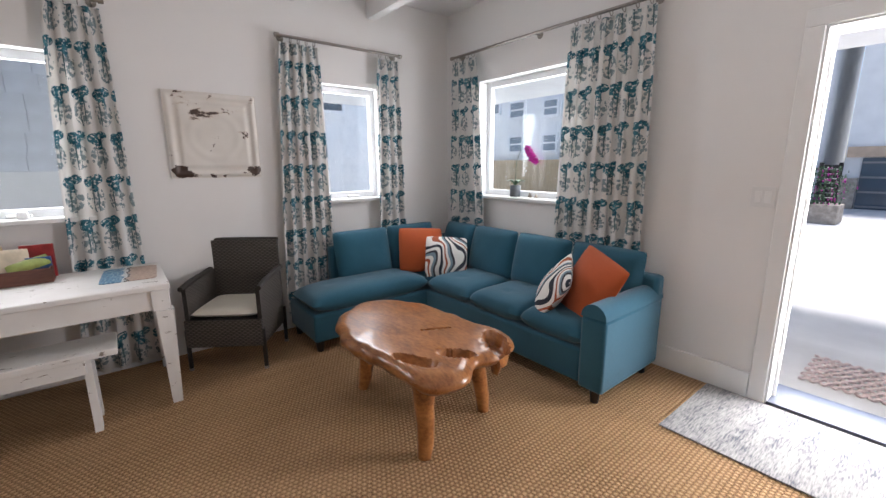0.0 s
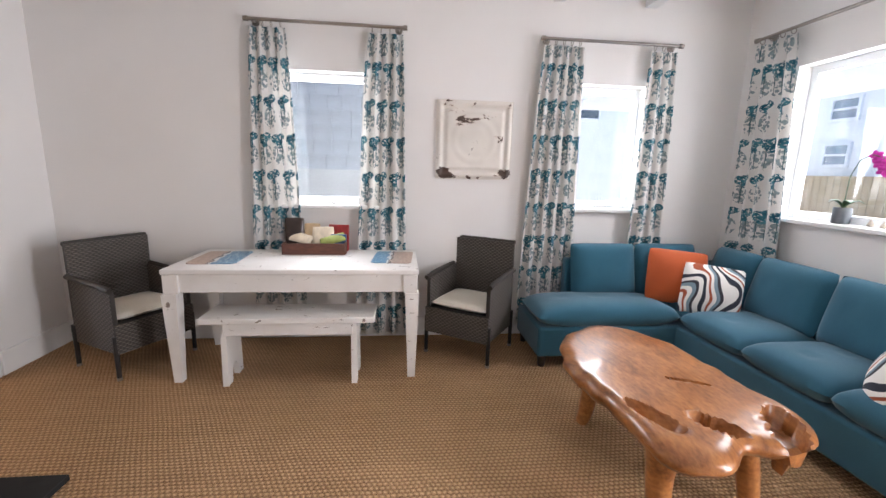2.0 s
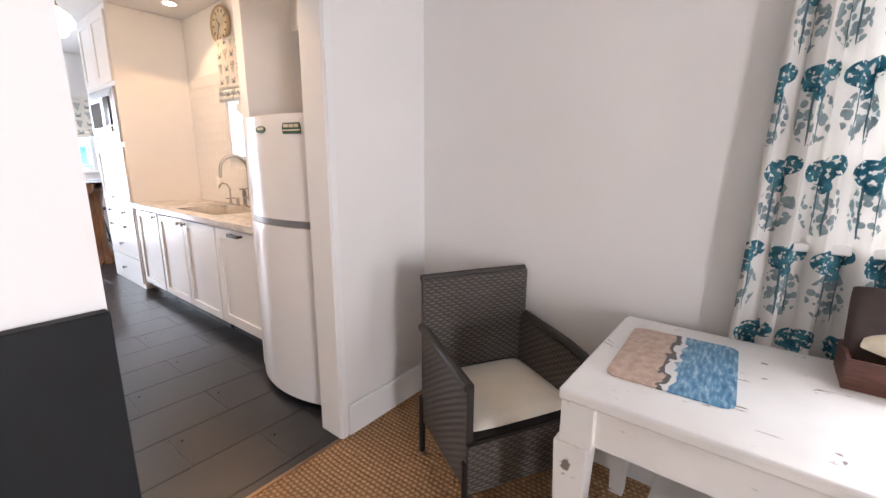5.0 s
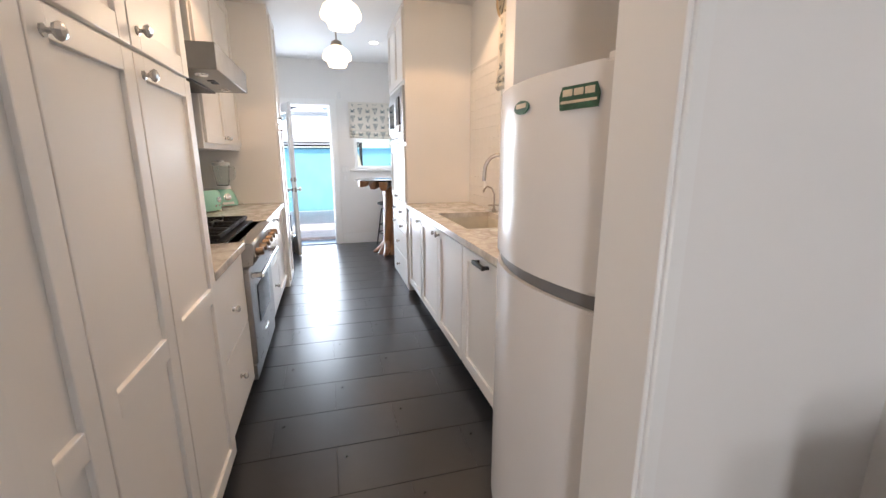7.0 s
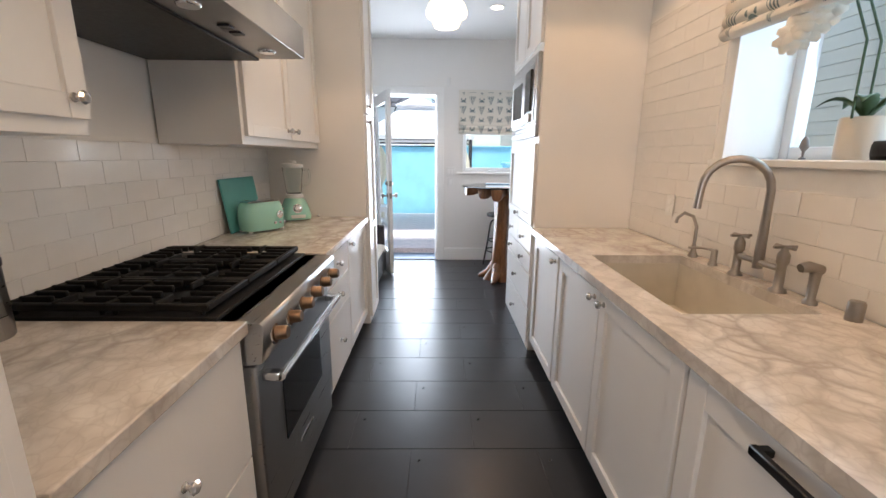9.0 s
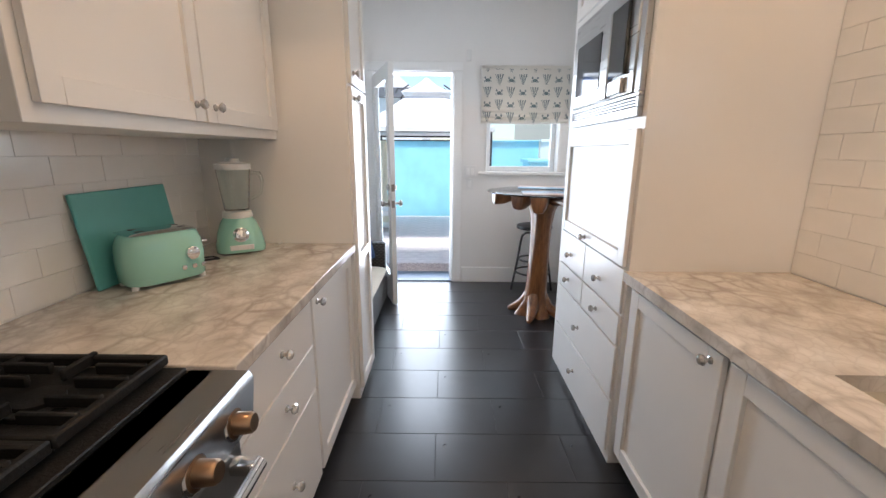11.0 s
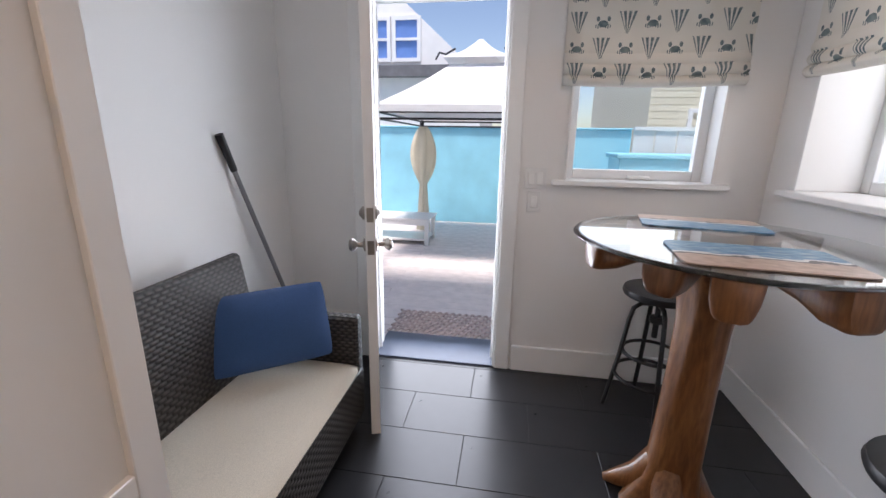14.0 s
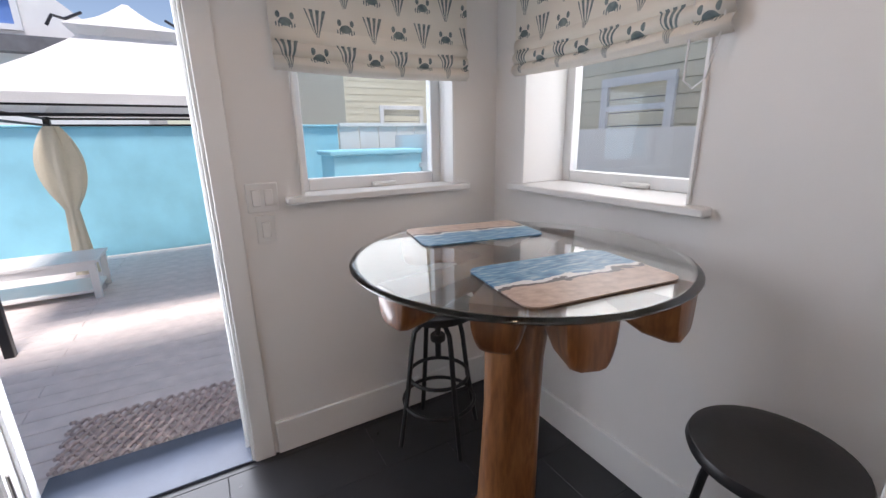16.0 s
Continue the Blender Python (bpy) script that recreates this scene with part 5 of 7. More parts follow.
# range hood
HOODSHADE = plain("shade_dark_filter_metal", (0.045, 0.043, 0.042), 0.45, 0.6, 0.15, 30, 200, 0.1)
HOODSTEEL = plain("dull_hood_steel", (0.30, 0.29, 0.28), 0.34, 1.0, 0.06, 6, 120, 0.04)
H = thing("range_hood", "stainless steel chimney range hood above the cooker", "range hood")
bm = bmesh.new()
o0 = [(-5.566, KS + 0.013), (-4.730, KS + 0.013), (-4.730, 1.793), (-5.566, 1.793)]
plate(bm, o0, 1.81, 1.94)
part("canopy", bm, HOODSTEEL, H, "dull steel canopy", None)
part("lip", one((-5.568, 1.792, 1.81), (-4.728, 1.799, 1.942), 0.002, 1), HOODSTEEL, H)
part("chimney", one((-5.40, KS + 0.013, 1.94), (-4.88, 1.45, KH - 0.002), 0.002, 1), STEEL, H)
# spans most of the underside; near-black colour stands in for shade there
part("filter", one((-5.56, KS + 0.02, 1.80), (-4.736, 1.60, 1.8105), 0.003, 1), HOODSHADE, H, "metal grease filter, darkened for the shade under the hood")
for x in (-5.42, -4.87):
    part("hood_light", lathe(bmesh.new(), ((0.03, 0), (0.034, 0.004), (0.034, 0.010)), (x, 1.69, 1.801), 18), CHROME, H)
for x in (-5.16, -5.08):
    part("button", one((x - 0.02, 1.67, 1.804), (x + 0.02, 1.71, 1.8105), 0.001, 1), BLACK, H)

# range
R = thing("gas_range", "stainless steel gas range with black cast-iron grates", "cooker")
RX0, RX1 = -5.567, -4.710
part("body", one((RX0, KS + 0.02, 0.06), (RX1, 1.80, 0.905), 0.003, 1), STEEL, R, "brushed steel body")
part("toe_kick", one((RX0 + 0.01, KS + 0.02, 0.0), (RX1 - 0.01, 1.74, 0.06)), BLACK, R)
part("cooktop", one((RX0 + 0.012, KS + 0.02, 0.905), (RX1 - 0.012, 1.745, 0.918), 0.003, 1), IRON, R, "black enamel cooktop")
bm = bmesh.new()
plate(bm, [(1.745, 0.905), (1.875, 0.905), (1.885, 0.89), (1.872, 0.775), (1.80, 0.765), (1.745, 0.80)], RX0, RX1)
bmesh.ops.transform(bm, matrix=Matrix(((0, 0, 1, 0), (1, 0, 0, 0), (0, 1, 0, 0), (0, 0, 0, 1))), verts=bm.verts)
part("control_panel", bm, STEEL, R, "steel bullnose control panel", 30)
for i in range(6):
    x = RX1 - 0.09 - i * 0.135
    m = Vector((0, 1, 0.1)).to_track_quat("Z", "Y").to_matrix().to_4x4()
    k = part("knob", lathe(bmesh.new(), ((0.031, 0), (0.031, 0.008), (0.024, 0.010), (0.022, 0.042), (0.018, 0.047)), (x, 1.877, 0.835), 18, m), BRASS, R, "bronze-tinted steel control knob")
    part("bezel", lathe(bmesh.new(), ((0.036, 0), (0.036, 0.005), (0.031, 0.008)), (x, 1.876, 0.835), 18, m), CHROME, k)
door = part("oven_door", one((RX0 + 0.012, 1.80, 0.17), (RX1 - 0.012, 1.845, 0.755), 0.006, 2), STEEL, R, "steel oven door")
part("oven_window", one((RX0 + 0.20, 1.843, 0.36), (RX1 - 0.20, 1.849, 0.60), 0.002, 1), DARKGLASS, door, "dark oven glass")
bm = rod(bmesh.new(), (RX0 + 0.05, 1.905, 0.705), (RX1 - 0.05, 1.905, 0.705), 0.014, n=16)
for x in (RX0 + 0.06, RX1 - 0.06):
    box(bm, (x - 0.018, 1.845, 0.69), (x + 0.018, 1.905, 0.72), 0.006, 2)
part("handle", bm, CHROME, door, "polished steel bar handle")
part("badge", one((-5.20, 1.844, 0.24), (-5.05, 1.848, 0.255)), CHROME, door)
part("drawer_panel", one((RX0 + 0.012, 1.80, 0.065), (RX1 - 0.012, 1.835, 0.16), 0.004, 1), STEEL, R)
for gx in (-5.41, -5.139, -4.868):
    for gy in (1.26, 1.56):
        bm = bmesh.new()
        w, d = 0.134, 0.148
        for a in (-1, 1):
            box(bm, (gx - w, gy + a * d - 0.009, 0.932), (gx + w, gy + a * d + 0.009, 0.956), 0.004, 1)
            box(bm, (gx + a * (w - 0.009) - 0.009, gy - d, 0.932), (gx + a * (w - 0.009) + 0.009, gy + d, 0.956), 0.004, 1)
        for k in (-0.08, -0.03, 0.03, 0.08):
            box(bm, (gx + k - 0.006, gy - d, 0.938), (gx + k + 0.006, gy - 0.045, 0.962), 0.003, 1)
            box(bm, (gx + k - 0.006, gy + 0.045, 0.938), (gx + k + 0.006, gy + d, 0.962), 0.003, 1)
        box(bm, (gx - w, gy - 0.006, 0.938), (gx - 0.05, gy + 0.006, 0.962), 0.003, 1)
        box(bm, (gx + 0.05, gy - 0.006, 0.938), (gx + w, gy + 0.006, 0.962), 0.003, 1)
        for a in (-1, 1):
            for b in (-1, 1):
                rod(bm, (gx + a * 0.12, gy + b * 0.13, 0.918), (gx + a * 0.12, gy + b * 0.13, 0.935), 0.007, n=6)
        part("grate", bm, IRON, R, "black cast-iron grate")
        part("burner", lathe(bmesh.new(), ((0.055, 0), (0.055, 0.01), (0.04, 0.012), (0.04, 0.02), (0.01, 0.022)), (gx, gy, 0.918), 20), IRON, R)

# fridge
F = thing("refrigerator", "white top-freezer refrigerator with rounded doors", "refrigerator")
FX0, FX1 = -3.65, -3.034
part("body", one((FX0, 2.965, 0.03), (FX1, 3.60, 1.58), 0.008, 2), FRIDGE, F)


def bow(s, inset=0.0):
    """The front's line across the fridge, s from 0 to 1."""
    return (FX0 + (FX1 - FX0) * s, 2.905 - 0.062 * math.sin(math.pi * s) ** 0.85 + inset)


def bowed(name, z0, z1, label, material, inset=0.0):
    out = [(FX1, 2.96), (FX0, 2.96)] + [bow(k / 20, inset) for k in range(21)]
    bm = plate(bmesh.new(), out, z0, z1)
    if not inset:
        rim = [e for e in bm.edges if abs(e.verts[0].co.z - e.verts[1].co.z) < 1e-6 and min(e.verts[0].co.y, e.verts[1].co.y) < 2.93]
        bmesh.ops.bevel(bm, geom=rim, offset=0.007, segments=2, affect="EDGES")
    return part(name, bm, material, F, label, 35)


d1 = bowed("door", 1.052, 1.575, "white bowed freezer door", FRIDGE)
d2 = bowed("door", 0.035, 1.012, "white bowed fridge door", FRIDGE)
bowed("grip_recess", 1.013, 1.051, "grey recessed grip between the doors", GREYPLASTIC, 0.014)
part("base_grille", one((FX0 + 0.02, 2.97, 0.0), (FX1 - 0.02, 3.5, 0.03)), BLACK, F)
part("hinge_cap", one((FX1 - 0.08, 2.93, 1.58), (FX1 - 0.01, 3.02, 1.60), 0.004, 1), PLASTIC, F)
MAGNETGREEN = plain("dark_green_magnet", (0.03, 0.10, 0.06), 0.3, 0, 0.3, 40, 60, 0.0)


def magnet(label, s, outline, panes):
    """A flat printed magnet on the freezer door, its outline in the door's plane."""
    (x0, y0), (x1, y1) = bow(s - 0.04), bow(s + 0.04)
    m = pose(*bow(s), 1.505, 0, 0, math.degrees(math.atan2(y1 - y0, x1 - x0))) @ pose(0, -0.001, 0, 90)
    g = thing("fridge_magnet", label, "magnet", m, group="fridge magnets")
    part("plate", plate(bmesh.new(), outline, 0.0, 0.004), MAGNETGREEN, g)
    for lo, hi in panes:
        part("print", one((*lo, 0.004), (*hi, 0.0052)), PACKWHITE, g)


magnet("oval green and cream magnet on the freezer door", 0.48, [(0.046 * math.cos(a), 0.018 * math.sin(a)) for a in [2 * math.pi * i / 24 for i in range(24)]], (((-0.03, -0.002), (0.03, 0.010)),))
magnet("green van-shaped magnet on the freezer door", 0.85, [(-0.055, -0.026), (0.055, -0.026), (0.058, 0.004), (0.048, 0.026), (-0.05, 0.026), (-0.058, 0.004)], (((-0.047, 0.004), (-0.018, 0.019)), ((-0.013, 0.004), (0.014, 0.019)), ((0.019, 0.004), (0.045, 0.019)), ((-0.052, -0.012), (0.052, -0.006))))
structure("trim_fridge_panel", one((-3.818, 2.985, 0), (-3.735, KN - 0.002, KH - 0.002), 0.002, 1), CAB, "tall white end panel beside the refrigerator")
structure("trim_fridge_soffit", one((-3.733, 3.30, 2.13), (W_X - 0.142, KN - 0.002, KH - 0.002)), WALL, "boxed white soffit above the refrigerator")

# north base cabinets
FN = 3.082
c = carcass("white dishwasher with shaker panel front and dark handle", -4.55, -3.822, KN - 0.014, FN, 0, 0.873, "dishwasher", 0.09, -1)
d = shaker("door", c, -4.541, -3.832, 0.10, 0.855, FN, -1, (), 0.075)
bm = bmesh.new()
box(bm, (-4.275, 3.022, 0.815), (-4.118, 3.038, 0.838), 0.003, 1)
box(bm, (-4.275, 3.022, 0.818), (-4.255, 3.063, 0.835), 0.002, 1)
box(bm, (-4.138, 3.022, 0.818), (-4.118, 3.063, 0.835), 0.002, 1)
part("handle", bm, BLACK, d, "dark bronze bar handle")
c = thing("cabinet", "white sink base cabinet with two shaker doors", "cabinet", group="white kitchen cabinets")
bm = bmesh.new()
box(bm, (-5.73, FN, 0.09), (-4.552, KN - 0.014, 0.60), 0.002, 1)
box(bm, (-5.73, FN, 0.60), (-4.552, FN + 0.03, 0.873))
part("body", bm, CAB, c)
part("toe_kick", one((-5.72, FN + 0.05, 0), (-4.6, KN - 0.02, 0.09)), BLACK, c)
shaker("door", c, -5.145, -4.562, 0.10, 0.855, FN, -1, (), 0.06, knobs=((-5.10, 0.82),))
shaker("door", c, -5.715, -5.155, 0.10, 0.855, FN, -1, (), 0.06, knobs=((-5.20, 0.82),))
c = carcass("white base cabinet with a shaker door beside the oven tower", -6.343, -5.732, KN - 0.014, FN, 0, 0.873, "cabinet", 0.09, -1)
shaker("door", c, -6.30, -5.745, 0.10, 0.855, FN, -1, (), 0.06, knobs=((-5.79, 0.82),))

# sink and taps
a, b, p, q = SINK
K = thing("sink", "white undermount kitchen sink", "sink")
bm = bmesh.new()
for lo, hi in (((a - 0.015, p - 0.015, 0.655), (a, q + 0.015, 0.874)), ((b, p - 0.015, 0.655), (b + 0.015, q + 0.015, 0.874)), ((a, p - 0.015, 0.655), (b, p, 0.874)), ((a, q, 0.655), (b, q + 0.015, 0.874)), ((a - 0.015, p - 0.015, 0.64), (b + 0.015, q + 0.015, 0.655))):
    box(bm, lo, hi)
part("basin", bm, CERAMIC, K, "off-white basin")
part("drain", lathe(bmesh.new(), ((0.045, 0), (0.045, 0.003), (0.03, 0.001)), (-5.16, 3.39, 0.656), 18), CHROME, K)
T = thing("bridge_faucet", "polished bridge kitchen faucet with gooseneck spout", "faucet", pose(-5.10, 3.645, 0.915))
for x in (-0.11, 0.11):
    part("post", lathe(bmesh.new(), ((0.028, 0), (0.028, 0.008), (0.016, 0.02), (0.015, 0.10), (0.020, 0.11), (0.020, 0.14), (0.012, 0.155), (0.012, 0.17)), (x, 0, 0), 16), NICKEL, T)
    bm = bmesh.new()
    rod(bm, (x - 0.042, 0, 0.168), (x + 0.042, 0, 0.168), 0.006, n=8)
    rod(bm, (x, -0.042, 0.168), (x, 0.042, 0.168), 0.006, n=8)
    part("cross_handle", bm, NICKEL, T)
part("bridge", rod(bmesh.new(), (-0.11, 0, 0.085), (0.11, 0, 0.085), 0.012), NICKEL, T)
pts = [(0, 0, 0.06), (0, 0, 0.14), (0, 0, 0.30)] + [(0, -0.115 + 0.115 * math.cos(w), 0.36 + 0.115 * math.sin(w)) for w in [math.pi * i / 10 for i in range(11)]] + [(0, -0.235, 0.28)]
pts = [(x - 0.09 * (-y / 0.23), y * 0.9, z) for x, y, z in pts]
part("spout", tube(bmesh.new(), pts, [0.018, 0.018] + [0.0145] * (len(pts) - 2), 14), NICKEL, T, "gooseneck spout")
S2 = thing("filter_tap", "small curved filtered-water tap", "tap", pose(-5.52, 3.655, 0.915))
part("base", lathe(bmesh.new(), ((0.022, 0), (0.022, 0.01), (0.012, 0.03), (0.010, 0.06)), (0, 0, 0), 14), NICKEL, S2)
part("spout", tube(bmesh.new(), [(0, 0, 0.05), (0.0, 0, 0.15), (-0.005, -0.02, 0.20), (-0.02, -0.055, 0.215), (-0.03, -0.08, 0.19), (-0.033, -0.085, 0.165)], 0.008, 8), NICKEL, S2)
S3 = thing("soap_dispenser", "metal pump soap dispenser beside the sink", "soap dispenser", pose(-5.36, 3.65, 0.915))
part("base", lathe(bmesh.new(), ((0.02, 0), (0.02, 0.008), (0.014, 0.015), (0.014, 0.07), (0.01, 0.075)), (0, 0, 0), 14), NICKEL, S3)
part("nozzle", tube(bmesh.new(), [(0, 0, 0.07), (-0.03, -0.04, 0.075), (-0.06, -0.085, 0.07)], 0.006, 8), NICKEL, S3)
S4 = thing("spray_head", "pull-out side spray beside the faucet", "tap", pose(-4.86, 3.65, 0.915))
part("body", lathe(bmesh.new(), ((0.022, 0), (0.022, 0.01), (0.013, 0.02), (0.016, 0.10), (0.018, 0.115)), (0, 0, 0), 14), NICKEL, S4)
part("head", tube(bmesh.new(), [(0.0, 0.015, 0.118), (0, -0.03, 0.13), (0, -0.055, 0.125)], [0.018, 0.019, 0.015], 10), NICKEL, S4)
solo("air_gap_cap", lathe(bmesh.new(), ((0.022, 0), (0.022, 0.055), (0.018, 0.062), (0.004, 0.063)), (0, 0, 0), 16), NICKEL, "round metal air gap cap beside the sink", "cap", pose(-4.72, 3.66, 0.915))


def roman_shade(label, axis, a0, a1, z0, z1, face, outward, folds=3):
    s = thing("roman_shade", label, "roman shade")

    def f(u, v):
        z = z0 + (z1 - z0) * v
        o = 0.028
        if v < 0.30:
            o += 0.028 * abs(math.sin(math.pi * v / 0.10)) * (1 - v / 0.36)
        n = face - o * outward
        p = a0 + (a1 - a0) * u
        return (p, n, z - 0.012 * math.sin(math.pi * u) * (1 - v)) if axis == "x" else (n, p, z - 0.012 * math.sin(math.pi * u) * (1 - v))

    c = part("cloth", sheet(bmesh.new(), f, 12, 50, abs(a1 - a0), z1 - z0), SHADE, s, "cream cotton with sea life print")
    c.modifiers.new("thickness", "SOLIDIFY").thickness = 0.004
    lo = (a0, face - 0.03 * outward, z1 - 0.004) if axis == "x" else (face - 0.03 * outward, a0, z1 - 0.004)
    hi = (a1, face - 0.001 * outward, z1 + 0.03) if axis == "x" else (face - 0.001 * outward, a1, z1 + 0.03)
    part("headrail", one(lo, hi, 0.003, 1), SHADE, s)
    return s


roman_shade("cream roman shade with sea life print above the sink", "x", -5.56, -4.44, 1.90, 2.42, KN - 0.012, 1)
o = orchid("white orchid in a ribbed ceramic pot on the kitchen sill", pose(-5.0, 3.84, 1.388, 0, 0, -75), CERAMIC, WPETAL, 0.30, 2, 5)
o.scale = (1.35, 1.35, 1.35)
solo("fish_figurine", cushion(bmesh.new(), 0.14, 0.06, 0.07, pose(0, 0, 0, 90, 0, 0) @ pose(0, 0.03, -0.03), 10, 0.4), IRON, "dark fish figurine on the kitchen sill", "figurine", pose(-4.82, 3.775, 1.388))
solo("bird_figurine", lathe(bmesh.new(), ((0.012, 0), (0.012, 0.005), (0.004, 0.01), (0.005, 0.03), (0.016, 0.045), (0.012, 0.07), (0.004, 0.085)), (0, 0, 0), 10), GREYPLASTIC, "small dark bird figurine on the kitchen sill", "figurine", pose(-5.16, 3.79, 1.388))

# oven tower
c = carcass("tall white cabinet tower with built-in microwave and drawers", -7.345, -6.345, KN - 0.002, 3.062, 0, KH - 0.002, "cabinet", 0.0, -1)
TF = 3.062
shaker("flap_door", c, -7.275, -6.367, 0.925, 1.475, TF, -1, (), 0.06, knobs=((-6.84, 0.955),))
for x0, x1, z0, z1, kx, kz in ((-7.275, -6.845, 0.72, 0.915, -7.07, 0.80), (-6.835, -6.367, 0.72, 0.915, -6.62, 0.80), (-7.275, -6.845, 0.575, 0.71, -7.08, 0.645), (-6.835, -6.367, 0.575, 0.71, -6.62, 0.645),
                               (-7.275, -6.367, 0.315, 0.565, -6.85, 0.44), (-7.275, -6.367, 0.05, 0.305, -6.87, 0.165)):
    shaker("drawer", c, x0, x1, z0, z1, TF, -1, flat=True, knobs=((kx, kz),), t=0.012)
shaker("upper_door", c, -7.275, -6.845, 2.09, 2.72, TF, -1, (), 0.06)
shaker("upper_door", c, -6.835, -6.367, 2.09, 2.72, TF, -1, (), 0.06)
MW = thing("microwave", "built-in stainless steel microwave oven in a trim kit", "microwave")
bm = bmesh.new()
MX0, MX1, MZ0, MZ1 = -7.225, -6.378, 1.52, 2.045
for lo, hi in (((MX0, MZ0), (MX1, MZ0 + 0.035)), ((MX0, MZ0 + 0.075), (MX1, MZ0 + 0.09)), ((MX0, MZ1 - 0.02), (MX1, MZ1)), ((MX0, MZ0 + 0.09), (MX0 + 0.05, MZ1 - 0.02)), ((MX1 - 0.05, MZ0 + 0.09), (MX1, MZ1 - 0.02)), ((MX0, MZ0 + 0.035), (MX0 + 0.02, MZ0 + 0.075)), ((MX1 - 0.02, MZ0 + 0.035), (MX1, MZ0 + 0.075))):
    box(bm, (lo[0], TF - 0.024, lo[1]), (hi[0], TF - 0.001, hi[1]), 0.002, 1)
part("trim_frame", bm, STEEL, MW, "brushed steel trim frame")
part("vent_back", one((MX0 + 0.02, TF - 0.006, MZ0 + 0.035), (MX1 - 0.02, TF - 0.001, MZ0 + 0.075)), BLACK, MW)
for k in range(3):
    part("vent_slat", one((MX0 + 0.02, TF - 0.02, MZ0 + 0.041 + 0.012 * k), (MX1 - 0.02, TF - 0.008, MZ0 + 0.046 + 0.012 * k)), STEEL, MW)
for k in range(3):
    part("vent_slat", one((MX0 + 0.06, TF - 0.028, MZ1 - 0.07 + 0.014 * k), (MX1 - 0.06, TF - 0.02, MZ1 - 0.063 + 0.014 * k)), BLACK, MW)
part("front", one((MX0 + 0.05, TF - 0.03, MZ0 + 0.09), (MX1 - 0.05, TF - 0.001, MZ1 - 0.02), 0.004, 1), STEEL, MW)
dr = part("door", one((MX0 + 0.055, TF - 0.045, MZ0 + 0.095), (-6.67, TF - 0.03, MZ1 - 0.085), 0.005, 2), STEEL, MW, "steel microwave door")
part("door_window", one((MX0 + 0.12, TF - 0.048, MZ0 + 0.15), (-6.76, TF - 0.044, MZ1 - 0.13), 0.002, 1), DARKGLASS, dr, "dark glass window")
cp = part("control_panel", one((-6.66, TF - 0.044, MZ0 + 0.17), (-6.50, TF - 0.03, MZ1 - 0.085), 0.003, 1), DARKGLASS, MW, "black glass control panel")
part("release_button", one((-6.65, TF - 0.047, MZ0 + 0.10), (-6.51, TF - 0.03, MZ0 + 0.16), 0.004, 1), STEEL, MW)

# worktop things
TS = thing("toaster", "mint green retro two-slice toaster", "toaster", pose(-6.185, 1.275, 0.915, 0, 0, 146))
bm = bmesh.new()
prof = []
for z, sx, sy in ((0.012, 0.125, 0.080), (0.02, 0.132, 0.086), (0.10, 0.135, 0.088), (0.15, 0.130, 0.084), (0.178, 0.120, 0.074), (0.186, 0.110, 0.066)):
    prof.append([bm.verts.new((sx * abs(math.cos(w)) ** 0.6 * (1 if math.cos(w) > 0 else -1), sy * abs(math.sin(w)) ** 0.6 * (1 if math.sin(w) > 0 else -1), z)) for w in [2 * math.pi * i / 32 for i in range(32)]])
for r0, r1 in zip(prof, prof[1:]):
    for i in range(32):
        bm.faces.new((r0[i], r0[(i + 1) % 32], r1[(i + 1) % 32], r1[i]))
bm.faces.new(prof[0][::-1])
bm.faces.new(prof[-1])
part("shell", bm, MINT, TS, "glossy mint enamel shell", 50)
part("top_plate", cushion(bmesh.new(), 0.225, 0.140, 0.020, pose(0, 0, 0.178), 12, 0.8), CHROME, TS, "chrome top plate")
for y in (-0.028, 0.028):
    part("slot", one((-0.08, y - 0.012, 0.188), (0.08, y + 0.012, 0.197), 0.002, 1), BLACK, TS)
mk = Vector((0.12, -1, 0)).to_track_quat("Z", "Y").to_matrix().to_4x4()
part("dial", lathe(bmesh.new(), ((0.024, 0), (0.024, 0.012), (0.018, 0.016), (0.004, 0.018)), (0.068, -0.086, 0.105), 18, mk), CHROME, TS)
part("lever", one((0.126, -0.02, 0.12), (0.160, 0.02, 0.132), 0.003, 1), CHROME, TS)
for y in (-0.005, 0.03, 0.062):
    part("button", lathe(bmesh.new(), ((0.009, 0), (0.009, 0.006), (0.003, 0.007)), (0.04 + y, -0.0865, 0.055), 12, mk), CHROME, TS)
for x in (-0.11, 0.11):
    for y in (-0.05, 0.05):
        part("foot", rod(bmesh.new(), (x, y, 0), (x, y, 0.014), 0.012), PLASTIC, TS)
BL = thing("blender", "mint green retro countertop blender with glass jug", "blender", pose(-6.66, 1.33, 0.915, 0, 0, -60))
bm = bmesh.new()
prof = []
for z, s, e in ((0.008, 0.105, 0.55), (0.03, 0.108, 0.55), (0.09, 0.096, 0.65), (0.14, 0.078, 0.8), (0.165, 0.062, 1.0)):
    prof.append([bm.verts.new((s * abs(math.cos(w)) ** e * (1 if math.cos(w) > 0 else -1), 0.92 * s * abs(math.sin(w)) ** e * (1 if math.sin(w) > 0 else -1), z)) for w in [2 * math.pi * i / 32 for i in range(32)]])
for r0, r1 in zip(prof, prof[1:]):
    for i in range(32):
        bm.faces.new((r0[i], r0[(i + 1) % 32], r1[(i + 1) % 32], r1[i]))
bm.faces.new(prof[0][::-1])
bm.faces.new(prof[-1])
part("base", bm, MINT, BL, "mint enamel motor base", 50)
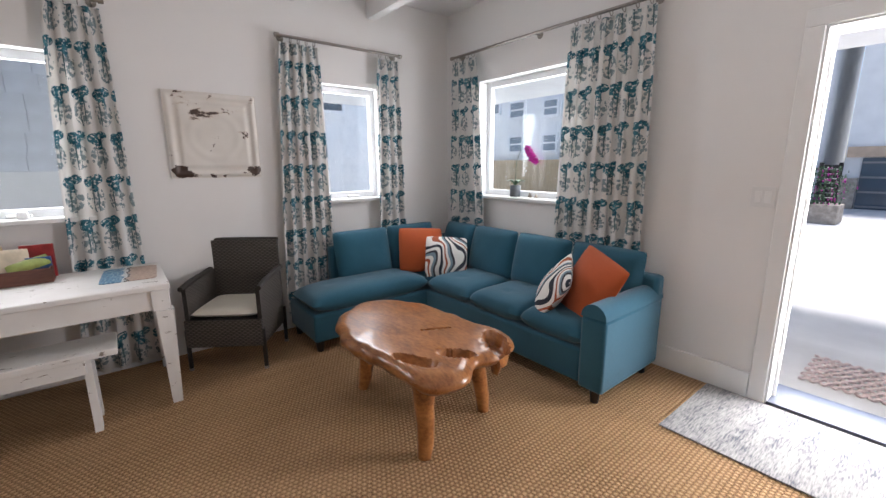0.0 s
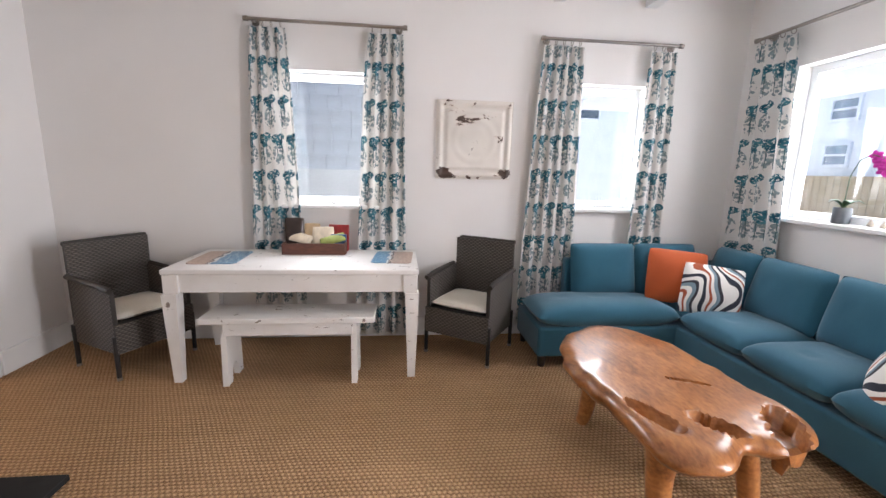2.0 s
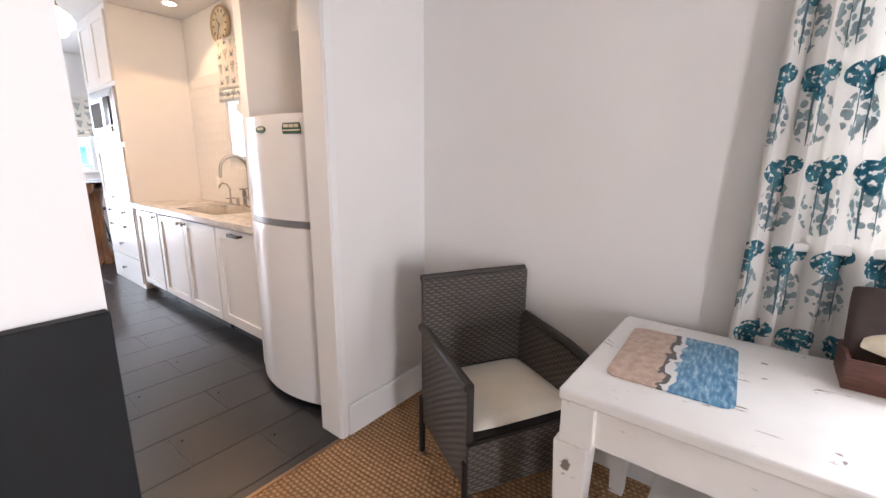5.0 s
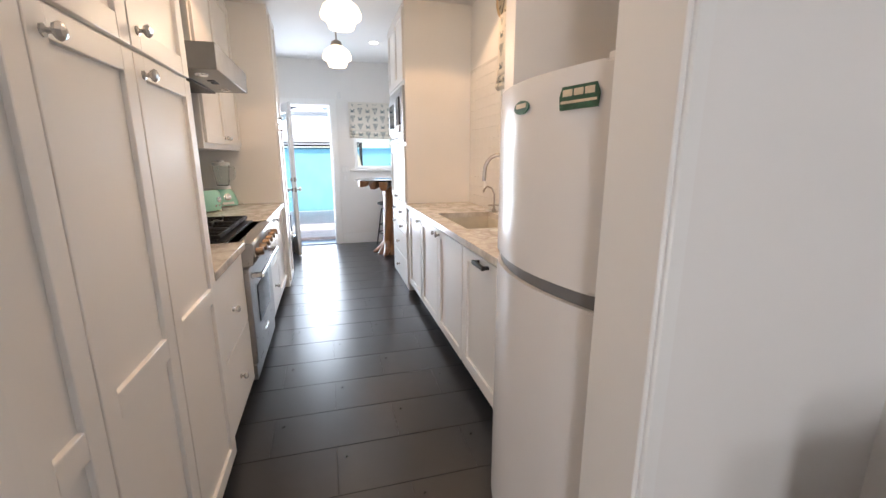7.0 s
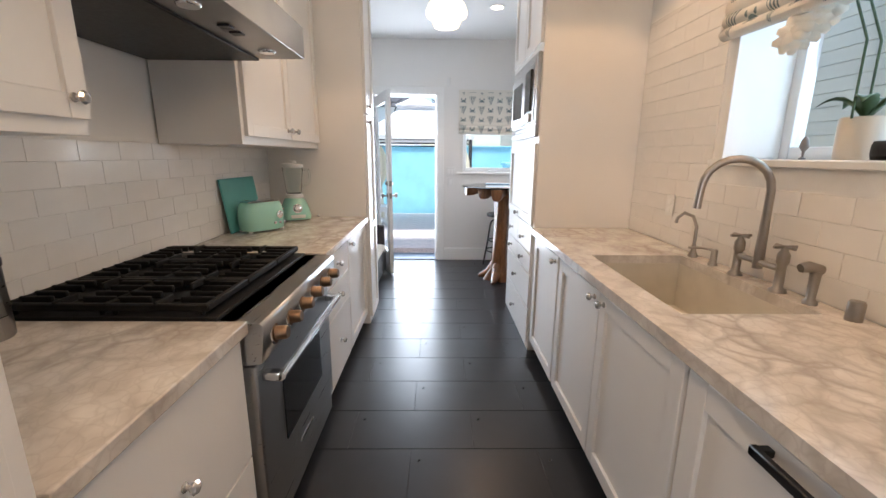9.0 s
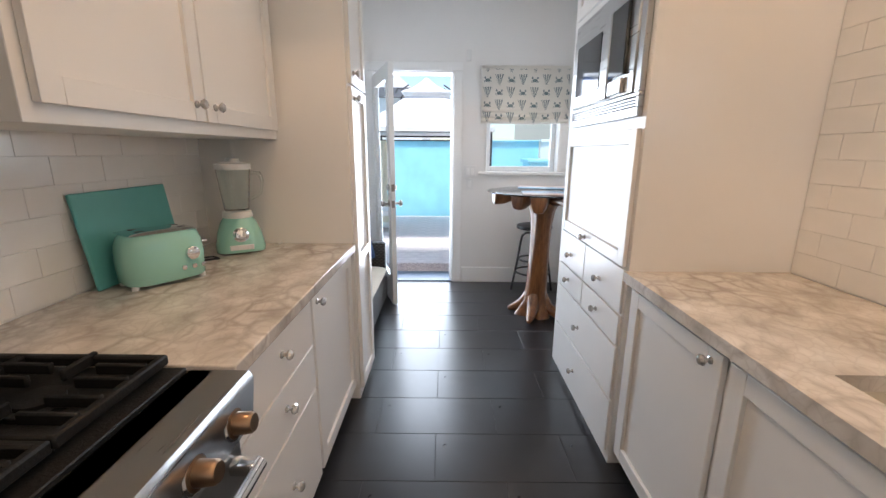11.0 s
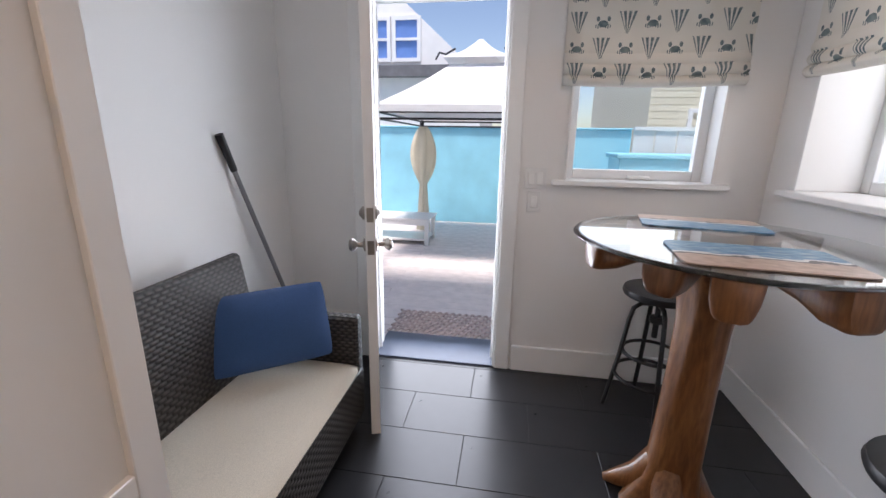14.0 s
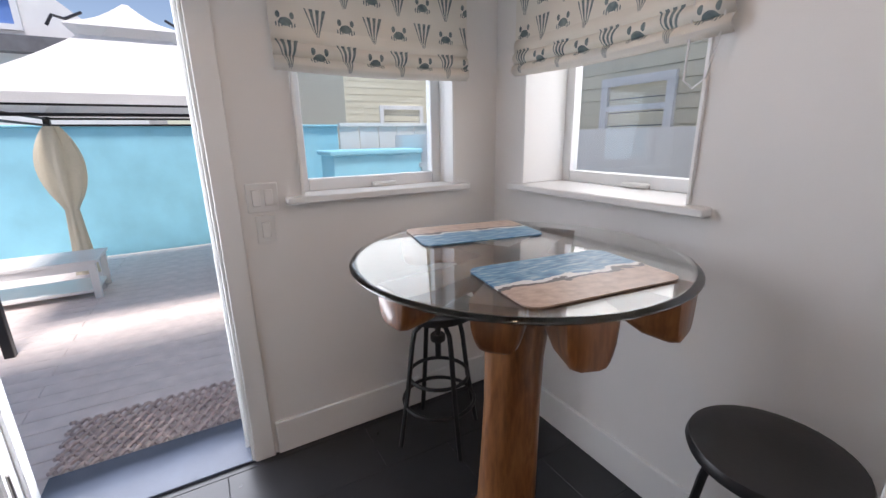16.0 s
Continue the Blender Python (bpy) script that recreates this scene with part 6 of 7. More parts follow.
part("collar", lathe(bmesh.new(), ((0.064, 0.163), (0.066, 0.17), (0.062, 0.19), (0.056, 0.192)), (0, 0, 0), 24), PLASTIC, BL)
part("jug", lathe(bmesh.new(), ((0.050, 0.193), (0.054, 0.20), (0.074, 0.385), (0.071, 0.385), (0.050, 0.205), (0.02, 0.20)), (0, 0, 0), 24), GLASS, BL, "clear glass jug")
part("jug_handle", tube(bmesh.new(), [(-0.068, 0, 0.37), (-0.11, 0, 0.365), (-0.122, 0, 0.33), (-0.112, 0, 0.27), (-0.062, 0, 0.24)], 0.009, 8), GLASS, BL)
part("lid", lathe(bmesh.new(), ((0.076, 0.385), (0.077, 0.41), (0.05, 0.415), (0.03, 0.416), (0.03, 0.432), (0.005, 0.433)), (0, 0, 0), 24), PLASTIC, BL)
mk = Vector((0.15, 1, 0.25)).to_track_quat("Z", "Y").to_matrix().to_4x4()
part("dial", lathe(bmesh.new(), ((0.034, 0), (0.034, 0.006), (0.026, 0.008), (0.022, 0.022), (0.006, 0.024)), (0.0, 0.083, 0.09), 20, Vector((0, 1, 0.15)).to_track_quat("Z", "Y").to_matrix().to_4x4()), CHROME, BL, "chrome speed dial")
part("label_plate", one((-0.05, 0.094, 0.022), (0.05, 0.101, 0.045), 0.002, 1), PLASTIC, BL)
solo("cutting_board", one((-0.23, -0.007, 0), (0.23, 0.007, 0.33), 0.006, 2), TEALBOARD, "teal cutting board leaning against the backsplash", "cutting board", pose(-6.275, 1.145, 0.917, 8, 0, 0))
pts = [(-6.40, 1.25, 0.92), (-6.47, 1.22, 0.921), (-6.52, 1.27, 0.92), (-6.48, 1.32, 0.921), (-6.43, 1.28, 0.925), (-6.50, 1.20, 0.93)]
solo("power_cord", tube(bmesh.new(), pts, 0.004, 6), BLACK, "loose black power cord on the worktop", "cord")
solo("plug", one((-0.02, -0.012, 0), (0.02, 0.012, 0.018), 0.005, 1), PLASTIC, "white plug lying on the worktop", "plug", pose(-6.80, 1.46, 0.916, 0, 0, 30))
CN = thing("canister", "tall metal coffee canister beside the range", "canister", pose(-4.58, 1.22, 0.915))
part("body", lathe(bmesh.new(), ((0.055, 0), (0.058, 0.005), (0.058, 0.19), (0.05, 0.195)), (0, 0, 0), 22), STEEL, CN)
part("lid", lathe(bmesh.new(), ((0.06, 0.192), (0.061, 0.21), (0.03, 0.22), (0.012, 0.222), (0.012, 0.235), (0.002, 0.237)), (0, 0, 0), 22), BLACK, CN)


def outlet(label, m):
    s = thing("wall_outlet", label, "outlet", m)
    part("cover", one((-0.037, -0.006, -0.058), (0.037, 0, 0.058), 0.003, 2), PLASTIC, s)
    for z in (-0.022, 0.022):
        part("socket", one((-0.015, -0.009, z - 0.014), (0.015, -0.005, z + 0.014), 0.003, 1), TRIM, s)


outlet("white double power outlet on the tiled wall", pose(-5.86, KN - 0.013, 1.13))
outlet("white double power outlet behind the toaster", pose(-6.50, KS + 0.013, 1.14, 0, 0, 180))

# lamps
for px in (-4.05, -5.21, -6.38):
    P = thing("pendant_lamp", "lit opal glass schoolhouse pendant lamp", "lamp", pose(px, 2.45, 0.06), group="kitchen pendants")
    part("canopy", lathe(bmesh.new(), ((0.06, KH - 0.061), (0.06, KH - 0.08), (0.02, KH - 0.095)), (0, 0, 0), 20), NICKEL, P)
    part("stem", rod(bmesh.new(), (0, 0, 2.32), (0, 0, KH - 0.09), 0.007), NICKEL, P)
    part("fitter", lathe(bmesh.new(), ((0.045, 2.29), (0.05, 2.30), (0.042, 2.325), (0.015, 2.34)), (0, 0, 0), 20), NICKEL, P)
    part("shade", lathe(bmesh.new(), ((0.02, 2.105), (0.075, 2.115), (0.088, 2.14), (0.092, 2.16), (0.125, 2.175), (0.13, 2.20), (0.11, 2.245), (0.07, 2.275), (0.045, 2.292)), (0, 0, 0), 28), OPAL, P, "lit opal glass shade")
for x, y in ((-3.5, 2.2), (-4.6, 3.45), (-5.9, 3.45), (-7.9, 2.96), (-5.7, 1.95)):
    D = thing("recessed_light", "small lit recessed ceiling light", "lamp", pose(x, y, KH), group="recessed lights")
    part("ring", lathe(bmesh.new(), ((0.055, -0.006), (0.075, -0.006), (0.078, -0.001)), (0, 0, 0), 24), TRIM, D)
    part("bulb", lathe(bmesh.new(), ((0.002, -0.008), (0.053, -0.008), (0.053, -0.002)), (0, 0, 0), 20), BULB, D)

# clock above the sink window
CK = thing("wall_clock", "round cream wall clock with dark numerals above the window", "clock", pose(-5.47, KN - 0.012, 2.575, 90, 0, 0))
CREAMFACE = plain("aged_cream_face", (0.66, 0.58, 0.42), 0.6, 0, 0.15, 8, 120, 0.05)
part("case", lathe(bmesh.new(), ((0.0, 0.0), (0.165, 0.0), (0.168, 0.02), (0.160, 0.032), (0.150, 0.026), (0.148, 0.016), (0.0, 0.016)), (0, 0, 0), 40), KRAFT, CK, "weathered cream rim")
part("face", lathe(bmesh.new(), ((0.0, 0.0165), (0.147, 0.0165), (0.147, 0.019), (0.0, 0.019)), (0, 0, 0), 40), CREAMFACE, CK)
for k in range(12):
    a = math.pi * k / 6
    part("numeral", one((-0.006, 0.105, 0.0192), (0.006, 0.135, 0.0212)), BLACK, CK, m=pose(0, 0, 0, 0, 0, math.degrees(a)))
for a, l in ((40, 0.075), (152, 0.11)):
    part("clock_hand", one((-0.004, -0.015, 0.0215), (0.004, l, 0.0235)), BLACK, CK, m=pose(0, 0, 0, 0, 0, a))


# ---- nook ----
BD = thing("door_1", "open white back door with a tall glass pane", "door", pose(KW + 0.02, 1.605, 0, 0, 0, 19.5), kind="structure")
bm = bmesh.new()
DWID = 0.765
for lo, hi in (((0, 0.012), (0.11, 2.09)), ((DWID - 0.11, 0.012), (DWID, 2.09)), ((0.11, 0.012), (DWID - 0.11, 0.26)), ((0.11, 1.97), (DWID - 0.11, 2.09))):
    box(bm, (lo[0], -0.022, lo[1]), (hi[0], 0.022, hi[1]), 0.002, 1)
part("leaf", bm, TRIM, BD, "white painted door leaf")
gp = part("pane", one((0.11, -0.004, 0.26), (DWID - 0.11, 0.004, 1.97)), PANE, BD, "tall clear glass pane", None)
gp.visible_shadow = False
part("bead", box(box(bmesh.new(), (0.11, -0.014, 0.26), (0.125, 0.014, 1.97)), (DWID - 0.125, -0.014, 0.26), (DWID - 0.11, 0.014, 1.97)), TRIM, BD)
for sy in (-1, 1):
    m = Vector((0, sy, 0)).to_track_quat("Z", "Y").to_matrix().to_4x4()
    part("door_knob", lathe(bmesh.new(), ((0.03, 0), (0.03, 0.006), (0.012, 0.012), (0.011, 0.035), (0.024, 0.045), (0.029, 0.058), (0.022, 0.07), (0.005, 0.073)), (DWID - 0.06, 0.022 * sy, 0.935), 18, m), NICKEL, BD, "aged nickel round knob")
    part("deadbolt", lathe(bmesh.new(), ((0.03, 0), (0.03, 0.008), (0.022, 0.014), (0.01, 0.024)), (DWID - 0.06, 0.022 * sy, 1.075), 18, m), NICKEL, BD)
for z in (0.935, 1.075):
    part("latch_plate", one((DWID - 0.0005, -0.014, z - 0.03), (DWID + 0.003, 0.014, z + 0.03)), NICKEL, BD)
for z in (0.25, 1.08, 1.85):
    part("hinge", rod(bmesh.new(), (0.0, 0.026, z - 0.05), (0.0, 0.026, z + 0.05), 0.008), NICKEL, BD)

roman_shade("cream roman shade with sea life print beside the back door", "y", 2.66, 3.52, 1.665, 2.165, KW, -1)
roman_shade("cream roman shade with sea life print above the bar table", "x", -8.86, -7.93, 1.675, 2.165, KN, 1)
pts = [(-7.95, KN - 0.035, 2.16), (-7.955, KN - 0.04, 1.7), (-7.985, KN - 0.04, 1.56), (-8.02, KN - 0.04, 1.535), (-8.05, KN - 0.04, 1.56), (-8.04, KN - 0.035, 2.1)]
solo("shade_cord", tube(bmesh.new(), pts, 0.003, 6), PLASTIC, "looped white roman shade cord", "cord")
switch_plate("white two-rocker light switch by the back door", pose(KW + 0.001, 2.563, 1.185, 0, 0, 90), 2)
switch_plate("white single light switch by the back door", pose(KW + 0.001, 2.563, 1.055, 0, 0, 90), 1)
solo("door_sensor", one((0, -0.022, -0.05), (0.025, 0.022, 0.05), 0.005, 2), PLASTIC, "small white alarm sensor on the wall", "sensor", pose(KW, 2.53, 2.285))

# bar table
BT_ = thing("bar_table", "round glass bar table on a teak tree-trunk pedestal", "table", pose(-8.185, 3.155, 0))
part("glass_top", lathe(bmesh.new(), ((0.468, 1.058), (0.486, 1.059), (0.491, 1.064), (0.486, 1.069), (0.468, 1.070)), (0, 0, 0), 64), GLASS, BT_, "clear round glass top", 60)
bm = bmesh.new()
ks = [(0.0, 0.145), (0.05, 0.13), (0.12, 0.105), (0.22, 0.09), (0.40, 0.084), (0.60, 0.080), (0.78, 0.082), (0.90, 0.095), (0.985, 0.13)]
NA = 36
rr = []
for z, r in ks:
    ring = []
    for i in range(NA):
        a = 2 * math.pi * i / NA
        lob = 1 + 0.10 * math.sin(3 * a + z * 1.5) + 0.06 * math.sin(5 * a - z) + (0.25 * max(0, math.cos(2.5 * a + 0.4)) ** 4 * max(0, 1 - z / 0.16))
        ring.append(bm.verts.new((r * lob * math.cos(a) + 0.02 * math.sin(2 * z) + 0.03, r * lob * math.sin(a) - 0.045 + 0.02 * z, z)))
    rr.append(ring)
for a, b in zip(rr, rr[1:]):
    for i in range(NA):
        bm.faces.new((a[i], a[(i + 1) % NA], b[(i + 1) % NA], b[i]))
bm.faces.new(rr[0][::-1])
bm.faces.new(rr[-1])
part("pedestal", bm, TEAKV, BT_, "gnarled teak trunk pedestal with root feet", 70)


def sawn_arm(ang, ln, w, d):
    """A flat-topped teak limb under the glass: waisted, with a deep blunt end."""
    c, sn = math.cos(radians(ang)), math.sin(radians(ang))
    bm, rings = bmesh.new(), []
    for f, kw, kd in ((0.0, 1.1, 1.0), (0.25, 0.95, 0.95), (0.5, 0.80, 0.62), (0.68, 0.9, 0.75), (0.82, 1.0, 1.0), (0.95, 1.0, 1.05), (0.99, 0.94, 1.0), (1.0, 0.80, 0.85)):
        ring = []
        for k in range(12):
            t = math.pi * k / 11
            u = math.copysign(abs(math.cos(t)) ** 0.55, math.cos(t)) * w * kw * (1 + 0.06 * math.sin(9 * f + k))
            z = 1.056 - d * kd * abs(math.sin(t)) ** 0.55 - (0.006 if f == 1.0 else 0.0)
            r = ln * f
            ring.append(bm.verts.new((0.02 + c * r - sn * u, sn * r + c * u, z)))
        rings.append(ring)
    for a, b in zip(rings, rings[1:]):
        for k in range(12):
            bm.faces.new((a[k], a[(k + 1) % 12], b[(k + 1) % 12], b[k]))
    bm.faces.new(rings[0][::-1])
    bm.faces.new(rings[-1])
    bmesh.ops.recalc_face_normals(bm, faces=bm.faces)
    return bm


for ang, ln, w, d in ((-81, 0.455, 0.062, 0.085), (-47, 0.40, 0.060, 0.105), (-21, 0.45, 0.058, 0.115), (16, 0.46, 0.066, 0.11), (118, 0.40, 0.06, 0.09), (205, 0.42, 0.06, 0.09)):
    part("branch", sawn_arm(ang, ln, w, d), TEAKV, BT_, "blunt sawn teak limb under the glass", 50)
for ang, ln in ((255, 0.235), (-22, 0.28), (53, 0.25), (150, 0.24)):
    c, s = math.cos(radians(ang)), math.sin(radians(ang))
    pts = [(0.03 + c * r, -0.045 + s * r, z) for r, z in ((0.04, 0.16), (0.11, 0.075), (ln * 0.8, 0.035), (ln, 0.018))]
    part("root", tube(bmesh.new(), pts, [0.07, 0.055, 0.035, 0.016], 10), TEAKV, BT_, "", 70)
placemat("beach placemat on the bar table beside the wall", BEACH_C, pose(-8.465, 3.19, 1.070, 0, 0, 259), 0.44, 0.27)
placemat("beach placemat on the bar table with surf and sand", BEACH_C, pose(-7.94, 3.13, 1.070, 0, 0, 83), 0.44, 0.29)


def stool(label, m):
    s = thing("bar_stool", label, "stool", m, group="black bar stools")
    part("seat", lathe(bmesh.new(), ((0.15, 0.640), (0.172, 0.646), (0.178, 0.662), (0.172, 0.678), (0.14, 0.686), (0.004, 0.684)), (0, 0, 0), 36), BLACK, s, "round black padded seat")
    part("spindle", rod(bmesh.new(), (0, 0, 0.42), (0, 0, 0.645), 0.014), BLACK, s)
    part("hub", lathe(bmesh.new(), ((0.03, 0.50), (0.035, 0.505), (0.035, 0.53), (0.03, 0.535)), (0, 0, 0), 16), BLACK, s)
    for k in range(4):
        a = math.pi / 4 + k * math.pi / 2
        c, t_ = math.cos(a), math.sin(a)
        pts = [(c * r, t_ * r, z) for r, z in ((0.02, 0.60), (0.08, 0.598), (0.115, 0.57), (0.13, 0.50), (0.155, 0.30), (0.205, 0.0))]
        part("leg", tube(bmesh.new(), pts, 0.0115, 8), BLACK, s, "bent black steel leg")
    for r, z in ((0.168, 0.20), (0.14, 0.33)):
        part("foot_ring", tube(bmesh.new(), [(r * math.cos(2 * math.pi * i / 32), r * math.sin(2 * math.pi * i / 32), z) for i in range(32)], 0.009, 8, True), BLACK, s, "round steel foot ring")
    return s


stool("black metal bar stool with round seat, under the table", pose(-8.765, 3.20, 0, 0, 0, 42))
stool("black metal bar stool with round seat, near the tower", pose(-7.575, 3.445, 0, 0, 0, 50))

# wicker settee
WB_ = thing("wicker_settee", "dark woven wicker settee with cream seat cushion", "settee", pose(-8.39, 1.10, 0))
SL = 1.19
part("seat_box", mapbox(bmesh.new(), (0, 0.10, 0.07), (SL, 0.675, 0.315)), WICKER2, WB_, "dark woven wicker base")
bm = bmesh.new()
mapbox(bm, (0.085, 0.04, 0.30), (SL, 0.085, 0.875), 0.012)
bmesh.ops.transform(bm, matrix=Matrix(((1, 0, 0, 0), (0, 1, -0.16, 0.20), (0, 0, 1, 0), (0, 0, 0, 1))), verts=bm.verts)
part("backrest", bm, WICKER2, WB_, "woven wicker backrest")
part("armrest", mapbox(bmesh.new(), (-0.01, 0.10, 0.07), (0.055, 0.67, 0.585), 0.012), WICKER2, WB_, "low woven wicker arm")
part("cushion", cushion(bmesh.new(), SL - 0.06, 0.56, 0.10, pose(SL / 2 + 0.025, 0.415, 0.30), 18, 0.82), CREAM, WB_, "cream seat cushion")
for x in (0.03, SL - 0.05):
    for y in (0.14, 0.62):
        part("foot", rod(bmesh.new(), (x, y, 0), (x, y, 0.08), 0.02, n=10), BLACK, WB_)
solo("cushion_blue", cushion(bmesh.new(), 0.48, 0.33, 0.14, pose(0, 0, -0.07), 20, 0.28), BLUE, "denim blue rectangular pillow on the wicker settee", "pillow", Matrix(((-0.507, -0.385, 0.771, -8.15), (0.860, -0.320, 0.419, 1.455), (0.06, 0.866, 0.479, 0.60), (0, 0, 0, 1))))
BR = thing("broom", "grey broom handle leaning in the corner", "broom")
p0, p1 = Vector((-8.96, 1.20, 0.02)), Vector((-8.455, 1.10, 1.37))
part("pole", rod(bmesh.new(), p0, p1, 0.012), GREYPLASTIC, BR, "grey metal pole")
part("grip", rod(bmesh.new(), p0.lerp(p1, 0.89), p1 + (p1 - p0).normalized() * 0.02, 0.017, 0.020), BLACK, BR, "black rubber grip")
part("head", one((-8.98, 1.12, 0.0), (-8.91, 1.26, 0.04), 0.008, 2), BLACK, BR)


# ---- outside ----
structure("ground", one((-400, -400, -0.6), (400, 400, -0.16)), CONCRETE, "pale concrete ground reaching the horizon")
structure("pavement_drive", one((E_X + 0.2, -9, -0.165), (26, 24, -0.05)), CONCRETE, "pale sunlit concrete drive")
structure("porch_step", one((E_X + 0.2, -1.2, -0.05), (E_X + 1.35, 1.4, -0.01), 0.004, 1), CONCRETE, "concrete porch step in the shade")
structure("eave_east", one((E_X + 0.19, -6.0, 2.62), (E_X + 3.5, 8.0, 2.75)), STUCCO, "white porch eave over the front door")
structure("roof_house", one((KW - 0.9, -3.2, 3.12), (E_X + 1.6, 4.30, 3.24)), ROOFING, "grey flat roof over the house")
bm = bmesh.new()
box(bm, (KW - 0.9, KS - 0.6, 2.95), (W_X - 0.2, KS - 0.15, 3.115))
structure("wall_attic_south", bm, STUCCO, "white stucco above the kitchen")


def woven_mat(label, m, w, d):
    """A mat of looped rope in staggered rows."""
    t = thing("door_mat", label, "mat", m)
    nx, ny = max(4, int(w / 0.055)), max(3, int(d / 0.05))
    me = None
    for j in range(ny):
        bm = bmesh.new()
        pts = []
        for i in range(nx * 4 + 1):
            s = i / (nx * 4)
            pts.append(((s - 0.5) * w, (j + 0.5) / ny * d - d / 2 + 0.017 * math.sin(2 * math.pi * nx * s + (j % 2) * math.pi), 0.012 + 0.007 * math.cos(2 * math.pi * nx * s + (j % 2) * math.pi)))
        tube(bm, pts, 0.011, 5)
        part("rope_row", bm, ROPE, t)
    return t


woven_mat("pink and cream woven rope doormat on the deck", pose(-9.68, 1.98, -0.055, 0, 0, 90), 0.83, 0.45)
woven_mat("tan woven rope doormat on the porch", pose(3.45, -0.05, -0.008, 0, 0, 90), 0.85, 0.52)

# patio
# one dark slab without joists; its colour gives the gaps their shade
structure("deck_joists", one((-14.3, -2.5, -0.2), (KW - 0.34, 7.0, -0.105)), DGROUT_GAP, "dark sheet standing in for shade between the deck boards")
BW = thing("garden_wall", "turquoise painted garden wall", "wall")
part("face", one((-14.45, -6, -0.15), (-14.25, 4.40, 1.60), 0.01, 1), BLUEWALL, BW)
part("coping", one((-14.50, -6, 1.60), (-14.20, 4.40, 1.63), 0.01, 1), BLUEWALL, BW)
GZ = thing("gazebo", "patio gazebo with white canopy and dark metal frame", "gazebo")
X0, X1, Y0, Y1, GT = -13.5, -11.15, 0.97, 2.98, 1.69
for x in (X0, X1):
    for y in (Y0, Y1):
        part("post", one((x - 0.03, y - 0.03, -0.10), (x + 0.03, y + 0.03, GT), 0.005, 1), BLACK, GZ, "dark metal post")
for z in (GT - 0.02, GT - 0.09):
    for a, b in (((X0, Y0), (X0, Y1)), ((X1, Y0), (X1, Y1)), ((X0, Y0), (X1, Y0)), ((X0, Y1), (X1, Y1))):
        part("rail", rod(bmesh.new(), (*a, z), (*b, z), 0.012, n=8), BLACK, GZ)
cx, cy = (X0 + X1) / 2, (Y0 + Y1) / 2


def pyramid(z0, z1, s0, s1):
    bm = bmesh.new()
    n = 10
    rows = []
    for k in range(n + 1):
        f = k / n
        s = s0 + (s1 - s0) * f
        z = z0 + (z1 - z0) * (f ** 0.85) - 0.05 * math.sin(math.pi * f)
        rows.append([bm.verts.new((cx + (X1 - cx) * s * a, cy + (Y1 - cy) * s * b, z)) for a, b in ((-1, -1), (1, -1), (1, 1), (-1, 1))])
    for p, q in zip(rows, rows[1:]):
        for i in range(4):
            bm.faces.new((p[i], p[(i + 1) % 4], q[(i + 1) % 4], q[i]))
    return bm


cn = part("canopy", pyramid(GT + 0.02, GT + 0.58, 1.04, 0.32), CANOPY, GZ, "white cloth canopy", None)
cn.modifiers.new("thickness", "SOLIDIFY").thickness = 0.006
cn = part("vent_canopy", pyramid(GT + 0.64, GT + 0.92, 0.40, 0.02), CANOPY, GZ, "raised white vent canopy", None)
cn.modifiers.new("thickness", "SOLIDIFY").thickness = 0.006
for a in (-1, 1):
    for b in (-1, 1):
        pts = [(cx + a * 0.42, cy + b * 0.5, GT + 0.62), (cx + a * 0.40, cy + b * 0.46, GT + 0.70), (cx + a * 0.30, cy + b * 0.4, GT + 0.70), (cx + a * 0.2, cy + b * 0.3, GT + 0.78)]
        part("scroll", tube(bmesh.new(), pts, 0.012, 6), BLACK, GZ)
val = [(X0 - 0.06, Y0 - 0.06), (X1 + 0.06, Y0 - 0.06), (X1 + 0.06, Y1 + 0.06), (X0 - 0.06, Y1 + 0.06)]
bm2 = bmesh.new()
lo_, hi_ = [bm2.verts.new((x, y, GT - 0.02)) for x, y in val], [bm2.verts.new((x, y, GT + 0.05)) for x, y in val]
for i in range(4):
    bm2.faces.new((lo_[i], lo_[(i + 1) % 4], hi_[(i + 1) % 4], hi_[i]))
v_ = part("valance", bm2, CANOPY, GZ, "", None)
v_.modifiers.new("thickness", "SOLIDIFY").thickness = 0.006


def drape(label, x, y):
    """A tied-back drape: full above the tie, narrow below it."""
    def f(u, v):
        a = 2 * math.pi * u
        z = GT - 0.10 - (GT + 0.0) * (1 - v)
        k = 1 - v
        r = 0.06 + 0.13 * math.sin(math.pi * min(1, k / 0.52)) ** 0.8 if k < 0.52 else 0.055 + 0.05 * (k - 0.52) / 0.48
        r *= 1 + 0.18 * math.sin(7 * a + 3 * k)
        return (x + r * 0.55 * math.cos(a), y + r * math.sin(a), z)
    d = solo("drape", sheet(bmesh.new(), f, 42, 26, 1, 1), DRAPE, label, "drape", group="gazebo drapes")
    return d


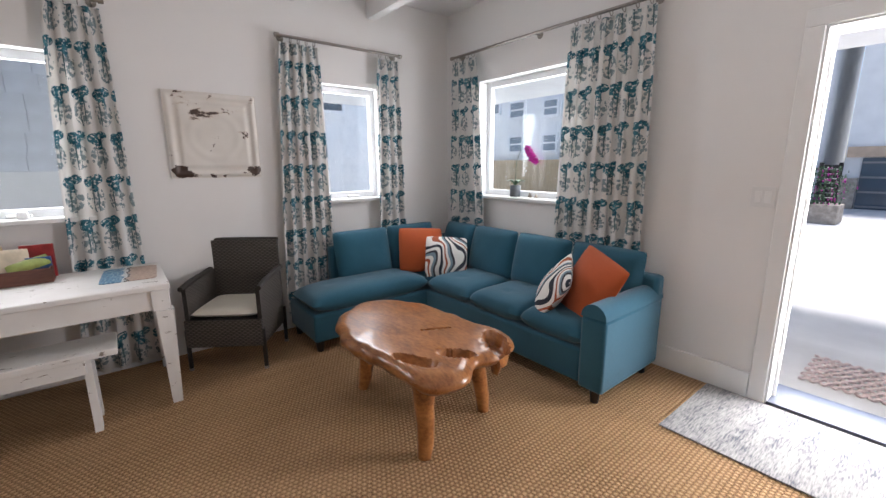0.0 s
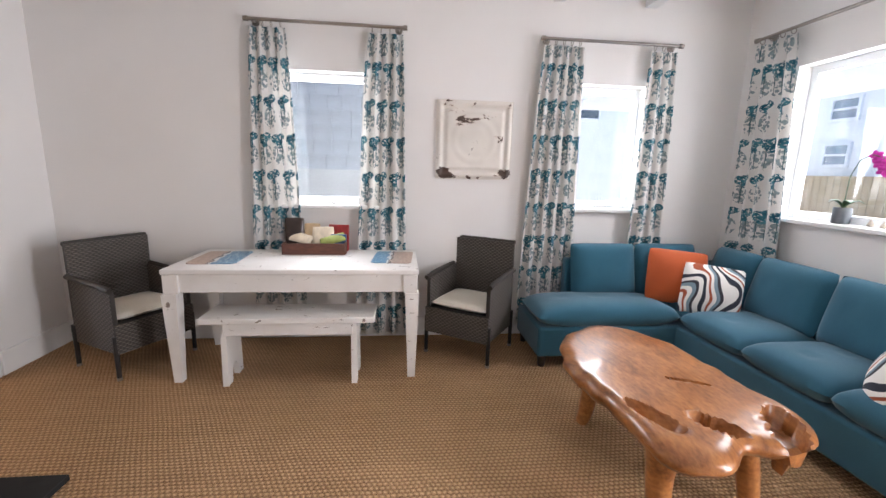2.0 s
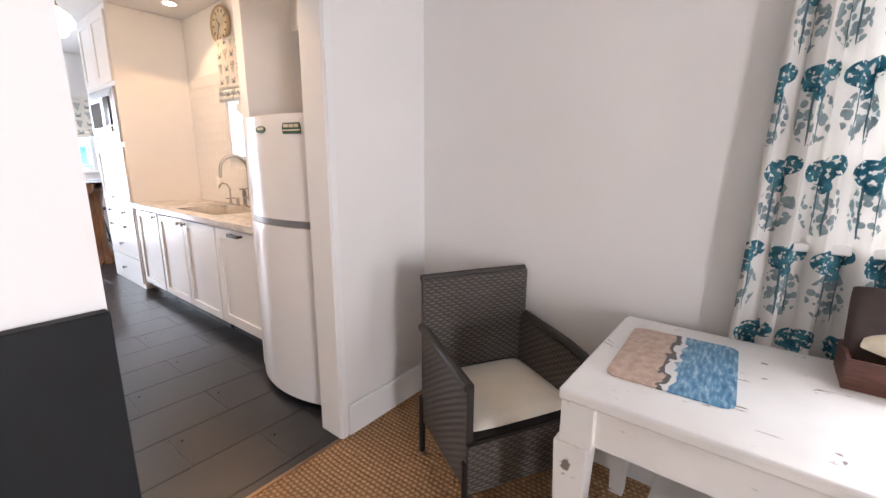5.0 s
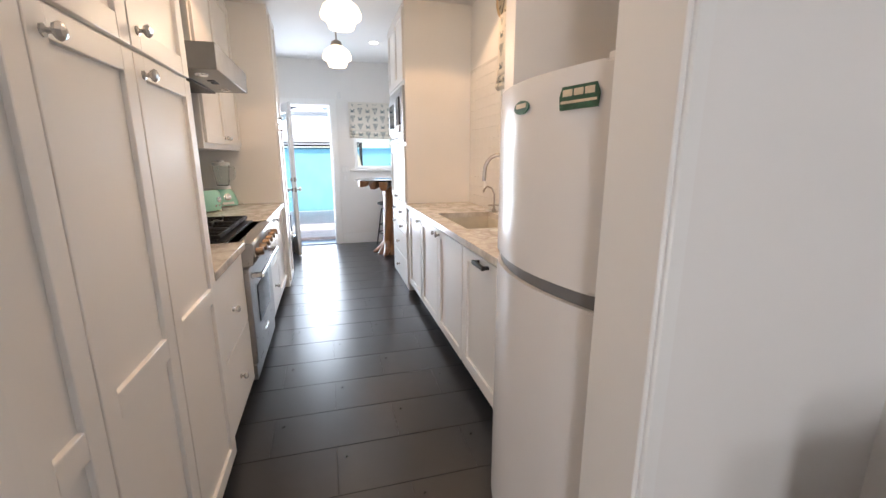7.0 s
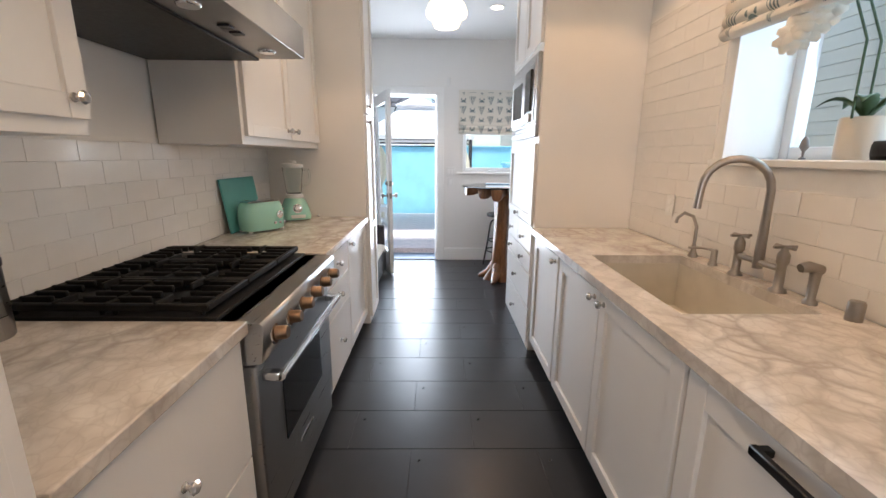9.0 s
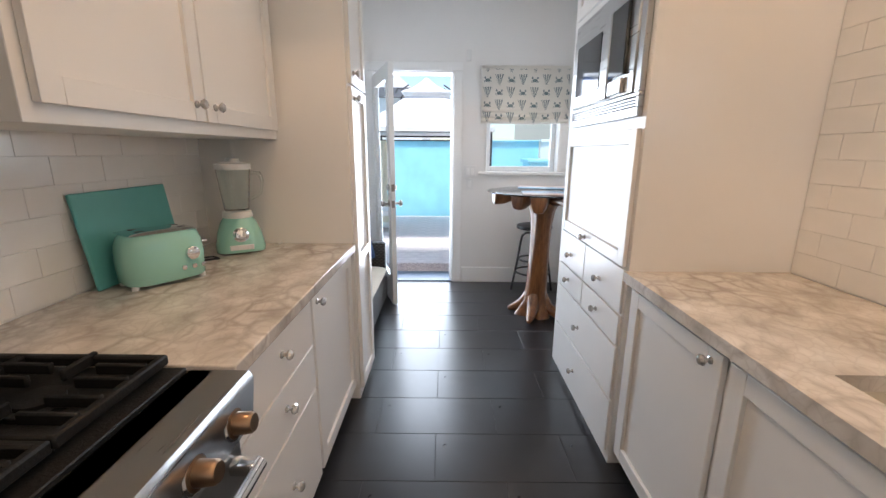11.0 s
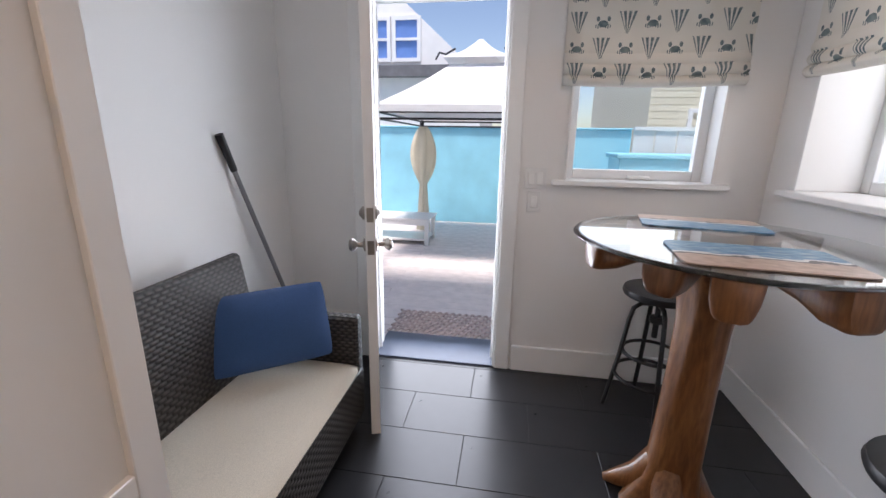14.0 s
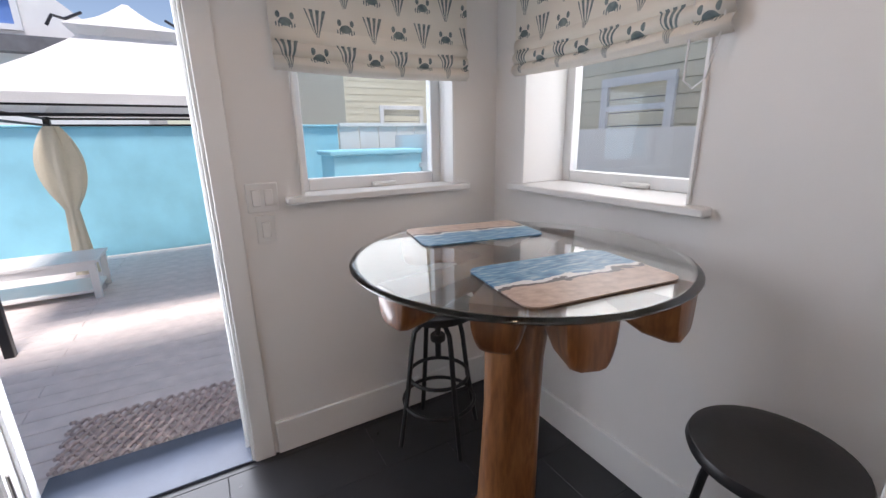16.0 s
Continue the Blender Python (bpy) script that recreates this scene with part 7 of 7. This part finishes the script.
drape("ivory gazebo drape tied back to its rail", X0 + 0.12, 1.02)
drape("ivory gazebo drape tied back at the corner post", X1 - 0.02, Y1 - 0.2)
TB = thing("patio_table", "low white slatted patio table", "table", pose(-12.55, 0.80, -0.08))
for k in range(6):
    part("slat", one((-0.28 + 0.095 * k, -0.55, 0.36), (-0.28 + 0.095 * k + 0.085, 0.55, 0.39), 0.004, 1), TRIM, TB)
for x in (-0.25, 0.25):
    for y in (-0.5, 0.5):
        part("leg", one((x - 0.03, y - 0.03, 0), (x + 0.03, y + 0.03, 0.36), 0.004, 1), TRIM, TB)
part("shelf", one((-0.25, -0.5, 0.06), (0.25, 0.5, 0.09), 0.004, 1), TRIM, TB)
part("rail", one((0.24, -0.47, 0.29), (0.265, 0.47, 0.36)), TRIM, TB)
# white and turquoise fences seen through the nook windows
FN_ = thing("vinyl_fence", "white vinyl panel fence behind the patio", "fence")
for k in range(10):
    part("panel", one((-14.35, 4.45 + 0.35 * k, -0.1), (-14.31, 4.78 + 0.35 * k, 1.60), 0.004, 1), STUCCO, FN_)
part("cap", one((-14.38, 4.45, 1.60), (-14.28, 7.95, 1.66)), STUCCO, FN_)
PB = thing("storage_box", "turquoise outdoor storage box", "storage box")
part("body", one((-13.9, 4.0, -0.1), (-13.2, 6.2, 1.17), 0.02, 2), BLUEWALL, PB)
part("lid", one((-13.95, 3.95, 1.17), (-13.15, 6.25, 1.24), 0.02, 2), BLUEWALL, PB)


def house(name, label, x0, x1, y0, y1, z1, material, side, wins, roof=None, storeys=(), glazing=None):
    """A neighbouring house with windows on the face named by side."""
    h = thing(name, label, "house")
    part("wall", one((x0, y0, -0.2), (x1, y1, z1)), material, h)
    part("roof", one((x0 - 0.3, y0 - 0.3, z1), (x1 + 0.3, y1 + 0.3, z1 + 0.25)), roof or ROOFING, h)
    for p0, p1, q0, q1 in wins:
        fx = {"-x": x0, "+x": x1}.get(side)
        fy = {"-y": y0, "+y": y1}.get(side)
        s = -1 if side[0] == "-" else 1
        w = 0.09
        bm, gl = bmesh.new(), bmesh.new()
        for a0, a1, b0, b1 in ((p0 - w, p1 + w, q0 - w, q0), (p0 - w, p1 + w, q1, q1 + w), (p0 - w, p0, q0, q1), (p1, p1 + w, q0, q1), (p0, p1, (q0 + q1) / 2 - 0.03, (q0 + q1) / 2 + 0.03)):
            if fx is not None:
                box(bm, (fx + 0.005 * s, a0, b0), (fx + 0.07 * s, a1, b1))
            else:
                box(bm, (a0, fy + 0.005 * s, b0), (a1, fy + 0.07 * s, b1))
        if fx is not None:
            box(gl, (fx + 0.003 * s, p0, q0), (fx + 0.02 * s, p1, q1))
        else:
            box(gl, (p0, fy + 0.003 * s, q0), (p1, fy + 0.02 * s, q1))
        wn = part("window", bm, VINYL, h, "white window frame")
        part("pane", gl, glazing or WINDARK, wn, "dark glass pane")
    return h


WINDARK = plain("dark_house_window", (0.06, 0.09, 0.12), 0.08, 0, 0.1, 3, 30, 0.0)
CURT_BLUE = plain("blue_window_blind", (0.13, 0.25, 0.58), 0.4, 0, 0.1, 3, 30, 0.0)
hn = house("neighbour_house", "white stucco neighbour house behind the garden wall", -24, -17.5, -8.0, 1.6, 2.9, STUCCO, "+x", ((-1.3, -0.76, 3.35, 4.2), (-0.54, 0.0, 3.35, 4.2)), glazing=CURT_BLUE)
bm = plate(bmesh.new(), [(-8.0, 2.9), (1.62, 2.9), (-2.6, 6.63)], -24.0, -17.5)
bmesh.ops.transform(bm, matrix=Matrix(((0, 0, 1, 0), (1, 0, 0, 0), (0, 1, 0, 0), (0, 0, 0, 1))), verts=bm.verts)
part("gable", bm, STUCCO, hn, "white stucco gable")
hc = house("clapboard_house", "cream clapboard neighbour house beyond the fence", -24, -16.8, 5.4, 13.0, 5.2, CLAP, "+x", ((6.25, 7.2, 1.0, 2.05),))
for k in range(36):
    part("clapboard", one((-16.80, 5.35, -0.1 + 0.145 * k), (-16.775, 13.05, 0.035 + 0.145 * k)), CLAP, hc)
hs = house("side_house", "pale clapboard house beside the nook window", -12.8, -4.0, 6.6, 14.0, 5.0, CLAP, "-y", ((-10.66, -9.95, 1.44, 1.92), (-7.0, -6.0, 1.3, 2.4)), storeys=())
for k in range(36):
    part("clapboard", one((-12.85, 6.572, -0.1 + 0.145 * k), (-3.95, 6.60, 0.035 + 0.145 * k)), CLAP, hs)
f2 = thing("side_fence", "white vinyl fence between the houses", "fence")
part("panel", one((-14.2, 5.4, -0.1), (-3.6, 5.44, 1.45)), STUCCO, f2)
part("rail", one((-14.2, 5.36, 0.95), (-3.6, 5.40, 1.02)), STUCCO, f2)
# shingled wall beside the dining window
SH = thing("shingled_house", "house wall clad in pale grey shingles", "house")
part("wall", one((-3.3, 4.95, -0.2), (0.55, 5.2, 5.0)), SHAKE, SH)
part("skirt_board", one((-3.3, 4.90, -0.2), (0.55, 4.955, 1.385)), STUCCO, SH, "white painted skirt board")
part("band", one((-3.3, 4.885, 0.98), (0.55, 4.90, 1.0)), STUCCO, SH)
# across the drive
PALEGLASS = plain("pale_house_window", (0.24, 0.29, 0.34), 0.12, 0, 0.1, 3, 30, 0.0)
hf = house("garage_house", "white modern house with a garage across the drive", 18.0, 25, -6.0, 2.35, 7.0, STUCCO, "-x", ((-2.6, -1.2, 3.2, 4.6), (0.6, 1.6, 3.2, 4.4)), glazing=PALEGLASS)
part("garage_door", one((17.94, -0.9, -0.05), (18.0, 1.93, 1.52), 0.01, 1), WINDARK, hf, "blue-grey glazed garage door")
for k in range(4):
    part("garage_rail", one((17.90, -0.9, 0.0 + 0.45 * k), (17.95, 1.93, 0.06 + 0.45 * k)), GREYPLASTIC, hf)
part("tan_band", one((17.86, -1.2, 1.54), (18.0, 2.3, 1.86)), TAN, hf, "tan panel above the garage")
part("stone_pier", one((17.75, 1.95, -0.05), (18.0, 2.33, 0.90)), STONE, hf, "rough stone pier")
hg = house("grey_house", "white modern house with square windows across the drive", 14.0, 22, 2.9, 8.9, 7.5, STUCCO, "-x", ((3.2, 3.9, 2.9, 4.1), (4.4, 5.1, 2.9, 4.1), (6.2, 7.3, 2.9, 4.2), (3.3, 4.2, 0.6, 1.9), (6.2, 7.3, 0.5, 1.9), (3.4, 4.4, 5.2, 6.4), (6.2, 7.3, 5.2, 6.4)), glazing=PALEGLASS)
hw = house("white_house", "white stucco house beyond the drive", 13.0, 20, 9.5, 22, 7.2, STUCCO, "-x", ((9.65, 10.25, 3.2, 3.72), (9.65, 10.25, 1.9, 2.46), (11.24, 11.96, 3.25, 3.8), (12.6, 13.27, 3.5, 4.28), (11.3, 11.95, 1.9, 2.46), (16.0, 17.0, 2.9, 4.1)), glazing=PALEGLASS)
hb = house("back_house", "white stucco house beyond the side yard", 1.2, 9.0, 12.0, 18.0, 6.5, STUCCO, "-y", ((2.0, 3.0, 3.0, 4.2), (4.5, 5.5, 3.0, 4.2)))
GT_ = thing("slat_fence", "dark wooden slat fence across the drive", "fence")
for k in range(9):
    part("slat", one((17.8, 2.36, -0.02 + 0.152 * k), (17.84, 2.86, 0.10 + 0.152 * k)), LEGWOOD, GT_)
for y in (2.38, 2.84):
    part("post", one((17.84, y - 0.05, -0.05), (17.92, y + 0.05, 1.38)), LEGWOOD, GT_)
WF = thing("wood_fence", "tan wooden board fence across the drive", "fence")
for k in range(34):
    part("board", one((12.6, 7.6 + 0.2 * k, -0.05), (12.63, 7.79 + 0.2 * k, 1.55)), KRAFT, WF)
PL = thing("planter", "stone planter with a flowering shrub", "planter", pose(13.35, 2.12, -0.05))
part("box", one((-0.4, -0.5, 0), (0.4, 0.5, 0.45), 0.02, 2), STONE, PL)
for nm, mt, k, s in (("foliage", LEAF, 420, 0.05), ("flowers", PETAL, 90, 0.045)):
    bm = bmesh.new()
    for _ in range(k):
        a, r, z = random.uniform(0, 6.28), random.uniform(0, 0.55) ** 0.7, random.uniform(0.45, 1.35)
        r *= 1.15 - abs(z - 0.85)
        bmesh.ops.create_icosphere(bm, subdivisions=1, radius=s, matrix=pose(r * math.cos(a), r * math.sin(a), z, random.uniform(0, 180), random.uniform(0, 180), 0) @ Matrix.Diagonal((1, 0.5, 0.2, 1)))
    part(nm, bm, mt, PL, smooth=None)


# ---- pieces: tiles, boards, shingles ----
CUTS = {}


def piece(name, parent, lo, hi, material, r=0.003):
    """A slab piece; alike sizes share one mesh."""
    size = tuple(round(b - a, 3) for a, b in zip(lo, hi))
    key = (name, size, material.name)
    if key not in CUTS:
        CUTS[key] = mesh_of(name, one([-s / 2 for s in size], [s / 2 for s in size], r, 1), material, None)
    ob = new(name, CUTS[key])
    ob.location = [(a + b) / 2 for a, b in zip(lo, hi)]
    ob.parent = parent
    return ob


bed = bpy.data.objects["floor_kitchen_bed"]
TX, TY, G = 0.3075, 0.615, 0.003
x = -7.15 + TX * math.ceil((W_X + 0.0 + 7.15) / TX)
while x > KW:
    xa, xb = max(x - TX, KW), min(x, W_X - 0.013)
    k = round((x + 7.15) / TX)
    y = 2.275 - (TY / 2 if k % 2 == 0 else 0.0) - 3 * TY
    while y < KN:
        ya, yb = max(y, KS), min(y + TY, KN)
        if yb - ya > 0.02 and xb - xa > 0.02:
            piece("tile", bed, (xa + G / 2, ya + G / 2, -0.008), (xb - G / 2, yb - G / 2, 0.0), SLATE, 0.0008)
        y += TY
    x -= TX


def tile_field(wall, x0, x1, z0, z1, y, out, w=0.20, h=0.0895, skip=None):
    g = 0.0013
    j = 0
    z = z0
    while z < z1 - 0.01:
        x = x0 - (w / 2 if j % 2 else 0)
        while x < x1:
            xa, xb, zb = max(x, x0), min(x + w, x1), min(z + h, z1)
            spans = [(xa, xb)]
            if skip and zb > skip[2] and z < skip[3]:
                spans = [(xa, min(xb, skip[0])), (max(xa, skip[1]), xb)]
            for a, b in spans:
                if b - a > 0.015:
                    piece("tile", wall, (a + g / 2, min(y, y + 0.0045 * out), z + g / 2), (b - g / 2, max(y, y + 0.0045 * out), zb - g / 2), TILE, 0.0012)
            x += w
        z += h
        j += 1


ws_, wn_ = bpy.data.objects["wall_kitchen_south"], bpy.data.objects["wall_kitchen_north"]
structure("trim_grout_south", one((-6.827, KS, 0.80), (-4.074, KS + 0.004, 1.46)), GROUT, "grout bed of the tiled wall")
tile_field(ws_, -6.827, -4.074, 0.916, 1.44, KS + 0.003, 1)
bm = bmesh.new()
for lo, hi in (((-6.343, 0.80), (-5.57, 2.20)), ((-4.43, 0.80), (-3.82, 2.20)), ((-5.57, 0.80), (-4.43, 1.355))):
    box(bm, (lo[0], KN - 0.004, lo[1]), (hi[0], KN, hi[1]))
structure("trim_grout_north", bm, GROUT, "grout bed of the tiled wall")
tile_field(wn_, -6.343, -3.82, 0.916, 2.19, KN - 0.003, -1, skip=(-5.57, -4.43, 1.35, 2.5))

deck = bpy.data.objects["deck_joists"]
k = 0
x = KW - 0.345
while x > -14.2:
    for ya, yb in (((-2.4, 1.3), (1.303, 4.6), (4.603, 7.0)) if k % 2 else ((-2.4, 0.2), (0.203, 3.7), (3.703, 7.0))):
        piece("board", deck, (x - 0.136, ya, -0.105), (x, yb, -0.08), DECK, 0.004)
    x -= 0.142
    k += 1

wall = bpy.data.objects["shingled_house"]
z, j = 1.39, 0
while z < 3.6:
    x = -2.9
    n = 0
    while x < 0.5:
        w = 0.15 + 0.09 * ((math.sin(12.9 * (n + 3.1 * j)) * 43758.5) % 1)
        drop = 0.010 * ((math.sin(7.7 * (n * 2 + 5.3 * j)) * 12543.1) % 1)
        piece("shingle", wall, (x + 0.0015, 4.930 - 0.003 * (n % 2), z - drop), (min(x + round(w, 2), 0.55) - 0.0015, 4.95, z + 0.165), SHAKE, 0.003)
        x += round(w, 2)
        n += 1
    z += 0.16
    j += 1
